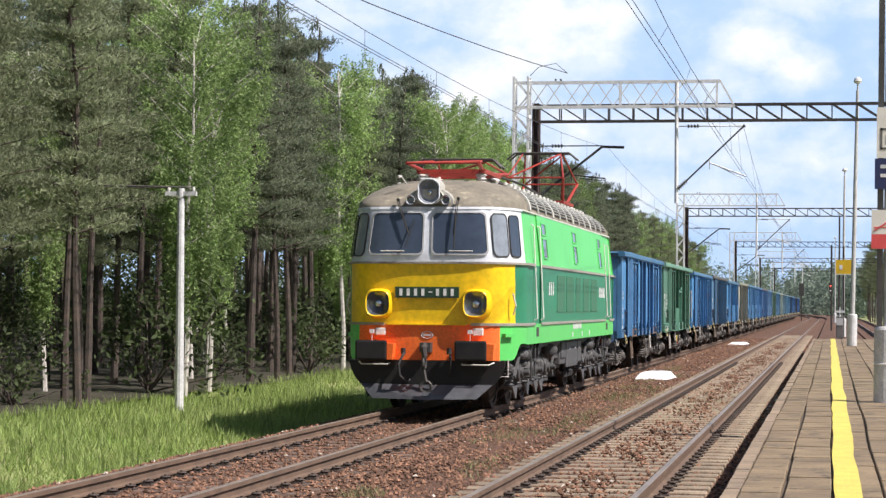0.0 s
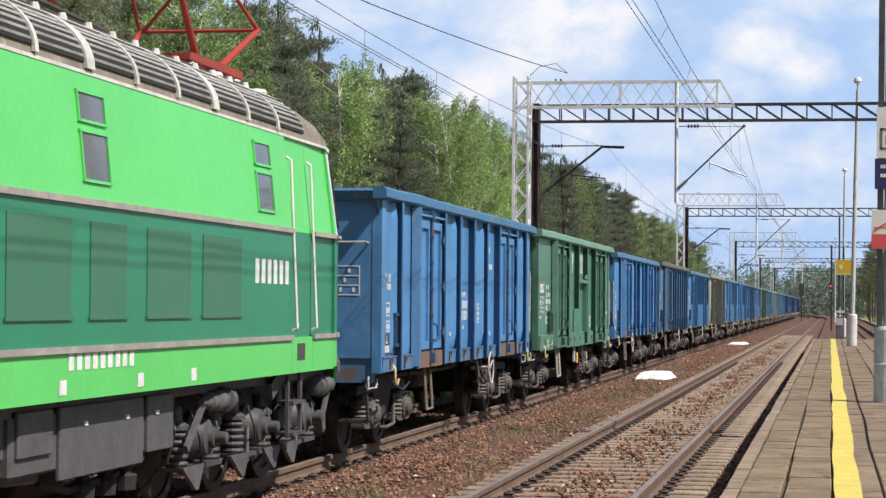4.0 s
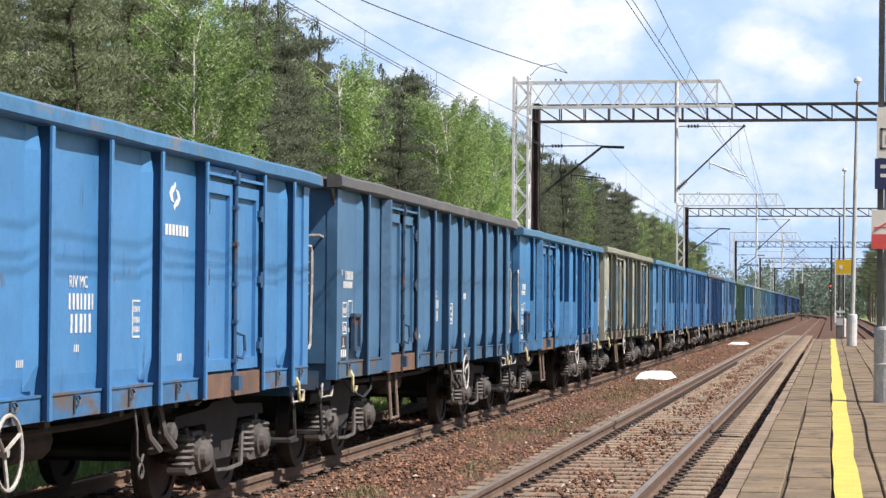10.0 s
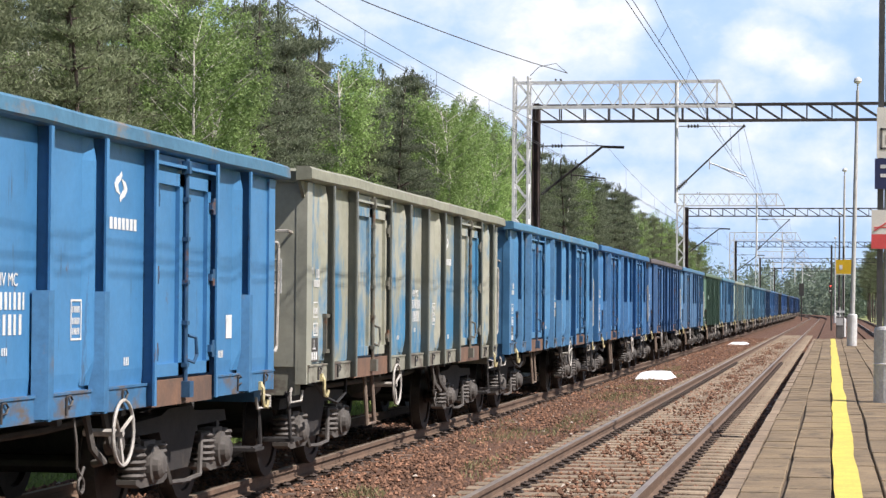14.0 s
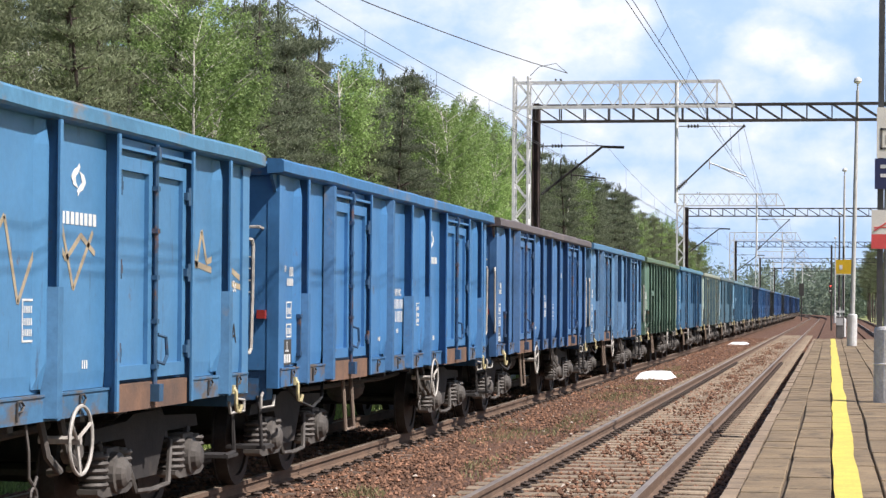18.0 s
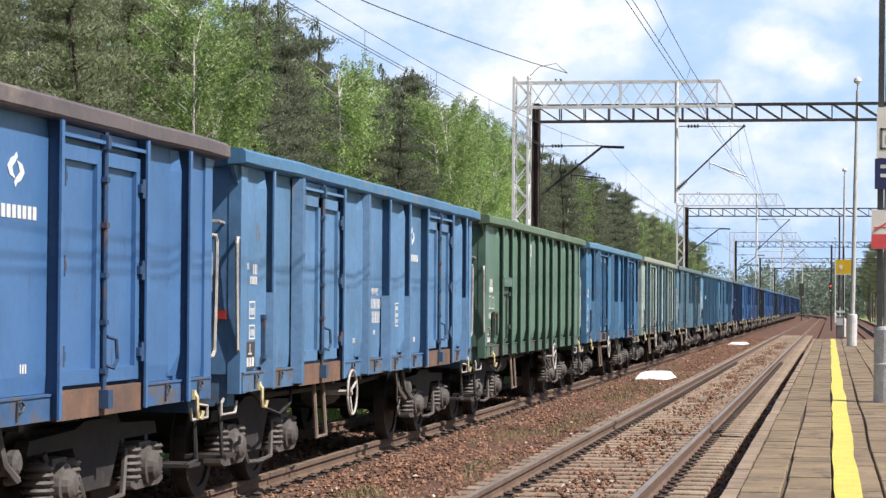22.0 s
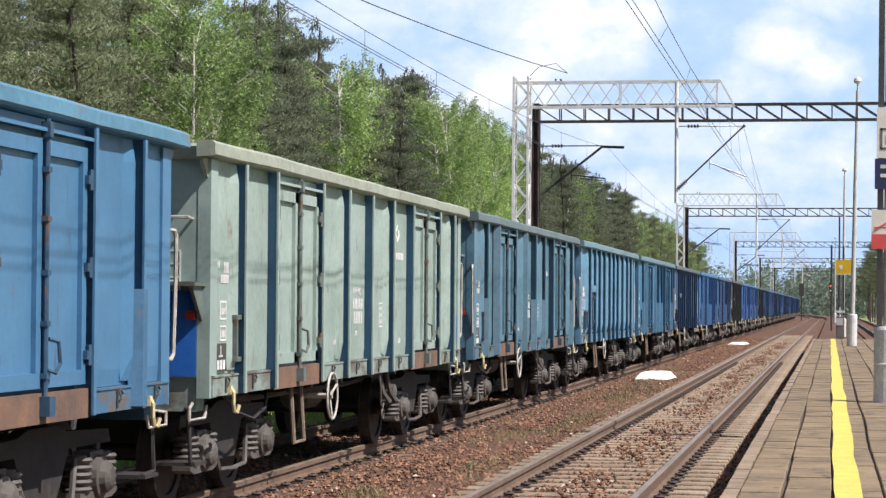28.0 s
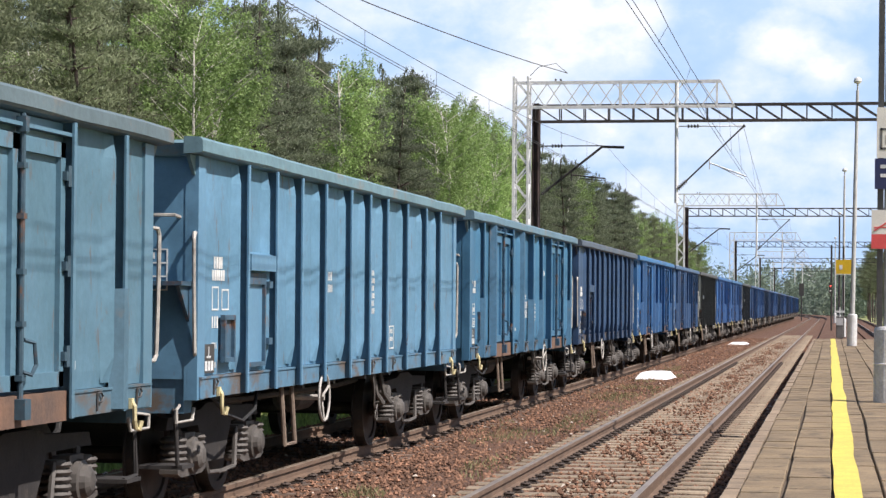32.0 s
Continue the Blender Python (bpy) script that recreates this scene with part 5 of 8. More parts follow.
def make_pine(seed, needles="pine_needles"):
    """Bare lower trunk, uneven boughs that carry separate pads of needles, a ragged leader."""
    rng = np.random.default_rng(seed)
    H = 11.0
    start = 0.34 + 0.16 * rng.random()
    limbs, v, f = [], [], []
    z = H * start
    while z < H * 0.97:
        t = (z / H - start) / (1 - start)
        reach = (1.75 * (1 - t) ** 0.75 + 0.2) * (0.6 + 0.6 * rng.random())
        turn = rng.random() * 6.28
        for q in range(5 if t < 0.75 else 4):
            a = turn + 1.256 * q + 0.7 * rng.random()
            r = reach * (0.65 + 0.5 * rng.random())
            out = np.array([math.cos(a), math.sin(a), 0.0])
            foot = np.array([0, 0, z])
            tip = foot + out * r + np.array([0, 0, 0.22 * r + 0.15 * rng.random()])
            limbs.append((tuple(foot), tuple(tip), 0.03))
            m = 4 if r > 1.0 else 3
            for j in range(m):
                k = 0.4 + 0.65 * (j + 0.5 * rng.random()) / m
                c = foot + (tip - foot) * k + rng.normal(size=3) * np.array([0.16, 0.16, 0.07])
                sprays(v, f, c, (0.19, 0.19, 0.07), 104, 0.083, rng, out)
        z += H * 0.058 * (0.7 + 0.6 * rng.random())
    for k in range(9):
        c = np.array([rng.normal() * 0.1, rng.normal() * 0.1, H * (0.945 + 0.008 * k)])
        sprays(v, f, c, (0.09 - 0.008 * k, 0.09 - 0.008 * k, 0.07), 16, 0.11, rng, (0, 0), 1.4)
    return trunk_mesh("trunk", H, 0.115, "pine_bark", limbs, rng), leaf_mesh("crown", v, f, needles)


def leaf_mesh(name, v, f, mat):
    me = bpy.data.meshes.new(name)
    me.from_pydata(v, [], f)
    me.materials.append(MATS[mat])
    return me


def make_birch(seed):
    """Slender stem, rising limbs and hanging twigs of small leaves."""
    rng = np.random.default_rng(seed)
    H = 10.5
    limbs, v, f = [], [], []
    z = H * (0.26 + 0.14 * rng.random())
    z0 = z
    while z < H * 0.97:
        t = (z - z0) / (H - z0)
        reach = (1.5 * math.sin(math.pi * min(1, 0.22 + 0.78 * (1 - t))) + 0.35) * (0.55 + 0.7 * rng.random())
        for q in range(3):
            a = rng.random() * 6.28
            foot = np.array([0, 0, z])
            tip = np.array([math.cos(a) * reach, math.sin(a) * reach, z + reach * 0.75])
            limbs.append((tuple(foot), tuple(tip), 0.017))
            for j in range(5):
                c = foot + (tip - foot) * (0.35 + 0.7 * (j + rng.random()) / 5) + rng.normal(size=3) * 0.1
                drop = 0.45 + 0.75 * rng.random()
                n = int(118 * drop)
                k = rng.random(n)[:, None]
                pts = c + np.array([0, 0, -1.0]) * drop * k + rng.normal(size=(n, 3)) * (0.06 + 0.10 * k) * np.array([1, 1, 0.6])
                tufts(v, f, pts, 0.05, rng, 0.0, 0.45)
        z += H * 0.044
    return trunk_mesh("trunk", H, 0.10, "birch_bark", limbs, rng, 0.35), leaf_mesh("crown", v, f, "birch_leaves")


def make_bush(seed):
    rng = np.random.default_rng(seed)
    v, f, limbs = [], [], []
    for k in range(16):
        c = np.array([rng.normal() * 0.6, rng.normal() * 0.6, 0.3 + 1.5 * rng.random()])
        limbs.append(((0, 0, 0.05), tuple(c), 0.02))
        tufts(v, f, c + rng.normal(size=(60, 3)) * 0.25, 0.08, rng)
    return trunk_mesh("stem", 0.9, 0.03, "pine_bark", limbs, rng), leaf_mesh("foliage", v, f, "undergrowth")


def forest():
    rng = random.Random(21)
    # the darker trees are pines of the same build, with darker needles
    kinds = {"pine": [make_pine(s) for s in (1, 2, 3, 4)], "spruce": [make_pine(s, "dark_pine_needles") for s in (5, 6, 7)], "birch": [make_birch(s) for s in (11, 12, 13)], "bush": [make_bush(s) for s in (31, 32)]}

    def plant(kind, x, y, h, z=-0.12):
        trunk, crown = rng.choice(kinds[kind])
        H = {"pine": 11.0, "spruce": 11.0, "birch": 10.5, "bush": 2.0}[kind]
        k = h / H
        name, label, cat = {"pine": ("pine_tree", "tall Scots pine with a dark ragged crown", "tree"), "spruce": ("spruce_tree", "tall dark green pine with layered boughs", "tree"), "birch": ("birch_tree", "birch tree in fresh light green leaf with a pale trunk", "tree"),
                            "bush": ("bush", "leafy dark green bush at the foot of the wood", "bush")}[kind]
        t = thing(name, label, cat, "trees of the wood", pose(x + bend(y), y, z, rng.uniform(-2, 2), rng.uniform(-2, 2), rng.uniform(0, 360)))
        for nm, me in ((("trunk", trunk), ("crown", crown)) if kind != "bush" else (("stem", trunk), ("foliage", crown))):
            o = piece(nm, me, t)
            o.scale = (k * rng.uniform(0.9, 1.1), k * rng.uniform(0.9, 1.1), k)
        return t

    def birchy(x, y):
        """Share of birches: they stand in groups along the edge."""
        side = math.atan2(-x, y) - radians(9.86)
        for a, b, p in ((0.146, 9.0, 0.16), (0.115, 0.146, 0.06), (0.096, 0.115, 0.8), (0.058, 0.096, 0.0), (0.037, 0.058, 0.85), (0.006, 0.037, 0.0), (-0.027, 0.006, 0.8), (-0.084, -0.027, 0.03), (-0.2, -0.084, 0.3)):
            if a <= side < b:
                return p
        return 0.1

    # the tops rise evenly from the edge of the wood inwards
    rows = [(-13.3, 2.3), (-15.2, 2.5), (-17.6, 2.9), (-20.8, 3.3), (-25.0, 4.2), (-31.0, 4.4), (-38.0, 4.0)]
    for r, (x0, step) in enumerate(rows):
        y = 24.0 + r * 1.3
        while y < 236:
            x = x0 + rng.uniform(-0.7, 0.7)
            share = birchy(x, y)
            kind = "birch" if rng.random() < share else "spruce" if share < 0.05 and rng.random() < 0.8 else "pine"
            top = min(14.5, 1.75 - x / 2.02)
            plant(kind, x, y + rng.uniform(-0.7, 0.7), (1.08 if kind == "spruce" else 1.0) * top * (rng.uniform(0.72, 0.98) if rng.random() < 0.6 else rng.uniform(0.94, 1.04)))
            y += step * rng.uniform(0.75, 1.3) * (1 + max(0, y - 90) / 220)
    y = 26.0
    while y < 170:
        plant("bush", rng.choice((-14.2, -17.0, -22.0, -28.0)) + rng.uniform(-0.8, 0.8), y, rng.uniform(1.4, 3.0))
        y += rng.uniform(1.3, 3.0)
    for k in range(30):
        y = 300 + 8 * k
        plant("pine", (0.011 + 0.017 * rng.random()) * y + 1.5 - bend(y), y, rng.uniform(8.5, 11.5), -0.3)
    # dense young growth, added to close gaps and keep the wood's depth dark
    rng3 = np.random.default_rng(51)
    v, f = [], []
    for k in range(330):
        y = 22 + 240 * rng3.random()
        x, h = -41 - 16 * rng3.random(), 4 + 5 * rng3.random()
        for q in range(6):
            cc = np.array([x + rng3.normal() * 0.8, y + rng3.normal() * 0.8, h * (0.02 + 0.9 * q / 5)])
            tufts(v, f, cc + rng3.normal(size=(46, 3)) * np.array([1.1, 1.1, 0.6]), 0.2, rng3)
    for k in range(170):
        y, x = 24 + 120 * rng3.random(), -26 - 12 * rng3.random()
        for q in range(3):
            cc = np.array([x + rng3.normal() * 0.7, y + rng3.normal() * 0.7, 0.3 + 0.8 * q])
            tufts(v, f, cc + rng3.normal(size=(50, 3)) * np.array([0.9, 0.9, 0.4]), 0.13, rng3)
    tagged(raw("undergrowth", v, f, "undergrowth"), "dense dark growth added to close off the depth of the wood", "undergrowth", kind="stuff")
    # distant wood where the line curves away; haze is mixed into its leaf colour
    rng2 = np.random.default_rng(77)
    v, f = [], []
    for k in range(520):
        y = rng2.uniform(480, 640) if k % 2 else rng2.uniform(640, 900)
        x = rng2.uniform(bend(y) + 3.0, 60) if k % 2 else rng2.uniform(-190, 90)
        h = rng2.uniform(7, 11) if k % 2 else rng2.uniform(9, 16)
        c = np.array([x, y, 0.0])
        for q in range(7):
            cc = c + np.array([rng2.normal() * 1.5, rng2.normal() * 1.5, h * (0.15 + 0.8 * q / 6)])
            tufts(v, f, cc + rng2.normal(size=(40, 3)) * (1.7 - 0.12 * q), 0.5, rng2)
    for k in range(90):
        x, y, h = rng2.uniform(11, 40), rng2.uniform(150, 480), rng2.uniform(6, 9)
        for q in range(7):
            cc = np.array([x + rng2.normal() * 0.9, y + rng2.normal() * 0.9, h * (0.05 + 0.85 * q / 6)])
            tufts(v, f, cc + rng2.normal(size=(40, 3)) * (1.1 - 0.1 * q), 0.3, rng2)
    tagged(raw("distant_wood", v, f, "haze_tinted_wood"), "green wood across the end of the line in haze-tinted leaf colours", "woods", kind="stuff")


def grass():
    rng = np.random.default_rng(8)
    n = 46000
    y = 24 + 70 * rng.random(n) ** 1.5
    x = -13.4 + 4.4 * rng.random(n)
    zb = np.interp(x, [-14, -12.5, -11.5, -10.4, -9.3, -8.9], [-0.18, -0.24, -0.33, -0.5, -0.62, -0.62])
    patch = np.array([0.5 + 0.9 * noise.noise((a * 0.5, b * 0.35, 2)) for a, b in zip(x, y)])
    h = (0.08 + 0.16 * rng.random(n)) * (0.6 + np.clip(patch, 0, 1.2))
    a = rng.random(n) * 6.28
    w = 0.010 + 0.014 * rng.random(n)
    lean = rng.normal(size=(n, 2)) * 0.09
    p0 = np.stack([x - w * np.cos(a), y - w * np.sin(a), zb - 0.03], 1)
    p1 = np.stack([x + w * np.cos(a), y + w * np.sin(a), zb - 0.03], 1)
    p2 = np.stack([x + lean[:, 0], y + lean[:, 1], zb + h], 1)
    v = np.stack([p0, p1, p2], 1).reshape(-1, 3)
    f = np.arange(3 * n).reshape(-1, 3)
    tagged(raw("grass", v.tolist(), f.tolist(), "grass_blade"), "long fresh green grass on the railway bank", "grass", kind="stuff")


def dry_tufts():
    rng = np.random.default_rng(14)
    n = 5200
    y = 22 + 50 * rng.random(n) ** 1.3
    x = -4.55 + rng.normal(size=n) * 0.32
    keep = np.array([noise.noise((a * 0.9, b * 0.22, 6)) > 0.08 for a, b in zip(x, y)])
    x, y = x[keep], y[keep]
    n = len(x)
    h = 0.03 + 0.06 * rng.random(n)
    a, w = rng.random(n) * 6.28, 0.006 + 0.008 * rng.random(n)
    lean = rng.normal(size=(n, 2)) * 0.04
    p0 = np.stack([x - w * np.cos(a), y - w * np.sin(a), np.full(n, -0.2)], 1)
    p1 = np.stack([x + w * np.cos(a), y + w * np.sin(a), np.full(n, -0.2)], 1)
    p2 = np.stack([x + lean[:, 0], y + lean[:, 1], -0.18 + h], 1)
    v = np.stack([p0, p1, p2], 1).reshape(-1, 3)
    tagged(raw("dry_grass", v.tolist(), np.arange(3 * n).reshape(-1, 3).tolist(), "dry_blade"), "sparse dry grass between the ballast stones", "grass", kind="stuff")


# ---- locomotive ----
material("loco_yellow", (0.90, 0.60, 0.012), (0.84, 0.55, 0.012), rough=0.35, scale=0.8, grain=8, bump=0.02, stain=(0.36, 0.25, 0.06), stain_amount=0.12, stain_scale=(2, 2, 1))
material("loco_orange", (0.92, 0.185, 0.028), (0.84, 0.15, 0.025), rough=0.5, scale=2, grain=25, bump=0.08, stain=(0.25, 0.07, 0.03), stain_amount=0.25, stain_scale=(3, 3, 2))
material("loco_light_green", (0.11, 0.60, 0.14), (0.10, 0.55, 0.125), rough=0.4, scale=0.8, grain=16, bump=0.015, contrast=0.3, stain=(0.12, 0.36, 0.12), stain_amount=0.12, stain_scale=(2, 1, 1))
material("loco_dark_green", (0.016, 0.225, 0.115), (0.02, 0.20, 0.105), rough=0.42, scale=0.8, grain=16, bump=0.015, contrast=0.3, stain=(0.05, 0.2, 0.12), stain_amount=0.2, stain_scale=(2, 1, 1))
material("loco_white", (0.70, 0.74, 0.80), (0.62, 0.655, 0.71), rough=0.42, scale=1, grain=6, bump=0.02, stain=(0.40, 0.40, 0.40), stain_amount=0.12, stain_scale=(3, 3, 1.5))
material("loco_roof", (0.25, 0.225, 0.175), (0.16, 0.145, 0.115), rough=0.85, scale=2, grain=12, bump=0.2, stain=(0.42, 0.38, 0.27), stain_amount=0.4, stain_scale=(3, 3, 3))
material("vent_panel", (0.035, 0.165, 0.09), (0.05, 0.165, 0.10), rough=0.75, scale=3, grain=90, bump=0.3)
material("rail_white", (0.74, 0.73, 0.68), (0.62, 0.61, 0.56), rough=0.45, scale=4)
material("panto_red", (0.42, 0.045, 0.03), (0.3, 0.04, 0.03), rough=0.55, scale=4, stain=(0.12, 0.06, 0.05), stain_amount=0.3, stain_scale=(4, 4, 4))
material("porcelain", (0.75, 0.74, 0.72), (0.6, 0.58, 0.55), rough=0.3, scale=5, bump=0)
material("dark_glass", (0.046, 0.064, 0.10), (0.064, 0.086, 0.125), rough=0.04, bump=0, scale=0.8, grain=2)
# corner panes: curtains and the sky's reflection put into one pale colour
material("pale_glass", (0.27, 0.31, 0.36), (0.17, 0.20, 0.24), rough=0.06, scale=1.2, grain=5, bump=0)
material("moulding_grey", (0.36, 0.34, 0.30), (0.26, 0.245, 0.22), rough=0.6, scale=4, grain=30)
material("engine_glass", (0.14, 0.15, 0.15), (0.10, 0.11, 0.11), rough=0.06, scale=2.5, bump=0)
material("lamp_glass", (0.10, 0.11, 0.13), (0.20, 0.22, 0.25), rough=0.05, metal=0.4, scale=2, bump=0)
material("reflector", (0.8, 0.82, 0.85), (0.7, 0.7, 0.72), rough=0.12, metal=0.9, bump=0)
material("rib_white", (0.62, 0.62, 0.58), (0.48, 0.48, 0.44), rough=0.6, scale=3, grain=20, bump=0.1)
material("slat_grey", (0.44, 0.44, 0.42), (0.28, 0.28, 0.26), rough=0.6, scale=4)
material("seal_grey", (0.42, 0.43, 0.44), (0.30, 0.31, 0.32), rough=0.6, scale=5)
material("lamp_house", (0.46, 0.45, 0.40), (0.32, 0.31, 0.27), rough=0.6, scale=4, grain=20, bump=0.1)
material("lamp_bowl", (0.46, 0.49, 0.55), (0.34, 0.37, 0.42), rough=0.25, metal=0.45, scale=5, bump=0)
material("bogie_light", (0.12, 0.12, 0.123), (0.07, 0.07, 0.072), rough=0.6, scale=5, grain=30, bump=0.2, stain=(0.06, 0.055, 0.05), stain_amount=0.35, stain_scale=(5, 5, 5))
material("bogie_grey", (0.082, 0.082, 0.084), (0.045, 0.045, 0.046), rough=0.6, scale=5, grain=30, bump=0.2, stain=(0.12, 0.10, 0.08), stain_amount=0.3, stain_scale=(4, 4, 4))
material("rubber", (0.02, 0.02, 0.021), (0.03, 0.03, 0.03), rough=0.75, scale=6)
material("buffer_black", (0.007, 0.007, 0.007), (0.013, 0.012, 0.012), rough=0.6, scale=6, grain=30)
material("plough_grey", (0.095, 0.10, 0.112), (0.05, 0.053, 0.06), rough=0.36, scale=3)
material("louvre_dark", (0.010, 0.010, 0.010), (0.016, 0.016, 0.015), rough=0.8, scale=5)
material("plate_green", (0.02, 0.06, 0.035), (0.02, 0.05, 0.03), rough=0.5)

LOCO_LEN, SIDE_Y = 19.24, 2.3
REAR = LOCO_LEN + 0.26


def locomotive():
    L = thing("electric_locomotive", "green electric locomotive with yellow nose, white cab and orange buffer beam", "locomotive")

    def outline(z):
        s = float(np.interp(z, [0.8, 1.43, 2.0, 2.41, 2.56, 3.27, 3.36], [0.0, 0.0, -0.02, -0.045, -0.05, 0.06, 0.10]))
        p = [(-0.55, 1.19 + s), (0, 1.18 + s), (0.55, 1.19 + s), (0.98, 1.245 + s), (1.20, 1.40 + s * 0.9), (1.37, 1.68 + s * 0.5), (1.46, 1.98 + s * 0.2), (1.5, SIDE_Y), (1.5, 2.9)]
        out = []
        for k in range(1, 7):
            for q in range(4):
                t = q / 4
                out.append(tuple(0.5 * (2 * b + (c - a) * t + (2 * a - 5 * b + 4 * c - d) * t * t + (3 * b - a - 3 * c + d) * t ** 3) for a, b, c, d in zip(*p[k - 1:k + 3])))
        return out + [(1.5, SIDE_Y)]

    def on_nose(u, z, off=0.0):
        """A point of the nose: u is the way round from its middle."""
        sgn, d = (1 if u >= 0 else -1), abs(u)
        pts = outline(z)
        for (xa, ya), (xb, yb) in zip(pts, pts[1:]):
            l = math.hypot(xb - xa, yb - ya)
            if d <= l or yb == SIDE_Y:
                f = min(1.0, d / l)
                nx, ny = (yb - ya) / l, -(xb - xa) / l
                return Vector((sgn * (xa + (xb - xa) * f + nx * off), ya + (yb - ya) * f + ny * off, z))
            d -= l

    def rounded(u0, u1, z0, z1, r, n=5):
        """Outline of a window with rounded corners."""
        out = []
        for cu, cz, a0 in ((u1 - r, z0 + r, -90), (u1 - r, z1 - r, 0), (u0 + r, z1 - r, 90), (u0 + r, z0 + r, 180)):
            for i in range(n + 1):
                a = radians(a0 + 90 * i / n)
                out.append((cu + r * math.cos(a), cz + r * math.sin(a)))
        fine = []
        for (ua, va), (ub, vb) in zip(out, out[1:] + out[:1]):
            k = max(1, int(math.hypot(ub - ua, vb - va) / 0.09))
            fine += [(ua + (ub - ua) * i / k, va + (vb - va) * i / k) for i in range(k)]
        return fine

    def window_pane(bm, o, off, flip):
        def P(u, z):
            p = on_nose(u, z, off)
            return bm.verts.new((p.x, REAR - p.y, p.z) if flip else p)
        cu, cz = sum(q[0] for q in o) / len(o), sum(q[1] for q in o) / len(o)
        rings = [[P(cu + (u - cu) * k, cz + (z - cz) * k) for u, z in o] for k in (1.0, 0.75, 0.5, 0.25)]
        for a, b in zip(rings, rings[1:]):
            for i in range(len(o)):
                j = (i + 1) % len(o)
                bm.faces.new((a[i], a[j], b[j], b[i]))
        bm.faces.new(rings[-1])

    def window_rim(bm, o, i_, hi, lo, flip):
        def P(q, off):
            p = on_nose(q[0], q[1], off)
            return bm.verts.new((p.x, REAR - p.y, p.z) if flip else p)
        loops = [[P(q, lo) for q in o], [P(q, hi) for q in o], [P(q, hi) for q in i_], [P(q, lo) for q in i_]]
        for a, b in zip(loops, loops[1:]):
            for i in range(len(o)):
                j = (i + 1) % len(o)
                bm.faces.new((a[i], a[j], b[j], b[i]))

    def band(bm, u0, u1, zs, nu, off=0.0, back=0.03, flip=False):
        """A curved plate on the nose; flip puts it on the rear end."""
        def P(u, z, o):
            p = on_nose(u, z, o)
            return Vector((p.x, REAR - p.y, p.z)) if flip else p
        us = [u0 + (u1 - u0) * i / nu for i in range(nu + 1)]
        grid = {}
        for k, o in enumerate((off, off - back)):
            for i, u in enumerate(us):
                for j, z in enumerate(zs):
                    grid[k, i, j] = bm.verts.new(P(u, z, o))
        nz = len(zs)
        for i in range(nu):
            for j in range(nz - 1):
                bm.faces.new((grid[0, i, j], grid[0, i + 1, j], grid[0, i + 1, j + 1], grid[0, i, j + 1]))
                bm.faces.new((grid[1, i, j + 1], grid[1, i + 1, j + 1], grid[1, i + 1, j], grid[1, i, j]))
            for j in (0, nz - 1):
                bm.faces.new((grid[0, i, j], grid[0, i + 1, j], grid[1, i + 1, j], grid[1, i, j]))
        for i in (0, nu):
            for j in range(nz - 1):
                bm.faces.new((grid[0, i, j], grid[0, i, j + 1], grid[1, i, j + 1], grid[1, i, j]))

    U1, U2, UE = 1.62, 2.12, 2.40
    Z0, Z1, Z2, Z3 = 0.85, 1.44, 2.45, 3.37
    for flip in (False, True):
        bm = bmesh.new()
        band(bm, -1.22, 1.22, [Z0, 1.15, Z1], 16, flip=flip)
        part("buffer_beam", bm, "loco_orange", L, smooth=True)
        for a, b in ((-UE, -1.22), (1.22, UE)):
            bm = bmesh.new()
            g = 1 if b > 0 else -1
            us = [1.22, 1.33, 1.44, 1.55, 1.60, 1.65, 1.70, 1.75, 1.80, 1.85, 1.92, 2.1, 2.25, UE]
            lows = [Z0, Z0, Z0, Z0, 0.875, 0.92, 0.99, 1.05, 1.095, 1.115, 1.12, 1.12, 1.12, 1.12]
            sheet = []
            for off in (0.0, -0.03):
                cols = []
                for u, low in zip(us, lows):
                    pts = [on_nose(g * u, low + (Z1 - low) * q / 3, off) for q in range(4)]
                    cols.append([bm.verts.new((p.x, REAR - p.y, p.z) if flip else p) for p in pts])
                for ca, cb in zip(cols, cols[1:]):
                    for q in range(3):
                        bm.faces.new((ca[q], cb[q], cb[q + 1], ca[q + 1]))
                sheet.append(cols)
            for ca, cb, da, db in zip(sheet[0], sheet[0][1:], sheet[1], sheet[1][1:]):
                bm.faces.new((ca[0], da[0], db[0], cb[0]))
            part("nose_skirt", bm, "loco_light_green", L, smooth=True)
        bm = bmesh.new()
        band(bm, -U1, U1, [Z1, 1.7, 2.0, 2.25, Z2], 22, flip=flip)
        part("nose", bm, "loco_yellow", L, smooth=True)
        for a, b in ((-UE, -U1), (U1, UE)):
            bm = bmesh.new()
            band(bm, a, b, [Z1, 1.7, 2.0, Z2], 3, flip=flip)
            part("nose_side", bm, "loco_dark_green", L, smooth=True)
        bm = bmesh.new()
        band(bm, -U2, U2, [Z2, 2.56, 2.8, 3.05, 3.29, Z3], 26, flip=flip)
        part("cab_front", bm, "loco_white", L, smooth=True)
        for a, b in ((-UE, -U2), (U2, UE)):
            bm = bmesh.new()
            band(bm, a, b, [Z2, 2.56, 2.8, 3.05, 3.29, Z3], 3, flip=flip)
            part("cab_side", bm, "loco_light_green", L, smooth=True)
        bm = bmesh.new()
        band(bm, -UE, UE, [Z2 - 0.02, Z2 + 0.015], 26, 0.04, 0.045, flip)
        band(bm, -UE, -0.72, [Z1 - 0.022, Z1 + 0.022], 12, 0.028, 0.04, flip)
        band(bm, 0.72, UE, [Z1 - 0.022, Z1 + 0.022], 12, 0.028, 0.04, flip)
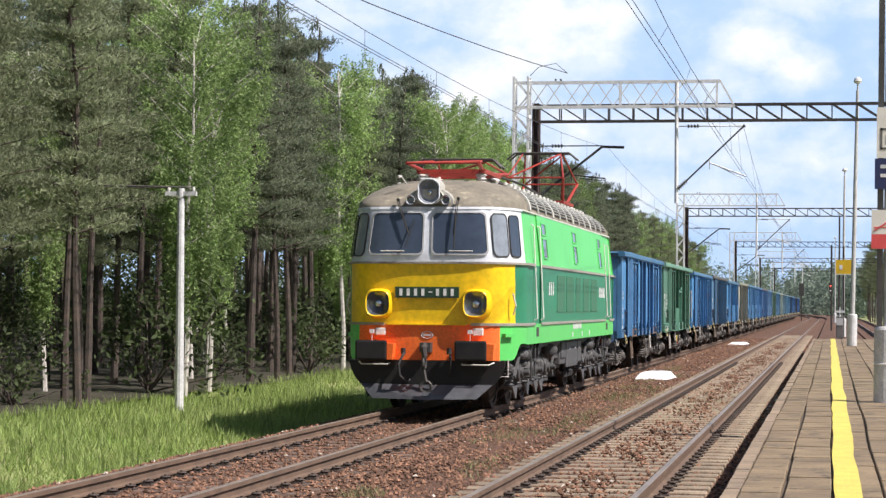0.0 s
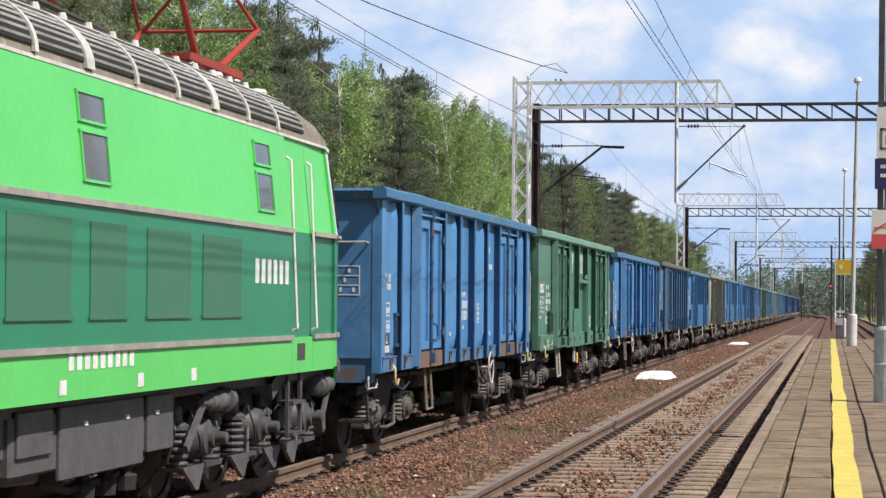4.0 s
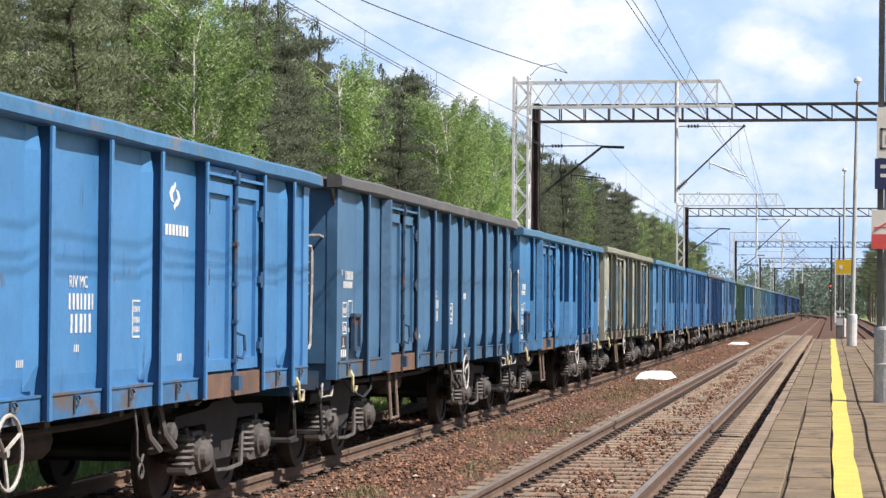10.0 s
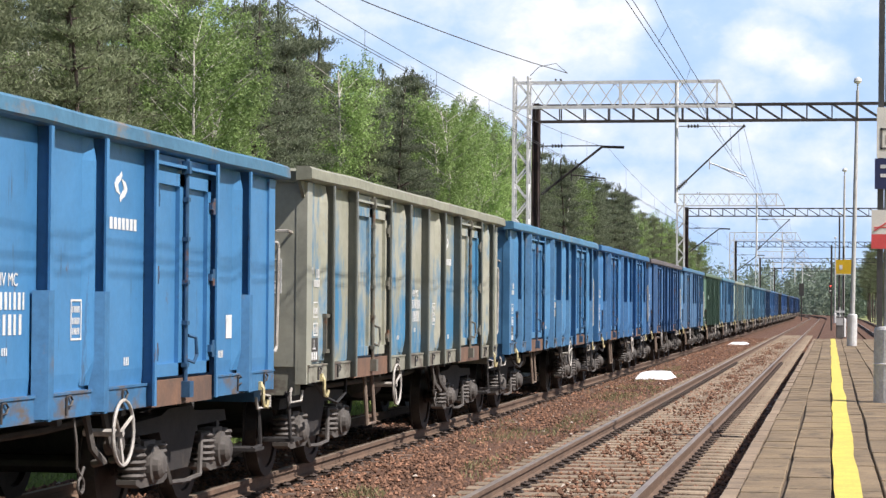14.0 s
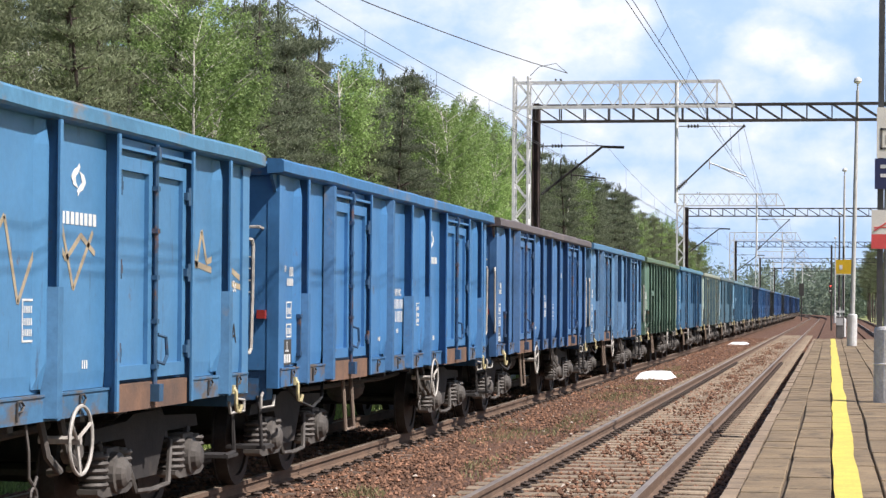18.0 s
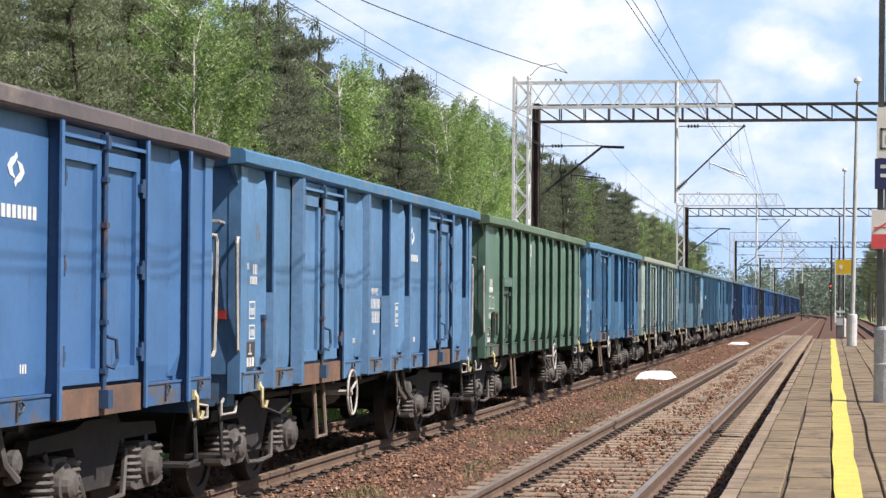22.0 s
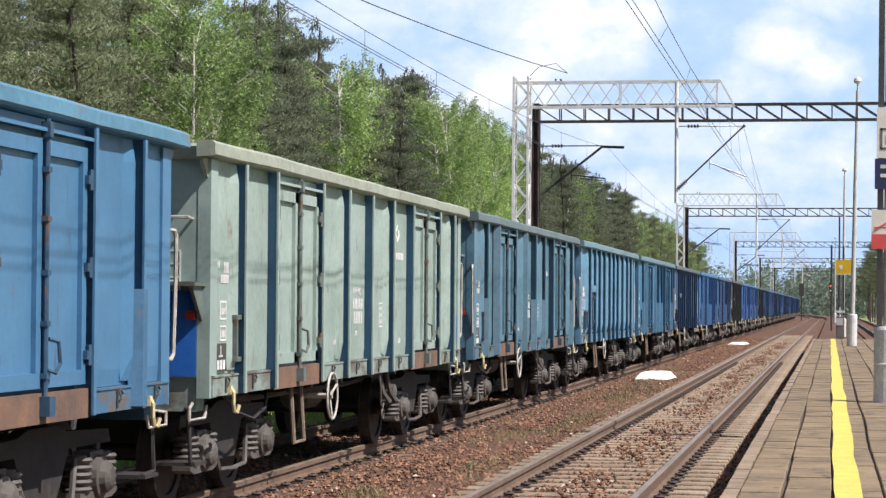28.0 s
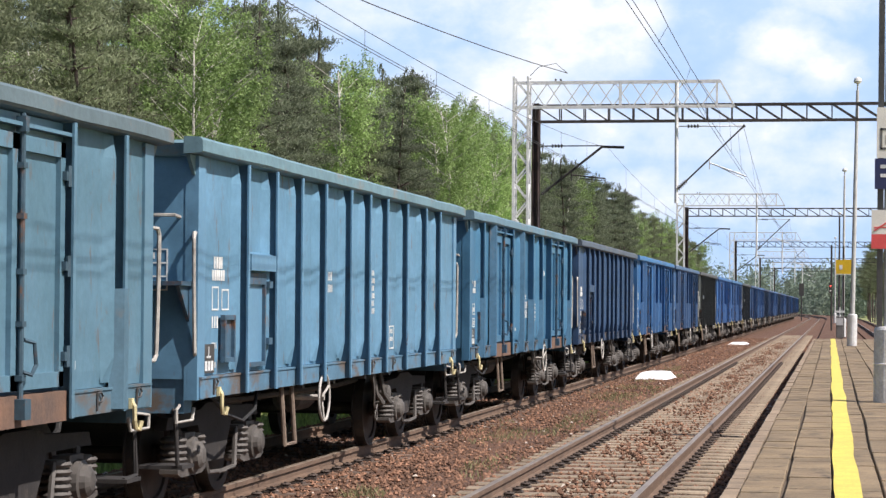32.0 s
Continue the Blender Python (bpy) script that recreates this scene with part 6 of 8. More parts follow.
        part("waist_moulding", bm, "moulding_grey", L)
        bm = bmesh.new()
        band(bm, -0.66, 0.66, [Z1 - 0.015, Z1 + 0.004], 10, 0.05, 0.05, flip)
        part("nose_ledge", bm, "loco_yellow", L)
        bm = bmesh.new()
        band(bm, -U1, U1, [Z2 - 0.055, Z2 - 0.024], 22, 0.010, 0.02, flip)
        part("yellow_moulding", bm, "loco_yellow", L)
        bm = bmesh.new()
        band(bm, -UE, UE, [Z3 - 0.04, Z3 - 0.005], 26, 0.022, 0.03, flip)
        part("rain_gutter", bm, "loco_white", L)
        for s in (-1, 1):
            for name, a, b, za, zb in (("windscreen", 0.065, 1.03, 2.57, 3.29), ("corner_window", 1.11, 1.47, 2.55, 3.27), ("cab_side_window", 1.51, 1.88, 2.55, 3.25)):
                u0, u1 = sorted((s * a, s * b))
                bm = bmesh.new()
                window_pane(bm, rounded(u0 + 0.012, u1 - 0.012, za + 0.012, zb - 0.012, 0.08), 0.013, flip)
                win = part(name, bm, "pale_glass" if name == "corner_window" else "dark_glass", L, smooth=True)
                bm = bmesh.new()
                wd = 0.026 if name == "windscreen" else 0.016
                outer = rounded(u0, u1, za, zb, 0.09)
                mu, mz = (u0 + u1) / 2, (za + zb) / 2
                fu, fz = 1 - 2 * wd / (u1 - u0), 1 - 2 * wd / (zb - za)
                window_rim(bm, outer, [(mu + (u - mu) * fu, mz + (z - mz) * fz) for u, z in outer], 0.022, 0.002, flip)
                part("window_frame", bm, "seal_grey" if name == "windscreen" else "rubber", win)
    # front fittings
    before = set(L.children_recursive)
    for s in (-1, 1):
        bm = bmesh.new()

        def oval(k, n=24):
            """Rounded eight-sided outline of the lamp."""
            out = []
            for i in range(n):
                a = 2 * math.pi * i / n
                c, sn = math.cos(a), math.sin(a)
                m = (abs(c) ** 3.2 + abs(sn) ** 3.2) ** (-1 / 3.2)
                out.append((s * 0.81 + 0.215 * k * m * c, 1.775 + 0.225 * k * m * sn))
            return out

        def loft(bm, rows):
            rings = [[bm.verts.new((x, y, z)) for x, z in oval(k)] for k, y in rows]
            for p, q in zip(rings, rings[1:]):
                for i in range(24):
                    bm.faces.new((p[i], p[(i + 1) % 24], q[(i + 1) % 24], q[i]))
            return rings
        rings = loft(bm, [(0.86, 0.53), (0.87, 0.49), (0.92, 0.475), (0.98, 0.49), (1.0, 0.52), (1.12, 0.66), (1.2, 0.80)])
        h = part("headlamp", bm, "loco_yellow", L, "yellow rounded headlamp housing with a thin rim", smooth=True)
        bm = bmesh.new()
        rings = loft(bm, [(0.87, 0.51), (0.6, 0.57), (0.3, 0.61)])
        bm.faces.new(rings[-1])
        part("reflector", bm, "lamp_glass", h, smooth=True)
        bm = bmesh.new()
        lathe(bm, [(0.02, -0.03), (0.05, -0.02), (0.065, 0.0), (0.05, 0.03)], "y", 16, (s * 0.81, 0.58, 1.77))
        part("lamp_bulb", bm, "reflector", h)
        bm = bmesh.new()
        box(bm, s * 0.815 - 0.26, s * 0.815 + 0.26, 0.0, 0.05, 0.86, 1.18)
        bevel(bm, 0.03, 2)
        lathe(bm, [(0.12, 0.04), (0.12, 0.45)], "y", 14, (s * 0.815, 0, 1.03))
        b = part("buffer", bm, "buffer_black", L, "black rectangular buffer")
        bm = bmesh.new()
        x0, x1 = sorted((s * 0.52, s * 1.14))
        prism(bm, [(x0 + 0.02, 0.86), (x1 - 0.02, 0.86), (x1, 1.12), (x0 + 0.06, 1.16)], "y", 0.40, 0.68)
        part("buffer_housing", bm, "loco_orange", b)
        bm = bmesh.new()
        xl = s * 0.81 + 0.03
        box(bm, xl - 0.085, xl + 0.085, 0.60, 0.64 + 0.05, 1.255, 1.375)
        bevel(bm, 0.012)
        part("tail_lamp", bm, "white_mark", L)
        bm = bmesh.new()
        xl = s * 0.815 - 0.09
        box(bm, xl - 0.035, xl + 0.035, 0.50, 0.56, 1.285, 1.35)
        bar(bm, (xl, 0.53, 1.15), (xl, 0.53, 1.29), 0.008)
        part("marker_stick", bm, "white_mark", L)
        bm = bmesh.new()
        pipe(bm, [(s * 0.60, 0.50, 0.80), (s * 0.62, 0.38, 0.785), (s * 1.05, 0.40, 0.785), (s * 1.12, 0.55, 0.82)], 0.012)
        part("shunter_rail", bm, "rail_white", L)
        bm = bmesh.new()
        lathe(bm, [(0.06, 0.05), (0.062, 0.0), (0.075, -0.012), (0.085, 0.0), (0.085, 0.04), (0.08, 0.2), (0.05, 0.26)], "y", 16, (s * 0.325, 0.60, 3.475))
        ml = part("marker_lamp", bm, "reflector", L, "chromed marker lamp")
        bm = bmesh.new()
        lathe(bm, [(0.0, 0.03), (0.04, 0.035), (0.06, 0.045)], "y", 14, (s * 0.325, 0.60, 3.475))
        part("lens", bm, "lamp_glass", ml)
        bm = bmesh.new()
        top, mid, b0, b1 = ((-0.57, 3.48), (-0.33, 2.93), (-0.24, 3.155), (-0.37, 2.69)) if s < 0 else ((0.54, 3.50), (0.46, 2.90), (0.50, 3.28), (0.465, 2.67))
        for e in (-0.016, 0.016):
            pipe(bm, [(top[0] + e, 0.72, top[1]), (top[0] + e + (mid[0] - top[0]) * 0.12, 0.635, top[1] - 0.08), (mid[0] + e * 0.4, 0.55, mid[1])], 0.009)
        bar(bm, (b0[0], 0.60, b0[1]), (b1[0], 0.50, b1[1]), 0.011)
        lathe(bm, [(0.0, -0.03), (0.03, -0.03), (0.03, 0.03), (0.0, 0.03)], "y", 8, (top[0], 0.70, top[1]))
        part("wiper", bm, "rubber", L)
        bm = bmesh.new()
        bar(bm, (s * 0.58 - 0.2, 0.505, 2.635), (s * 0.58 + 0.2, 0.505, 2.635), 0.012)
        part("grab_bar", bm, "white_steel", L)
        bm = bmesh.new()
        pipe(bm, [(s * 1.37, 0.95, 1.95), (s * 1.42, 0.93, 1.75), (s * 1.37, 0.97, 1.6)], 0.014)
        part("nose_hand_rail", bm, "white_steel", L)
        bm = bmesh.new()
        pipe(bm, [(s * 0.36, 0.55, 0.98), (s * 0.37, 0.40, 0.92), (s * 0.42, 0.33, 0.78), (s * 0.40, 0.34, 0.60), (s * 0.30, 0.40, 0.50), (s * 0.25, 0.46, 0.53)] if s < 0 else [(0.40, 0.55, 0.98), (0.42, 0.44, 0.90), (0.42, 0.46, 0.72), (0.38, 0.52, 0.60)], 0.022, 8)
        lathe(bm, [(0.04, 0), (0.04, 0.1)], "z", 8, (s * 0.38, 0.53, 0.95))
        part("air_hose", bm, "rubber", L)
        bm = bmesh.new()
        pipe(bm, [(s * 1.17, 0.84, 0.87), (s * 1.17, 0.84, 0.585), (s * 1.29, 0.98, 0.585), (s * 1.29, 0.98, 0.87)], 0.011)
        part("foot_step", bm, "white_steel", L)
    bm = bmesh.new()
    n = 20
    rows = []
    for y, k, dz in ((0.68, 0.93, 0.0), (0.67, 1.0, 0.0), (0.72, 1.05, 0.0), (0.88, 1.07, 0.0), (1.15, 0.98, 0.03), (1.5, 0.7, 0.06), (1.9, 0.25, 0.08)):
        row = []
        for i in range(n):
            a = 2 * math.pi * i / n
            c, sn = math.cos(a), math.sin(a)
            wide = 0.225 + (0.06 if sn < -0.3 else 0.0)
            row.append(bm.verts.new((wide * k * max(-0.92, min(0.92, c * 1.03)), y, 3.62 + dz + 0.222 * k * max(-0.97, min(0.97, sn)))))
        rows.append(row)
    for a, b in zip(rows, rows[1:]):
        for i in range(n):
            bm.faces.new((a[i], a[(i + 1) % n], b[(i + 1) % n], b[i]))
    bm.faces.new(rows[-1][::-1])
    prism(bm, [(-0.44, 3.36), (0.44, 3.36), (0.43, 3.50), (0.36, 3.58), (0.22, 3.66), (-0.22, 3.66), (-0.36, 3.58), (-0.43, 3.50)], "y", 0.76, 1.5)
    h = part("roof_headlamp", bm, "lamp_house", L, "large roof headlamp in a pale worn housing", smooth=True)
    bm = bmesh.new()
    def eight(k, n=32):
        """Flat-sided outline of the big lamp."""
        out = []
        for i in range(n):
            t = 2 * math.pi * i / n
            out.append((0.215 * k * max(-0.9, min(0.9, math.cos(t) * 1.02)), 3.62 + 0.21 * k * max(-0.96, min(0.96, math.sin(t)))))
        return out

    def shell(bm, steps, close=False):
        loops = [[bm.verts.new((x, y, z)) for x, z in eight(k)] for k, y in steps]
        for p, q in zip(loops, loops[1:]):
            for i in range(32):
                bm.faces.new((p[i], p[(i + 1) % 32], q[(i + 1) % 32], q[i]))
        if close:
            bm.faces.new(loops[-1])
    shell(bm, [(1.06, 0.69), (1.06, 0.655), (1.02, 0.645), (0.95, 0.655), (0.94, 0.69)])
    part("lamp_ring", bm, "loco_white", h)
    bm = bmesh.new()
    shell(bm, [(0.95, 0.665), (0.8, 0.72), (0.55, 0.79), (0.25, 0.83)], True)
    bowl = part("reflector", bm, "lamp_bowl", h, smooth=True)
    bm = bmesh.new()
    lathe(bm, [(0.0, -0.05), (0.035, -0.04), (0.05, 0.0), (0.035, 0.06), (0.03, 0.12)], "y", 14, (0.01, 0.735, 3.60))
    part("lamp_bulb", bm, "reflector", bowl, smooth=True)
    bm = bmesh.new()
    box(bm, -0.53, 0.53, 0.56, 0.6, 1.87, 2.05)
    plate = part("number_board", bm, "plate_green", L, "dark green board with pale relief bars")
    bm = bmesh.new()
    for k in range(8):
        x = -0.47 + 0.122 * k
        if k == 4:
            box(bm, x + 0.01, x + 0.075, 0.552, 0.562, 1.955, 1.975)
        else:
            box(bm, x + 0.012, x + 0.062, 0.551, 0.562, 1.905, 2.02)
    part("relief_bars", bm, "white_mark", plate)
    bm = bmesh.new()
    ring(bm, (0, 0, 0), 0.07, 0.006, "y", 20, 4)
    bmesh.ops.transform(bm, matrix=Matrix.Translation((0, 0.612, 1.262)) @ Matrix.Diagonal((1.35, 1, 0.78, 1)), verts=bm.verts)
    for k in range(5):
        box(bm, -0.062 + 0.027 * k, -0.045 + 0.027 * k, 0.606, 0.614, 1.245, 1.279)
    part("force_plate", bm, "white_mark", L)
    bm = bmesh.new()
    box(bm, -0.09, 0.09, 0.42, 0.66, 0.98, 1.14)
    pipe(bm, [(0, 0.42, 1.1), (0, 0.28, 1.05), (0.02, 0.3, 0.92)], 0.05)
    ring(bm, (0, 0.36, 0.82), 0.10, 0.028, "x", 12, 5)
    bar(bm, (-0.02, 0.36, 0.75), (0.03, 0.36, 0.5), 0.035)
    ring(bm, (0.03, 0.36, 0.42), 0.09, 0.026, "y", 12, 5)
    part("screw_coupling", bm, "dark_iron", L)
    bm = bmesh.new()
    prism(bm, [(-1.30, 0.84), (1.30, 0.84), (1.27, 0.70), (1.20, 0.56), (1.08, 0.42), (0.90, 0.29), (0.80, 0.25), (-0.80, 0.25), (-0.90, 0.29), (-1.08, 0.42), (-1.20, 0.56), (-1.27, 0.70)], "y", 0.62, 0.68)
    plough = part("snow_plough", bm, "buffer_black", L)
    bm = bmesh.new()
    for s in (-1, 1):
        v = [(0, 0.20, 0.22), (s * 0.86, 0.38, 0.23), (s * 1.10, 0.59, 0.46), (0, 0.47, 0.45)]
        a = [bm.verts.new(p) for p in v]
        b = [bm.verts.new((p[0], p[1] + 0.04, p[2])) for p in v]
        bm.faces.new(a), bm.faces.new(b[::-1])
        for i in range(4):
            bm.faces.new((a[i], a[(i + 1) % 4], b[(i + 1) % 4], b[i]))
    part("plough_blade", bm, "plough_grey", plough)
    for o in set(L.children_recursive) - before:
        if o.data:
            o.data.transform(Matrix.Translation((0, 0.56, 0)))
    # sides
    y0, y1 = SIDE_Y + 0.004, REAR - SIDE_Y - 0.004
    for s in (-1, 1):
        xo, xi = s * 1.5, s * 1.45
        a, b = sorted((xo, xi))
        for name, za, zb, mat in (("lower_side", 1.10, Z1, "loco_light_green"), ("middle_side", Z1, Z2, "loco_dark_green"), ("upper_side", Z2, Z3, "loco_light_green")):
            cuts = [y0, 3.25, 4.1, 15.38, 16.23, y1]
            for c, d in zip(cuts, cuts[1:]):
                bm = bmesh.new()
                inner = 0.025 if d - c < 1.0 and name != "lower_side" else 0.0
                box(bm, min(a, b) + (inner if s < 0 else 0), max(a, b) - (inner if s > 0 else 0), c + 0.004, d - 0.004, za, zb)
                part("cab_door" if inner else name, bm, mat, L)
        bm = bmesh.new()
        u0, u1 = sorted((s * 1.27, s * 1.50))
        band(bm, u0, u1, [1.235, 1.29], 4, 0.085, 0.085)
        part("lamp_bracket", bm, "loco_light_green", L)
        bm = bmesh.new()
        for z in (Z1, Z2):
            x0, x1 = sorted((s * 1.49, s * 1.525))
            for c, d in ((y0, 3.25), (4.1, 15.38), (16.23, y1)):
                box(bm, x0, x1, c, d, z - 0.022, z + 0.022)
        part("waist_moulding", bm, "moulding_grey", L)
        bm = bmesh.new()
        x0, x1 = sorted((s * 1.47, s * 1.525))
        box(bm, x0, x1, y0, y1, Z3 - 0.022, Z3 + 0.004)
        part("rain_gutter", bm, "rib_white", L)
        for y in (3.27, 4.08, 15.40, 16.21):
            bm = bmesh.new()
            pipe(bm, [(s * 1.5, y, 1.5), (s * 1.545, y, 1.53), (s * 1.545, y, 3.12), (s * 1.5, y, 3.15)], 0.017, 8)
            part("door_hand_rail", bm, "rail_white", L)
        for y in (4.5, 9.35, 14.1):
            for za, zb in ((2.575, 2.965), (2.99, 3.24)):
                bm = bmesh.new()
                x0, x1 = sorted((s * 1.495, s * 1.506))
                box(bm, x0, x1, y + 0.05, y + 0.6, za + 0.03, zb - 0.03)
                wnd = part("engine_room_window", bm, "engine_glass", L)
                bm = bmesh.new()
                x0, x1 = sorted((s * 1.495, s * 1.518))
                for q in ((y + 0.02, y + 0.63, za + 0.012, za + 0.032), (y + 0.02, y + 0.63, zb - 0.032, zb - 0.012), (y + 0.03, y + 0.05, za + 0.012, zb - 0.012), (y + 0.6, y + 0.62, za + 0.012, zb - 0.012)):
                    box(bm, x0, x1, *q)
                part("window_frame", bm, "loco_light_green", wnd)
        for ya, yb in ((6.4, 7.6), (7.9, 9.1), (9.5, 10.3), (10.8, 11.95), (12.3, 13.5)):
            bm = bmesh.new()
            x0, x1 = sorted((s * 1.49, s * 1.508))
            box(bm, x0, x1, ya, yb, 1.66, 2.32)
            x2, x3 = sorted((s * 1.5, s * 1.518))
            box(bm, x2, x3, ya - 0.03, yb + 0.03, 1.64, 1.66)
            part("vent_grille", bm, "vent_panel", L)
        bm = bmesh.new()
        x2, x3 = sorted((s * 1.5015, s * 1.505))
        for y in (5.17, 5.45, 5.73):
            box(bm, x2, x3, y + 0.02, y + 0.14, 1.94, 2.18)
        for k in range(6):
            y = 13.98 + 0.22 * k
            box(bm, x2, x3, y, y + 0.13, 1.94, 2.16)
        for k in range(9):
            box(bm, x2, x3, 9.08 + 0.165 * k, 9.18 + 0.165 * k, 1.30, 1.42)
        for y in (8.9, 10.6, 12.0):
            box(bm, x2, x3, y, y + 0.14, 1.14, 1.24)
        part("lettering", bm, "white_mark", L)["kind"] = "stuff"
        x2, x3 = sorted((s * 1.49, s * 1.506))
        # dark plates on the side paint the shade of the foot holes
        for y in (3.5, 15.6):
            bm = bmesh.new()
            box(bm, x2, x3, y, y + 0.30, 1.22, 1.38)
            part("step_recess", bm, "dark_iron", L)
        for y in (3.4, 15.55):
            bm = bmesh.new()
            for e in (0.0, 0.5):
                xo2 = s * 1.42
                beam(bm, (xo2, y + e, 1.1), (xo2, y + e, 0.48), 0.03, 0.07)
            for z in (0.50, 0.80):
                x2, x3 = sorted((s * 1.3, s * 1.48))
                box(bm, x2, x3, y, y + 0.5, z, z + 0.03)
            part("ladder", bm, "bogie_grey", L)
    # floor, end bulkheads
    bm = bmesh.new()
    box(bm, -1.30, 1.30, 1.7, REAR - 1.7, 1.0, 1.09)
    part("underframe", bm, "dark_iron", L)
    # roof
    def roof_row(y):
        d = min(y, REAR - y)
        f = min(1.0, max(0.0, (d - 1.275) / 1.92))
        h = 0.55 * math.sin(f * math.pi / 2) ** 0.75 if f > 0 else 0.0
        pts = outline(Z3)
        w = float(np.interp(d, [p[1] for p in pts], [p[0] for p in pts]))
        return w, h

    ys = [1.28, 1.30, 1.34, 1.41, 1.53, 1.7, 2.0, 2.4, 2.8, 3.2]
    ys = ys + [9.6] + [REAR - y for y in ys[::-1]]
    bm = bmesh.new()
    rows = []
    for y in ys:
        w, h = roof_row(y)
        row = []
        for k in range(17):
            a = math.pi * k / 16
            c, sn = math.cos(a), math.sin(a)
            row.append(bm.verts.new((w * (abs(c) ** 0.8) * (1 if c >= 0 else -1), y, Z3 + h * sn ** 0.85)))
        rows.append(row)
    for a, b in zip(rows, rows[1:]):
        for k in range(16):
            bm.faces.new((a[k], a[k + 1], b[k + 1], b[k]))
    part("roof", bm, "loco_roof", L, "dusty grey domed roof", smooth=True)
    for s in (-1, 1):
        def arc(a, off):
            c, sn = math.cos(a), math.sin(a)
            return (s * (1.5 * c ** 0.8 + off * c), Z3 + 0.55 * sn ** 0.85 + off * sn)
        n = 12
        for i in range(n):
            ya, yb = 3.2 + 13.0 * i / n, 3.2 + 13.0 * (i + 1) / n
            bm = bmesh.new()
            back = [arc(0.08 + 0.1 * k, 0.010) for k in range(7)] + [arc(0.08 + 0.1 * k, 0.0) for k in range(6, -1, -1)]
            prism(bm, back, "y", ya + 0.01, yb - 0.01)
            part("roof_louvre", bm, "louvre_dark", L)
            bm = bmesh.new()
            for k in range(6):
                p, q = arc(0.125 + 0.095 * k, 0.012), arc(0.152 + 0.095 * k, 0.022)
                p2, q2 = arc(0.125 + 0.095 * k, 0.006), arc(0.152 + 0.095 * k, 0.006)
                prism(bm, [p, q, q2, p2], "y", ya + 0.03, yb - 0.03)
            part("louvre_slats", bm, "slat_grey", L)["kind"] = "stuff"
            bm = bmesh.new()
            wd = 0.085 if i % 3 == 0 else 0.032
            prism(bm, [arc(0.02 + 0.09 * k, 0.03) for k in range(10)] + [arc(0.02 + 0.09 * k, 0.0) for k in range(9, -1, -1)], "y", ya - wd, ya + wd)
            part("roof_rib", bm, "rib_white", L)
        bm = bmesh.new()
        prism(bm, [arc(0.72 + 0.04 * k, 0.03) for k in range(5)] + [arc(0.72 + 0.04 * k, 0.0) for k in range(4, -1, -1)], "y", 3.3, 16.2)
        part("louvre_rail", bm, "rib_white", L)
        for k in range(22):
            bm = bmesh.new()
            p = arc(0.92, 0.0)
            lathe(bm, [(0.03, 0), (0.045, 0.02), (0.03, 0.07)], "z", 8, (p[0], 3.5 + 0.58 * k, p[1]))
            part("roof_knob", bm, "rib_white", L)
    # roof gear
    bm = bmesh.new()
    for x in (-0.75, 0.75):
        box(bm, x - 0.04, x + 0.04, 3.2, 16.2, 3.91, 3.95)
    pipe(bm, [(0.5, 5.4, 4.12), (0.5, 9.0, 4.15), (0.3, 13.5, 4.12)], 0.025)
    box(bm, -0.4, 0.4, 7.0, 9.2, 3.88, 4.04)
    part("roof_walkway", bm, "running_gear", L)
    for yc, up in ((4.3, False), (15.9, True)):
        for x in (-0.55, 0.55):
            for y in (yc - 0.8, yc + 0.8):
                bm = bmesh.new()
                for k in range(3):
                    lathe(bm, [(0.07, 0), (0.115, 0.03), (0.07, 0.06)], "z", 10, (x, y, 3.86 + 0.06 * k))
                lathe(bm, [(0.045, 0), (0.045, 0.28)], "z", 8, (x, y, 3.80))
                part("roof_insulator", bm, "porcelain", L)
        bm = bmesh.new()
        zb = 4.08
        for x in (-0.6, 0.6):
            beam(bm, (x, yc - 0.95, zb), (x, yc + 0.95, zb), 0.07, 0.07)
        for y in (yc - 0.85, yc, yc + 0.85):
            beam(bm, (-0.62, y, zb), (0.62, y, zb), 0.07, 0.07)
        if up:
            kz, ky, hz = 4.60, 1.4, 5.2
        else:
            kz, ky, hz = 4.17, 1.75, 4.30
        pan = part("pantograph", bm, "panto_red", L, "red raised pantograph" if up else "red folded pantograph")
        for x in (-0.58, 0.58):
            for sg in (-1, 1):
                for p, q, r in (((x * 0.9, yc + sg * 0.35, zb), (x * 1.1, yc + sg * ky, kz), 0.042), ((x * 1.1, yc + sg * ky, kz), (x * 0.75, yc + sg * 0.22, hz), 0.022)):
                    bm = bmesh.new()
                    bar(bm, p, q, r, 8, r * 0.7)
                    part("arm", bm, "panto_red", pan)
        for sg in (-1, 1):
            for p, q in (((-0.64, yc + sg * ky, kz), (0.64, yc + sg * ky, kz)), ((-0.6, yc + sg * ky, kz), (0.42, yc + sg * 0.22, hz))):
                bm = bmesh.new()
                bar(bm, p, q, 0.02)
                part("cross_tube", bm, "panto_red", pan)
            bm = bmesh.new()
            pipe(bm, [(-0.8, yc + sg * 0.2, hz - 0.12), (-0.62, yc + sg * 0.2, hz + 0.03), (0.62, yc + sg * 0.2, hz + 0.03), (0.8, yc + sg * 0.2, hz - 0.12)], 0.022)
            part("contact_strip", bm, "dark_iron", pan)
        for y in (yc - 0.45, yc + 1.28):
            bm = bmesh.new()
            box(bm, 0.62, 0.80, y - 0.08, y + 0.08, 3.70, 3.90)
            lathe(bm, [(0.06, 3.89), (0.115, 3.91), (0.13, 3.94), (0.11, 3.97), (0.0, 3.985)], "z", 16, (0.71, y, 0))
            post = part("bushing", bm, "porcelain", L)
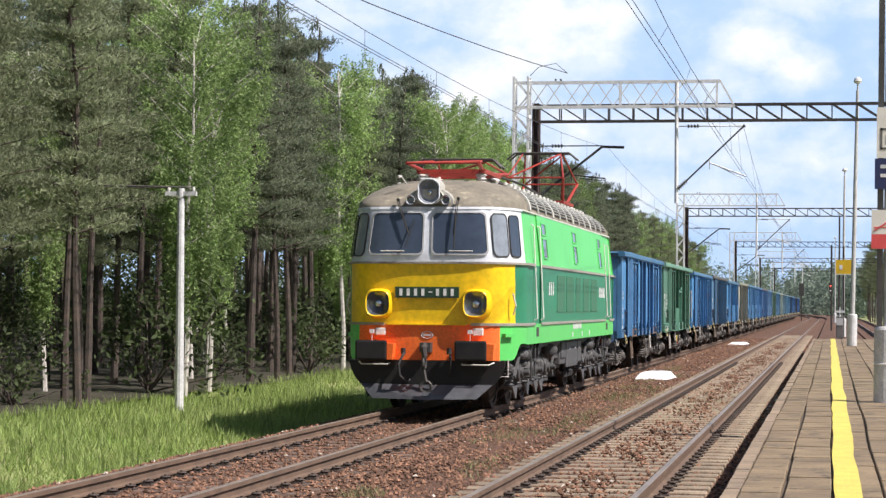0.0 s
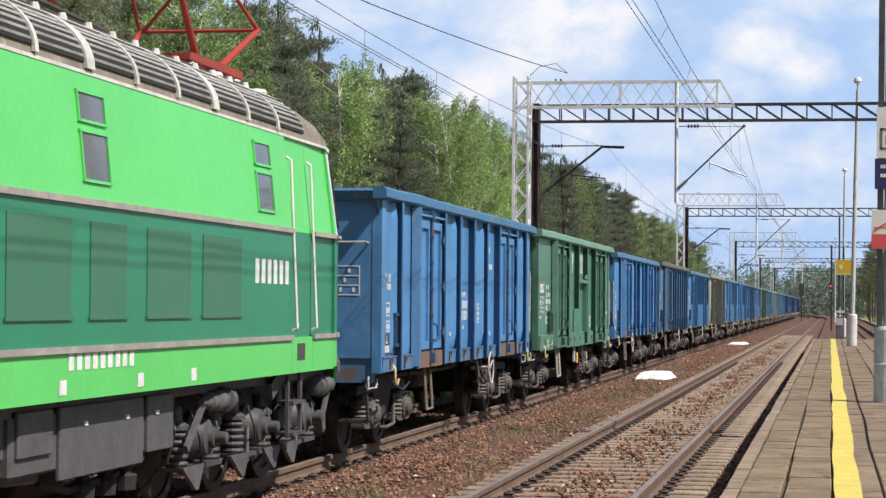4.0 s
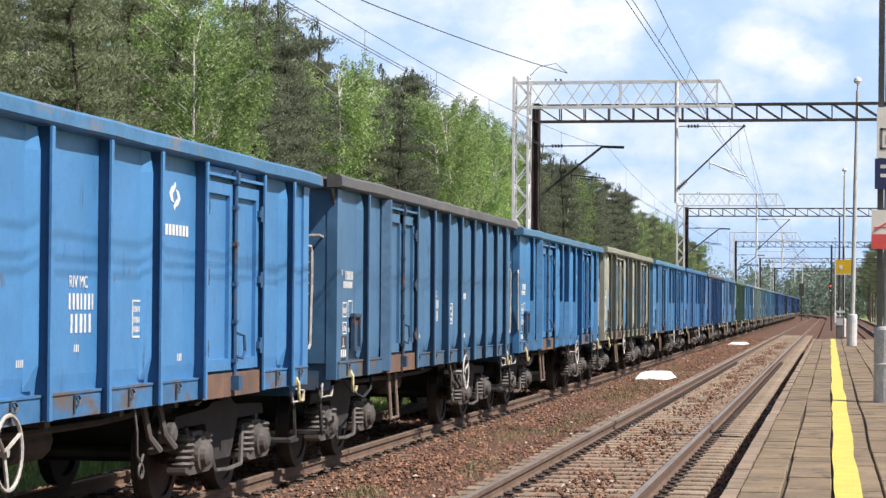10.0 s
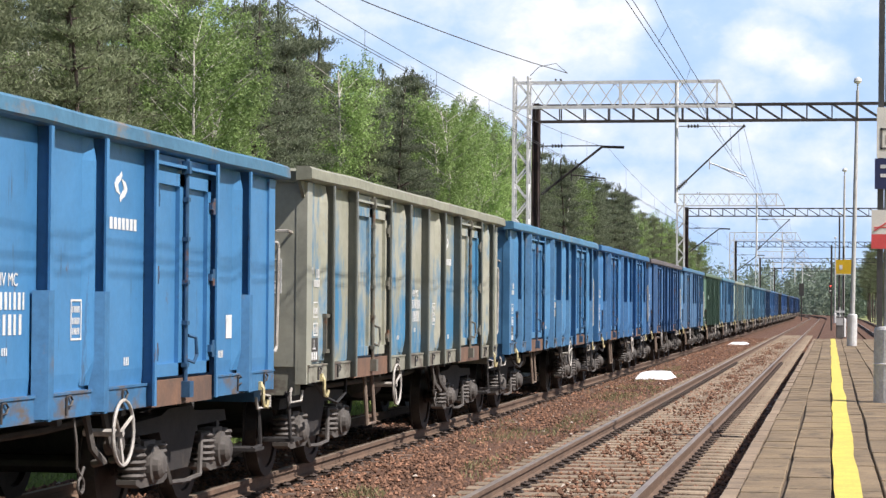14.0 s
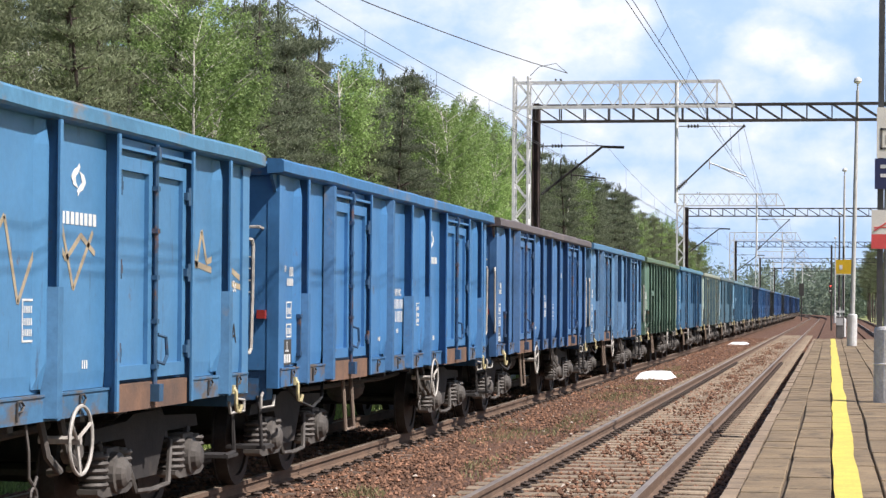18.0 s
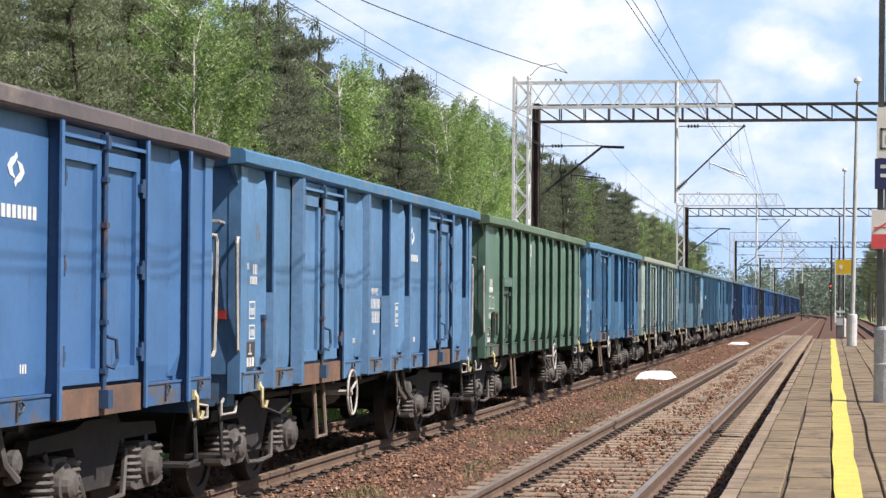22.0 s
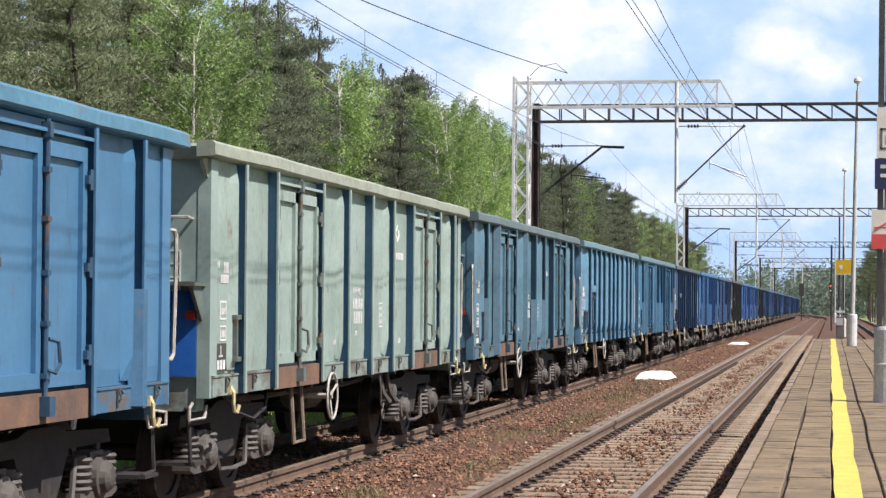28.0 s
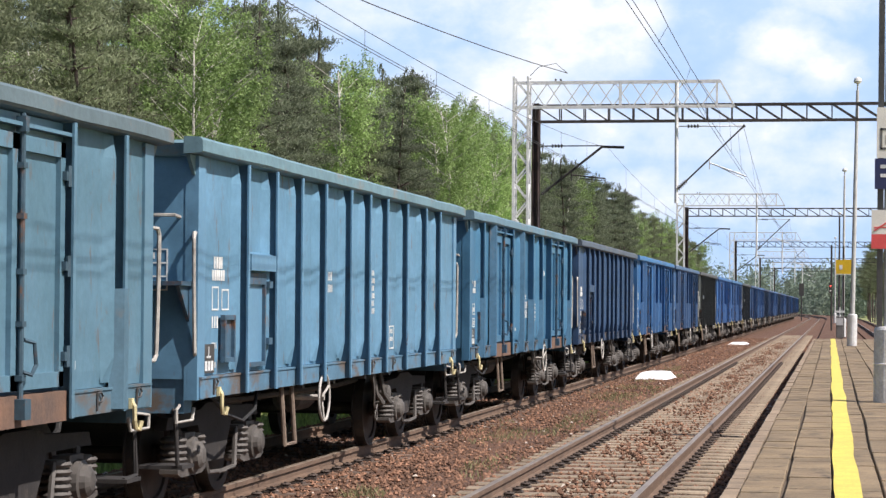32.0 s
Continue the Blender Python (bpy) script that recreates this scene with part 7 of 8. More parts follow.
            bm = bmesh.new()
            box(bm, 0.64, 0.78, y - 0.10, y - 0.08, 3.76, 3.88)
            part("black_plate", bm, "rubber", post)
    bm = bmesh.new()
    bar(bm, (-0.55, 1.9, 3.78), (-0.62, 1.78, 3.9), 0.014)
    bar(bm, (-0.62, 1.78, 3.9), (-0.67, 1.72, 3.89), 0.018, 8, 0.03)
    part("horn", bm, "white_steel", L)
    # bogies and underfloor box
    for yc in (4.6, 15.0):
        b = piece("bogie", None, L, pose(0, yc, 0))
        for ya in (-1.8, 0.0, 1.8):
            piece("wheelset", WHEELS[0.61], b, pose(0, ya, 0.61))
            for s in (-1, 1):
                bm = bmesh.new()
                prof = [(0.035, 0.34), (0.05, 0.33), (0.055, 0.24), (0.09, 0.23), (0.10, 0.19), (0.15, 0.17), (0.19, 0.05), (0.21, 0.03), (0.21, 0.0), (0.18, -0.12)]
                lathe(bm, [(r, d * s) for r, d in prof], "x", 16, (s * 1.14, ya, 0.62))
                part("axle_box", bm, "bogie_grey", b, smooth=True)
                for k, rough_way in enumerate((-0.16, 0.10)):
                    bm = bmesh.new()
                    pipe(bm, [(s * 1.16, ya + rough_way * 2.2, 0.98), (s * 1.27, ya + rough_way * 2.6, 0.86), (s * 1.33, ya + rough_way * 2.3, 0.66), (s * 1.30, ya + rough_way * 1.2, 0.52 - 0.06 * k), (s * 1.24, ya + rough_way, 0.50)], 0.011, 6)
                    part("cable", bm, "dark_iron", b)
                for e in (-0.48, 0.5):
                    bm = bmesh.new()
                    # coils, cap and stem in one turned shape
                    prof = [(0.0, 0.39), (0.075, 0.39)]
                    for k in range(5):
                        zc = 0.425 + 0.06 * k
                        prof += [(0.075, zc - 0.027), (0.105, zc - 0.016), (0.112, zc), (0.105, zc + 0.016), (0.075, zc + 0.027)]
                    prof += [(0.075, 0.70), (0.12, 0.705), (0.12, 0.74), (0.06, 0.78), (0.05, 0.90), (0.0, 0.90)]
                    lathe(bm, prof, "z", 14, (s * 1.16, ya + e, 0))
                    part("coil_spring", bm, "bogie_grey", b)
                bm = bmesh.new()
                x2, x3 = sorted((s * 1.06, s * 1.26))
                prism(bm, [(ya - 0.62, 0.40), (ya + 0.64, 0.40), (ya + 0.60, 0.355), (ya - 0.58, 0.355)], "x", x2, x3)
                part("spring_beam", bm, "bogie_grey", b)
        for s in (-1, 1):
            x2, x3 = sorted((s * 1.24, s * 1.275))
            for e, flip in ((-2.1, 1), (-0.6, 1), (0.55, 1), (1.3, 1)):
                # brake beams hung from plates that narrow downwards
                bm = bmesh.new()
                prism(bm, [(e - 0.34, 0.40), (e + 0.30, 0.40), (e + 0.14, 0.19), (e + 0.06, 0.19)], "x", x2, x3)
                part("brake_hanger", bm, "bogie_light", b)
                bm = bmesh.new()
                beam(bm, (s * 1.25, e + 0.12, 0.27), (s * 1.2, e + 0.62, 0.37), 0.03, 0.05)
                bar(bm, (s * 1.25, e + 0.3, 0.38), (s * 1.22, e + 0.42, 0.62), 0.02)
                part("brake_link", bm, "bogie_grey", b)
            for sg, yq in ((-1, -1.72), (1, 2.42)):
                bm = bmesh.new()
                prof = [(0.03, -0.48), (0.03, -0.36), (0.05, -0.35), (0.052, -0.30), (0.075, -0.29), (0.08, -0.20), (0.07, -0.19), (0.075, -0.12), (0.092, -0.11), (0.095, 0.05), (0.085, 0.06), (0.085, 0.16), (0.118, 0.17), (0.118, 0.20), (0.09, 0.21), (0.10, 0.34), (0.04, 0.36)]
                lathe(bm, [(r, d * -sg) for r, d in prof], "y", 16, (s * 1.34, yq - sg * 0.06, 0.925))
                part("brake_cylinder", bm, "bogie_light", b, smooth=True)
                bm = bmesh.new()
                beam(bm, (s * 1.34, yq + sg * 0.30, 0.95), (s * 1.31, yq + sg * (0.75 if sg < 0 else 0.05), 0.56), 0.03, 0.07)
                if sg > 0:
                    prism(bm, [(yq - 0.12, 0.62), (yq + 0.06, 0.66), (yq + 0.08, 0.47), (yq - 0.04, 0.43)], "x", min(s * 1.27, s * 1.35), max(s * 1.27, s * 1.35))
                part("brake_lever", bm, "bogie_light", b)
            bm = bmesh.new()
            beam(bm, (s * 1.35, 0.15, 0.93), (s * 1.35, 0.62, 1.12), 0.04, 0.16)
            part("frame_strut", bm, "bogie_grey", b)
            bm = bmesh.new()
            for ya in (0.9, 1.15):
                lathe(bm, [(0.03, 0.56), (0.07, 0.57), (0.075, 0.74), (0.04, 0.78), (0.04, 0.95)], "z", 10, (s * 1.24, ya, 0))
            part("damper", bm, "bogie_grey", b, smooth=True)
            for y_ in (-2.55, -1.2, 1.2):
                bm = bmesh.new()
                pipe(bm, [(s * 1.12, y_, 1.0), (s * 1.22, y_ + 0.05, 0.72), (s * 1.12, y_ + 0.16, 0.45), (s * 0.86, y_ + 0.22, 0.16)], 0.02)
                part("sand_pipe", bm, "bogie_grey", b)
            bm = bmesh.new()
            x2, x3 = sorted((s * 1.02, s * 1.10))
            prism(bm, [(-2.9, 0.80), (-2.75, 0.98), (2.75, 0.98), (2.9, 0.80), (2.5, 0.72), (1.3, 0.72), (0.95, 0.52), (0.6, 0.72), (-0.6, 0.72), (-0.95, 0.52), (-1.3, 0.72), (-2.5, 0.72)], "x", x2, x3)
            part("side_frame", bm, "running_gear", b)
    bm = bmesh.new()
    box(bm, -1.3, 1.3, 8.55, 12.12, 0.60, 1.06)
    prism(bm, [(8.55, 1.06), (8.55, 0.72), (7.75, 0.74), (7.4, 0.90), (7.4, 1.06)], "x", -1.26, 1.26)
    prism(bm, [(8.6, 0.62), (8.75, 0.54), (9.35, 0.52), (9.4, 0.62)], "x", -1.2, 1.2)
    bevel(bm, 0.02)
    part("equipment_box", bm, "plough_dark", L)
    bm = bmesh.new()
    lathe(bm, [(0.0, -0.5), (0.14, -0.5), (0.16, -0.46), (0.16, 0.46), (0.14, 0.5), (0.0, 0.5)], "y", 16, (0.6, 10.6, 0.44))
    pipe(bm, [(1.1, 9.6, 0.5), (1.1, 10.2, 0.4), (1.1, 11.2, 0.42), (1.0, 12.3, 0.5)], 0.03)
    for y in (10.5, 11.0, 11.5):
        lathe(bm, [(0.03, 0.30), (0.09, 0.31), (0.10, 0.42), (0.05, 0.46), (0.05, 0.58)], "z", 10, (1.12, y, 0))
    part("air_tank", bm, "rubber", L)
    for s in (-1, 1):
        x2, x3 = sorted((s * 1.29, s * 1.33))
        for c, d, low in ((8.62, 9.28, 0.73), (9.42, 11.3, 0.53), (11.42, 12.1, 0.60)):
            bm = bmesh.new()
            box(bm, x2, x3, c, d, low, 1.04)
            bevel(bm, 0.01)
            cover = part("equipment_cover", bm, "plough_dark", L)
            if c > 9.3:
                bm = bmesh.new()
                for y in ((9.9, 10.85) if c < 11 else (11.6,)):
                    x4, x5 = sorted((s * 1.33, s * 1.342))
                    box(bm, x4, x5, y, y + 0.07, 0.89, 0.92)
                part("latch", bm, "white_mark", cover)
    # the body leans inwards above the waist, the roof follows
    for o in L.children_recursive:
        if o.data is None or o.parent.name.startswith("bogie"):
            continue
        for v in o.data.vertices:
            if v.co.z > Z2:
                ends = float(np.interp(min(v.co.y, REAR - v.co.y), [1.2, 3.0], [0.03, 0.0]))
                v.co.x *= 1 - (0.066 + ends) * float(np.interp(v.co.z, [Z2, Z3, 4.0, 4.3], [0, 1, 1, 0]))
    return L


material("plough_dark", (0.10, 0.10, 0.105), (0.07, 0.07, 0.07), rough=0.6, scale=3, grain=20)


# ---- things on and beside the platform ----
material("sign_white", (0.80, 0.78, 0.72), (0.72, 0.7, 0.64), rough=0.4, scale=3, bump=0)
material("sign_navy", (0.03, 0.04, 0.12), (0.03, 0.035, 0.1), rough=0.4, bump=0)
material("sign_red", (0.72, 0.10, 0.10), (0.66, 0.09, 0.09), rough=0.4, bump=0)
material("sign_yellow", (0.72, 0.46, 0.02), (0.62, 0.4, 0.02), rough=0.45, scale=4, bump=0)
material("post_grey", (0.16, 0.155, 0.15), (0.11, 0.105, 0.1), rough=0.6, scale=3, grain=25)
material("pole_grey", (0.56, 0.57, 0.57), (0.44, 0.44, 0.44), rough=0.6, scale=3, grain=25)
material("globe", (0.75, 0.75, 0.73), (0.7, 0.7, 0.68), rough=0.3, bump=0)
sig = bpy.data.materials.new("signal_red")
sig.use_nodes = True
sig.node_tree.nodes["Principled BSDF"].inputs["Base Color"].default_value = (0.6, 0.03, 0.02, 1)
sig.node_tree.nodes["Principled BSDF"].inputs["Emission Color"].default_value = (1.0, 0.12, 0.08, 1)
sig.node_tree.nodes["Principled BSDF"].inputs["Emission Strength"].default_value = 1.6
MATS["signal_red"] = sig


def lamp_post(x, y, z, h, m_lean=1.0, base=True):
    p = thing("lamp_post", "grey steel platform lamp post on a concrete foot", "lamp post", "platform lamps", pose(x, y, z, 0, m_lean, 0))
    bm = bmesh.new()
    bar(bm, (0, 0, 0.9), (0, 0, h * 0.62), 0.085, 12, 0.075)
    bar(bm, (0, 0, h * 0.62), (0, 0, h - 0.35), 0.075, 12, 0.055)
    part("pole", bm, "pole_grey", p)
    if base:
        bm = bmesh.new()
        lathe(bm, [(0.175, -0.05), (0.175, 1.08), (0.15, 1.12), (0.08, 1.13)], "z", 16)
        part("foot", bm, "pole_pale", p)
    bm = bmesh.new()
    bar(bm, (0, 0, h - 0.36), (0, 0, h - 0.05), 0.03, 8)
    part("stem", bm, "pole_grey", p)
    bm = bmesh.new()
    lathe(bm, [(0.04, 0.0), (0.12, 0.03), (0.15, 0.1), (0.12, 0.19), (0.05, 0.23)], "z", 14, (0, 0, h - 0.12))
    part("lamp_head", bm, "globe", p)
    return p


def platform_things():
    # notice post at the platform's middle
    p = thing("notice_post", "pale concrete post with a dark steel channel and station notices", "post", m=pose(0.74, 33.0, Z_PLAT, 0, 0.35, 0))
    bm = bmesh.new()
    lathe(bm, [(0.20, -0.02), (0.20, 1.04), (0.18, 1.08), (0.05, 1.10)], "z", 20, (0.05, 0, 0))
    part("foot", bm, "pole_pale", p)
    bm = bmesh.new()
    prism(bm, [(-0.115, -0.07), (-0.03, -0.09), (-0.03, 0.09), (-0.115, 0.07)], "z", 1.05, 7.0)
    part("channel", bm, "post_grey", p)
    bm = bmesh.new()
    lathe(bm, [(0.10, 1.05), (0.095, 7.0), (0.02, 7.02)], "z", 18, (0.08, 0, 0))
    part("shaft", bm, "pole_pale", p)
    bm = bmesh.new()
    ring(bm, (0.05, 0, 0.55), 0.205, 0.012, "z", 14, 4)
    part("strap", bm, "galvanised", p)
    for name, z0, z1, x0, mat in (("pictogram_sign", 3.52, 4.25, -0.135, "sign_white"), ("name_sign", 3.07, 3.51, -0.16, "sign_navy"), ("warning_notice", 2.42, 2.77, -0.20, "sign_white")):
        bm = bmesh.new()
        box(bm, x0, x0 + 0.7, -0.15, -0.12, z0, z1)
        s = part(name, bm, mat, p)
        bm = bmesh.new()
        if name == "pictogram_sign":
            for q in ((x0 + 0.05, x0 + 0.08, z0 + 0.12, z1 - 0.3), (x0 + 0.05, x0 + 0.3, z0 + 0.12, z0 + 0.15), (x0 + 0.05, x0 + 0.3, z1 - 0.33, z1 - 0.3), (x0 + 0.13, x0 + 0.17, z0 + 0.2, z1 - 0.4)):
                box(bm, q[0], q[1], -0.155, -0.15, q[2], q[3])
            part("symbol", bm, "post_grey", s)
        elif name == "name_sign":
            for k in range(2):
                box(bm, x0 + 0.08, x0 + 0.4, -0.155, -0.15, z0 + 0.30 - 0.13 * k, z0 + 0.35 - 0.13 * k)
            part("lettering_bars", bm, "white_mark", s)
        else:
            box(bm, x0, x0 + 0.7, -0.151, -0.12, z0 - 0.21, z0 - 0.002)
            part("red_panel", bm, "sign_red", s)
            bm = bmesh.new()
            beam(bm, (x0 + 0.04, -0.153, z0 + 0.05), (x0 + 0.3, -0.153, z0 + 0.22), 0.02, 0.02)
            box(bm, x0 + 0.04, x0 + 0.4, -0.155, -0.15, z0 + 0.09, z0 + 0.105)
            part("drawing", bm, "sign_red", s)
    lamp_post(0.69, 81.0, Z_PLAT, 9.45, 1.15)
    lamp_post(0.62, 133.0, 0.0, 9.8, 0.5)
    lamp_post(0.55, 190.0, 0.0, 9.6, 0.3)
    lamp_post(0.30, 250.0, 0.0, 9.4, 0.2)
    # orange notice on a thin post
    p = thing("notice_board", "orange-yellow board on dark thin posts", "sign", m=pose(0.62, 128.5, 0.0))
    bm = bmesh.new()
    bar(bm, (-0.22, 0, 0), (-0.22, 0, 6.9), 0.05, 8)
    bar(bm, (0.02, 0, 0), (0.02, 0, 5.2), 0.045, 8)
    part("post", bm, "tarred_steel", p)
    bm = bmesh.new()
    box(bm, -0.42, 0.5, -0.09, -0.05, 3.65, 4.45)
    bd = part("board", bm, "sign_yellow", p)
    bm = bmesh.new()
    box(bm, -0.45, 0.53, -0.088, -0.04, 3.61, 3.655)
    box(bm, -0.22, -0.05, -0.1, -0.09, 3.9, 4.15)
    part("edge", bm, "white_mark", bd)
    # equipment cabinet and fittings at the foot of the posts
    c = thing("cable_cabinet", "weathered grey cable cabinet with a white tag", "cabinet", m=pose(0.42, 126.0, 0.02))
    bm = bmesh.new()
    box(bm, -0.2, 0.2, -0.15, 0.15, 0, 1.25)
    bevel(bm, 0.03)
    part("case", bm, "post_grey", c)
    bm = bmesh.new()
    box(bm, -0.18, 0.18, -0.17, -0.152, 0.75, 1.15)
    part("door", bm, "pole_grey", c)
    bm = bmesh.new()
    box(bm, -0.2, 0.26, -0.19, -0.172, 1.45, 1.56)
    box(bm, -0.02, 0.04, -0.17, -0.15, 1.2, 1.75)
    part("tag", bm, "white_mark", c)
    # colour light signal
    s = thing("signal", "colour light signal showing red on a dark post", "signal", m=pose(-0.05, 170.0, 0.0))
    bm = bmesh.new()
    bar(bm, (0, 0, 0), (0, 0, 6.4), 0.07, 8)
    part("post", bm, "tarred_steel", s)
    bm = bmesh.new()
    box(bm, -0.2, 0.08, -0.12, 0.05, 2.8, 3.6)
    part("head", bm, "dark_iron", s)
    bm = bmesh.new()
    lathe(bm, [(0.06, -0.03), (0.06, 0)], "y", 12, (-0.07, -0.125, 3.35))
    part("red_light", bm, "signal_red", s)
    bm = bmesh.new()
    lathe(bm, [(0.06, -0.03), (0.06, 0)], "y", 12, (-0.07, -0.125, 3.0))
    part("white_light", bm, "globe", s)
    s2 = thing("signal", "dark signal seen from behind beside the line", "signal", m=pose(-4.4, 330.0, 0.0))
    bm = bmesh.new()
    bar(bm, (0, 0, -0.2), (0, 0, 5.0), 0.09, 8)
    part("post", bm, "tarred_steel", s2)
    bm = bmesh.new()
    box(bm, -0.35, 0.35, -0.1, 0.1, 3.4, 5.2)
    part("head", bm, "dark_iron", s2)
    # short distribution pole at the edge of the wood
    d = thing("power_pole", "short grey concrete pole with a crossarm beside the wood", "pole", m=pose(-12.0, 40.4, -0.3))
    bm = bmesh.new()
    bar(bm, (0, 0, 0), (0, 0, 4.2), 0.085, 10, 0.065)
    part("shaft", bm, "pole_pale", d)
    bm = bmesh.new()
    box(bm, -0.3, 0.3, -0.04, 0.04, 4.06, 4.14)
    part("crossarm", bm, "pole_pale", d)
    bm = bmesh.new()
    for x in (-0.24, 0.24):
        lathe(bm, [(0.02, 0), (0.035, 0.03), (0.03, 0.09)], "z", 8, (x, 0, 4.14))
    part("insulator", bm, "porcelain", d)
    w = thing("pole_wire", "thin wires running from the pole into the wood", "wire")
    bm = bmesh.new()
    for k in (0, 1):
        pts = [(-12.0 - 0.24 + 0.48 * k - 1.4 * q, 40.4 - 3.0 * q, 3.92 - 0.12 * q + 0.012 * q * q) for q in range(8)]
        pipe(bm, pts, 0.012, 5)
    part("wire_run", bm, "wire", w)
    # white plastic sheets left on the ballast
    for x0, y0, wd, ln, h in ((-4.68, 60.6, 0.86, 1.9, 0.21), (-4.75, 117.0, 0.86, 2.2, 0.13)):
        v, f = [], []
        n, m = 9, 12
        for i in range(n):
            for j in range(m):
                a, b = (i / (n - 1) - 0.5) * 2, (j / (m - 1) - 0.5) * 2
                hh = h * (1 - a ** 8) * (1 - b ** 8) * (0.92 + 0.16 * noise.noise((i * 0.5, j * 0.45, x0)))
                v.append((a * wd / 2 + 0.015 * noise.noise((j * 0.5, i, 2)), b * ln / 2, hh + 0.01))
        for i in range(n - 1):
            for j in range(m - 1):
                q = i * m + j
                f.append((q, q + 1, q + m + 1, q + m))
        sh = raw("plastic_sheet", v, f, "white_sheet")
        sh.matrix_basis = pose(x0, y0, -0.2, 0, 0, -4)
        tagged(sh, "crumpled white plastic sheet lying on the ballast", "sheet", "plastic sheets")


material("pole_pale", (0.68, 0.69, 0.70), (0.52, 0.53, 0.54), rough=0.8, scale=4, grain=30, bump=0.1)


# ---- sky backdrop ----
def clouds():
    """A far sheet of fair-weather cloud, drifting slowly."""
    m = bpy.data.materials.new("cloud")
    m.use_nodes = True
    nt = m.node_tree
    nt.nodes.remove(nt.nodes["Principled BSDF"])
    tc = nt.nodes.new("ShaderNodeTexCoord")

    def noise_of(scale, detail, sx=1.0, sz=1.4):
        mp = nt.nodes.new("ShaderNodeMapping")
        mp.inputs["Scale"].default_value = (sx, 1, sz)
        nt.links.new(tc.outputs["Object"], mp.inputs["Vector"])
        n = node(nt, "ShaderNodeTexNoise", Scale=scale, Detail=detail, Roughness=0.6)
        nt.links.new(mp.outputs[0], n.inputs["Vector"])
        return n.outputs["Fac"]

    def math_node(op, a, b):
        n = nt.nodes.new("ShaderNodeMath")
        n.operation = op
        for i, x in enumerate((a, b)):
            if isinstance(x, (int, float)):
                n.inputs[i].default_value = x
            else:
                nt.links.new(x, n.inputs[i])
        return n.outputs[0]

    sep = nt.nodes.new("ShaderNodeSeparateXYZ")
    nt.links.new(tc.outputs["Object"], sep.inputs[0])
    total = None
    # heaps of cloud: centre x, z and half sizes in metres on the sheet, and how solid
    for cx, cz, rx, rz, k in ((-375, 365, 130, 80, 1.0), (-455, 300, 110, 62, 0.9), (-300, 395, 70, 60, 0.9), (-560, 285, 90, 45, 0.55), (-85, 350, 62, 48, 0.95), (-35, 320, 60, 36, 0.8),
                              (-130, 300, 60, 34, 0.6), (-260, 235, 260, 40, 0.45), (-20, 200, 160, 45, 0.4), (-640, 400, 160, 40, 0.35), (30, 420, 120, 35, 0.55), (-200, 150, 300, 40, 0.4), (-620, 180, 300, 60, 0.6)):
        dx = math_node("DIVIDE", math_node("SUBTRACT", sep.outputs[0], cx), rx)
        dz = math_node("DIVIDE", math_node("SUBTRACT", sep.outputs[2], cz), rz)
        d = math_node("ADD", math_node("MULTIPLY", dx, dx), math_node("MULTIPLY", dz, dz))
        e = math_node("MULTIPLY", math_node("SUBTRACT", 1.0, math_node("MINIMUM", d, 1.8)), k)
        total = e if total is None else math_node("MAXIMUM", total, e)
    n1 = noise_of(0.013, 9.0)
    n2 = noise_of(0.0045, 4.0, 1.0, 2.0)
    shape = math_node("ADD", math_node("MULTIPLY", total, 0.8), math_node("MULTIPLY", math_node("SUBTRACT", n1, 0.5), 2.0))
    shape = math_node("ADD", shape, math_node("MULTIPLY", math_node("SUBTRACT", n2, 0.45), 0.6))
    ramp = nt.nodes.new("ShaderNodeValToRGB")
    cr = ramp.color_ramp
    cr.elements[0].position, cr.elements[0].color = 0.0, (0.33, 0.55, 0.92, 1)
    cr.elements[1].position, cr.elements[1].color = 1.0, (1.0, 1.0, 1.0, 1)
    for p, c in ((0.45, (0.50, 0.68, 0.95, 1)), (0.68, (0.73, 0.83, 0.97, 1)), (0.82, (0.94, 0.965, 1.0, 1))):
        el = cr.elements.new(p)
        el.color = c
    mr = nt.nodes.new("ShaderNodeMapRange")
    mr.inputs["From Min"].default_value, mr.inputs["From Max"].default_value = -1.25, 1.3
    nt.links.new(shape, mr.inputs["Value"])
    nt.links.new(mr.outputs["Result"], ramp.inputs["Fac"])
    em = nt.nodes.new("ShaderNodeEmission")
    em.inputs["Strength"].default_value = 0.85
    nt.links.new(ramp.outputs["Color"], em.inputs["Color"])
    nt.links.new(em.outputs[0], nt.nodes["Material Output"].inputs["Surface"])
    MATS["cloud"] = m
    sheet = raw("cloud_backdrop", [(-2600, 0, -40), (1400, 0, -40), (1400, 0, 1500), (-2600, 0, 1500)], [(0, 1, 2, 3)], "cloud")
    sheet.location = (0, 3000, 0)
    return tagged(sheet, "white fair-weather clouds drifting over a pale blue sky", "sky", kind="structure")


ground()
ballast_bed()
for x in (X_TRAIN, X_NEAR, 3.6):
    for s in (-1, 1):
        rail_line(x + s * GAUGE / 2)
platform()
for i, y in enumerate((66, 136, 206, 276, 346)):
    gantry(y, i < 1)
wires()
train_wagons()
sprayed_marks()
LOCO = locomotive()
platform_things()
forest()
grass()
dry_tufts()
SKY = clouds()
track(X_NEAR, 15, 155, "sleeper_wood", "weathered pale sleepers with dark rail fastenings", 0.0)
track(X_TRAIN, 20, 120, "old_sleeper", "dark brown old sleepers half buried in ballast", -0.015)


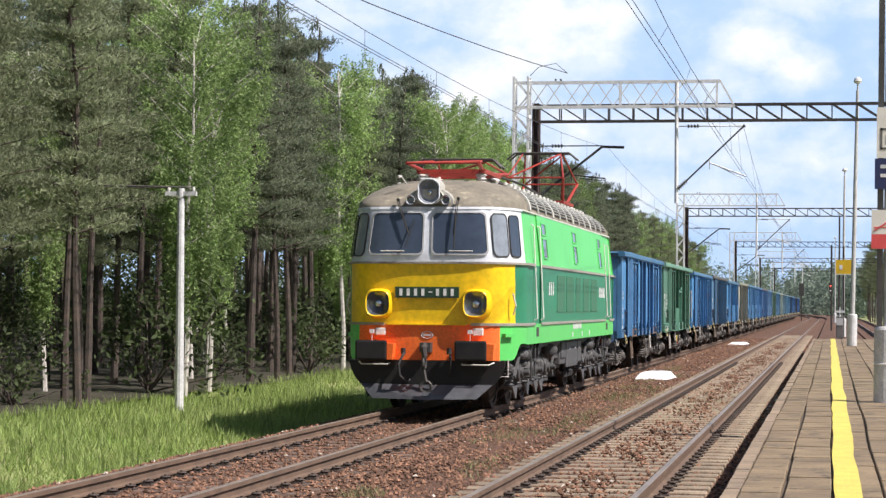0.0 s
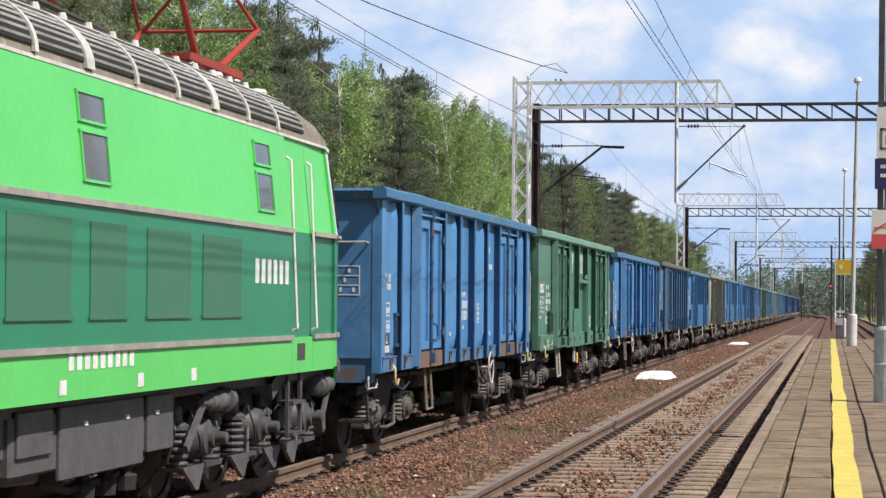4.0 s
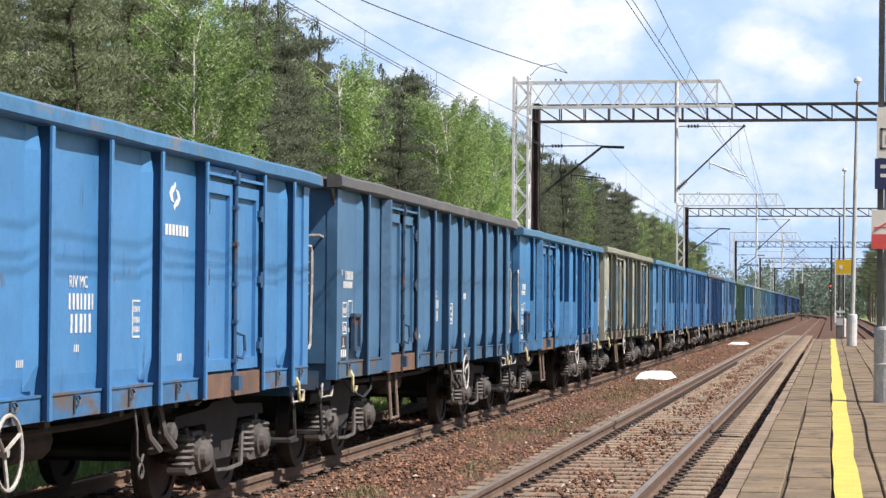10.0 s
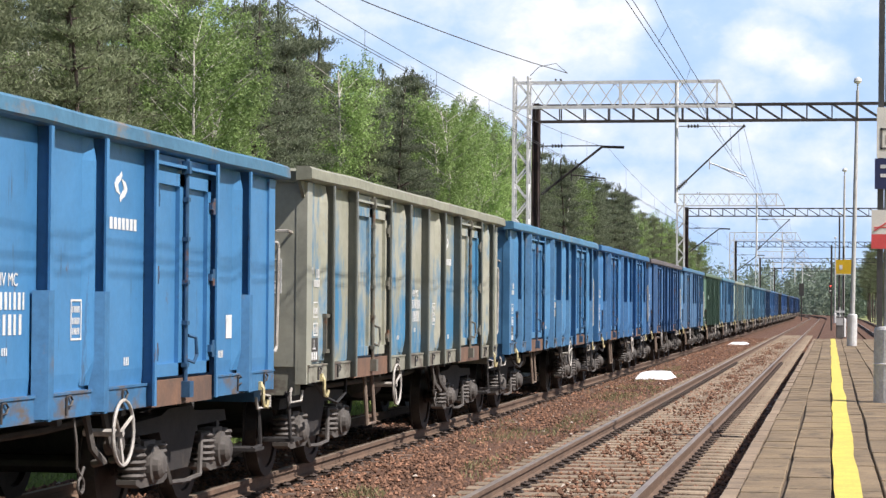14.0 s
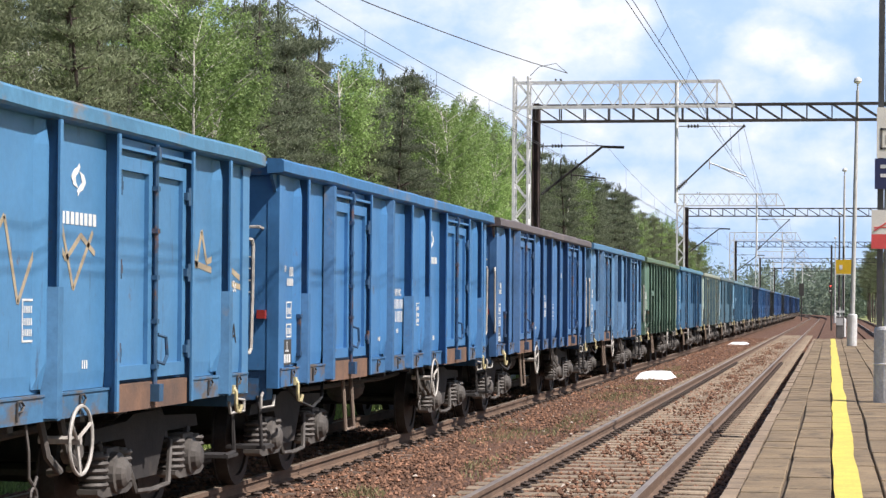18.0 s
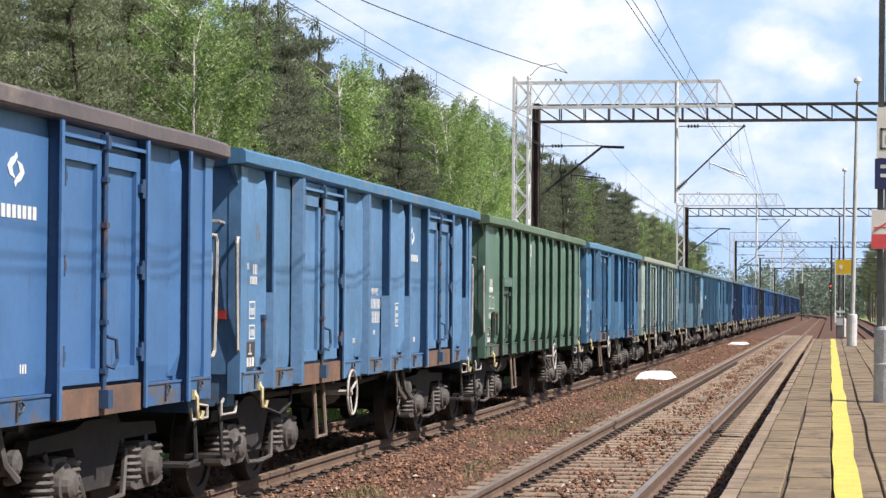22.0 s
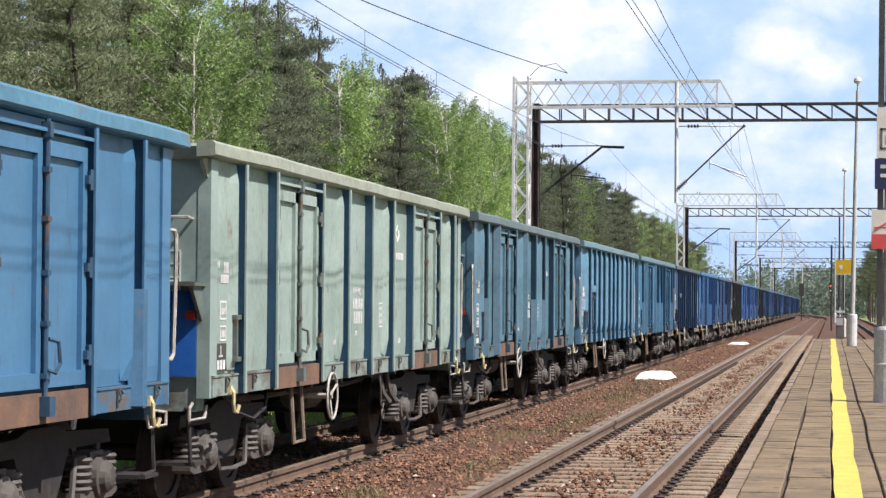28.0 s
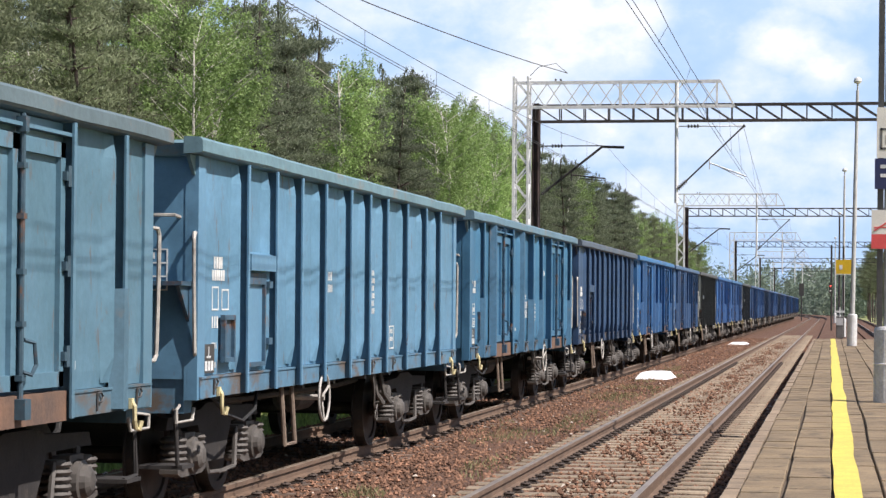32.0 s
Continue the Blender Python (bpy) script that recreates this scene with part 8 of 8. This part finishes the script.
def motions():
    times = [float(t) for t in range(0, 33)]
    for ob, y0 in WAGONS + [(LOCO, 34.96)]:
        rows = []
        for t in times:
            y = y0 - travelled(t)
            turn = math.degrees((y - CURVE_Y) / CURVE_R) if y > CURVE_Y else 0.0
            rows.append((t, pose(X_TRAIN + bend(y), y, 0.0, 0, 0, turn)))
        walk(ob, rows)
    # turning wheels of the vehicles that come near
    for ob in [LOCO] + [w for w, y in WAGONS[:17]]:
        for o in ob.children_recursive:
            if o.name.split(".")[0] == "wheelset":
                r = o.location.z
                p = tuple(o.location)
                walk(o, [(k / 15, pose(*p, math.degrees(travelled(k / 15) / r) % 360)) for k in range(481)])
    walk(SKY, [(0.0, pose(-14, 3000, 0)), (32.0, pose(24, 3000, 0))])


motions()
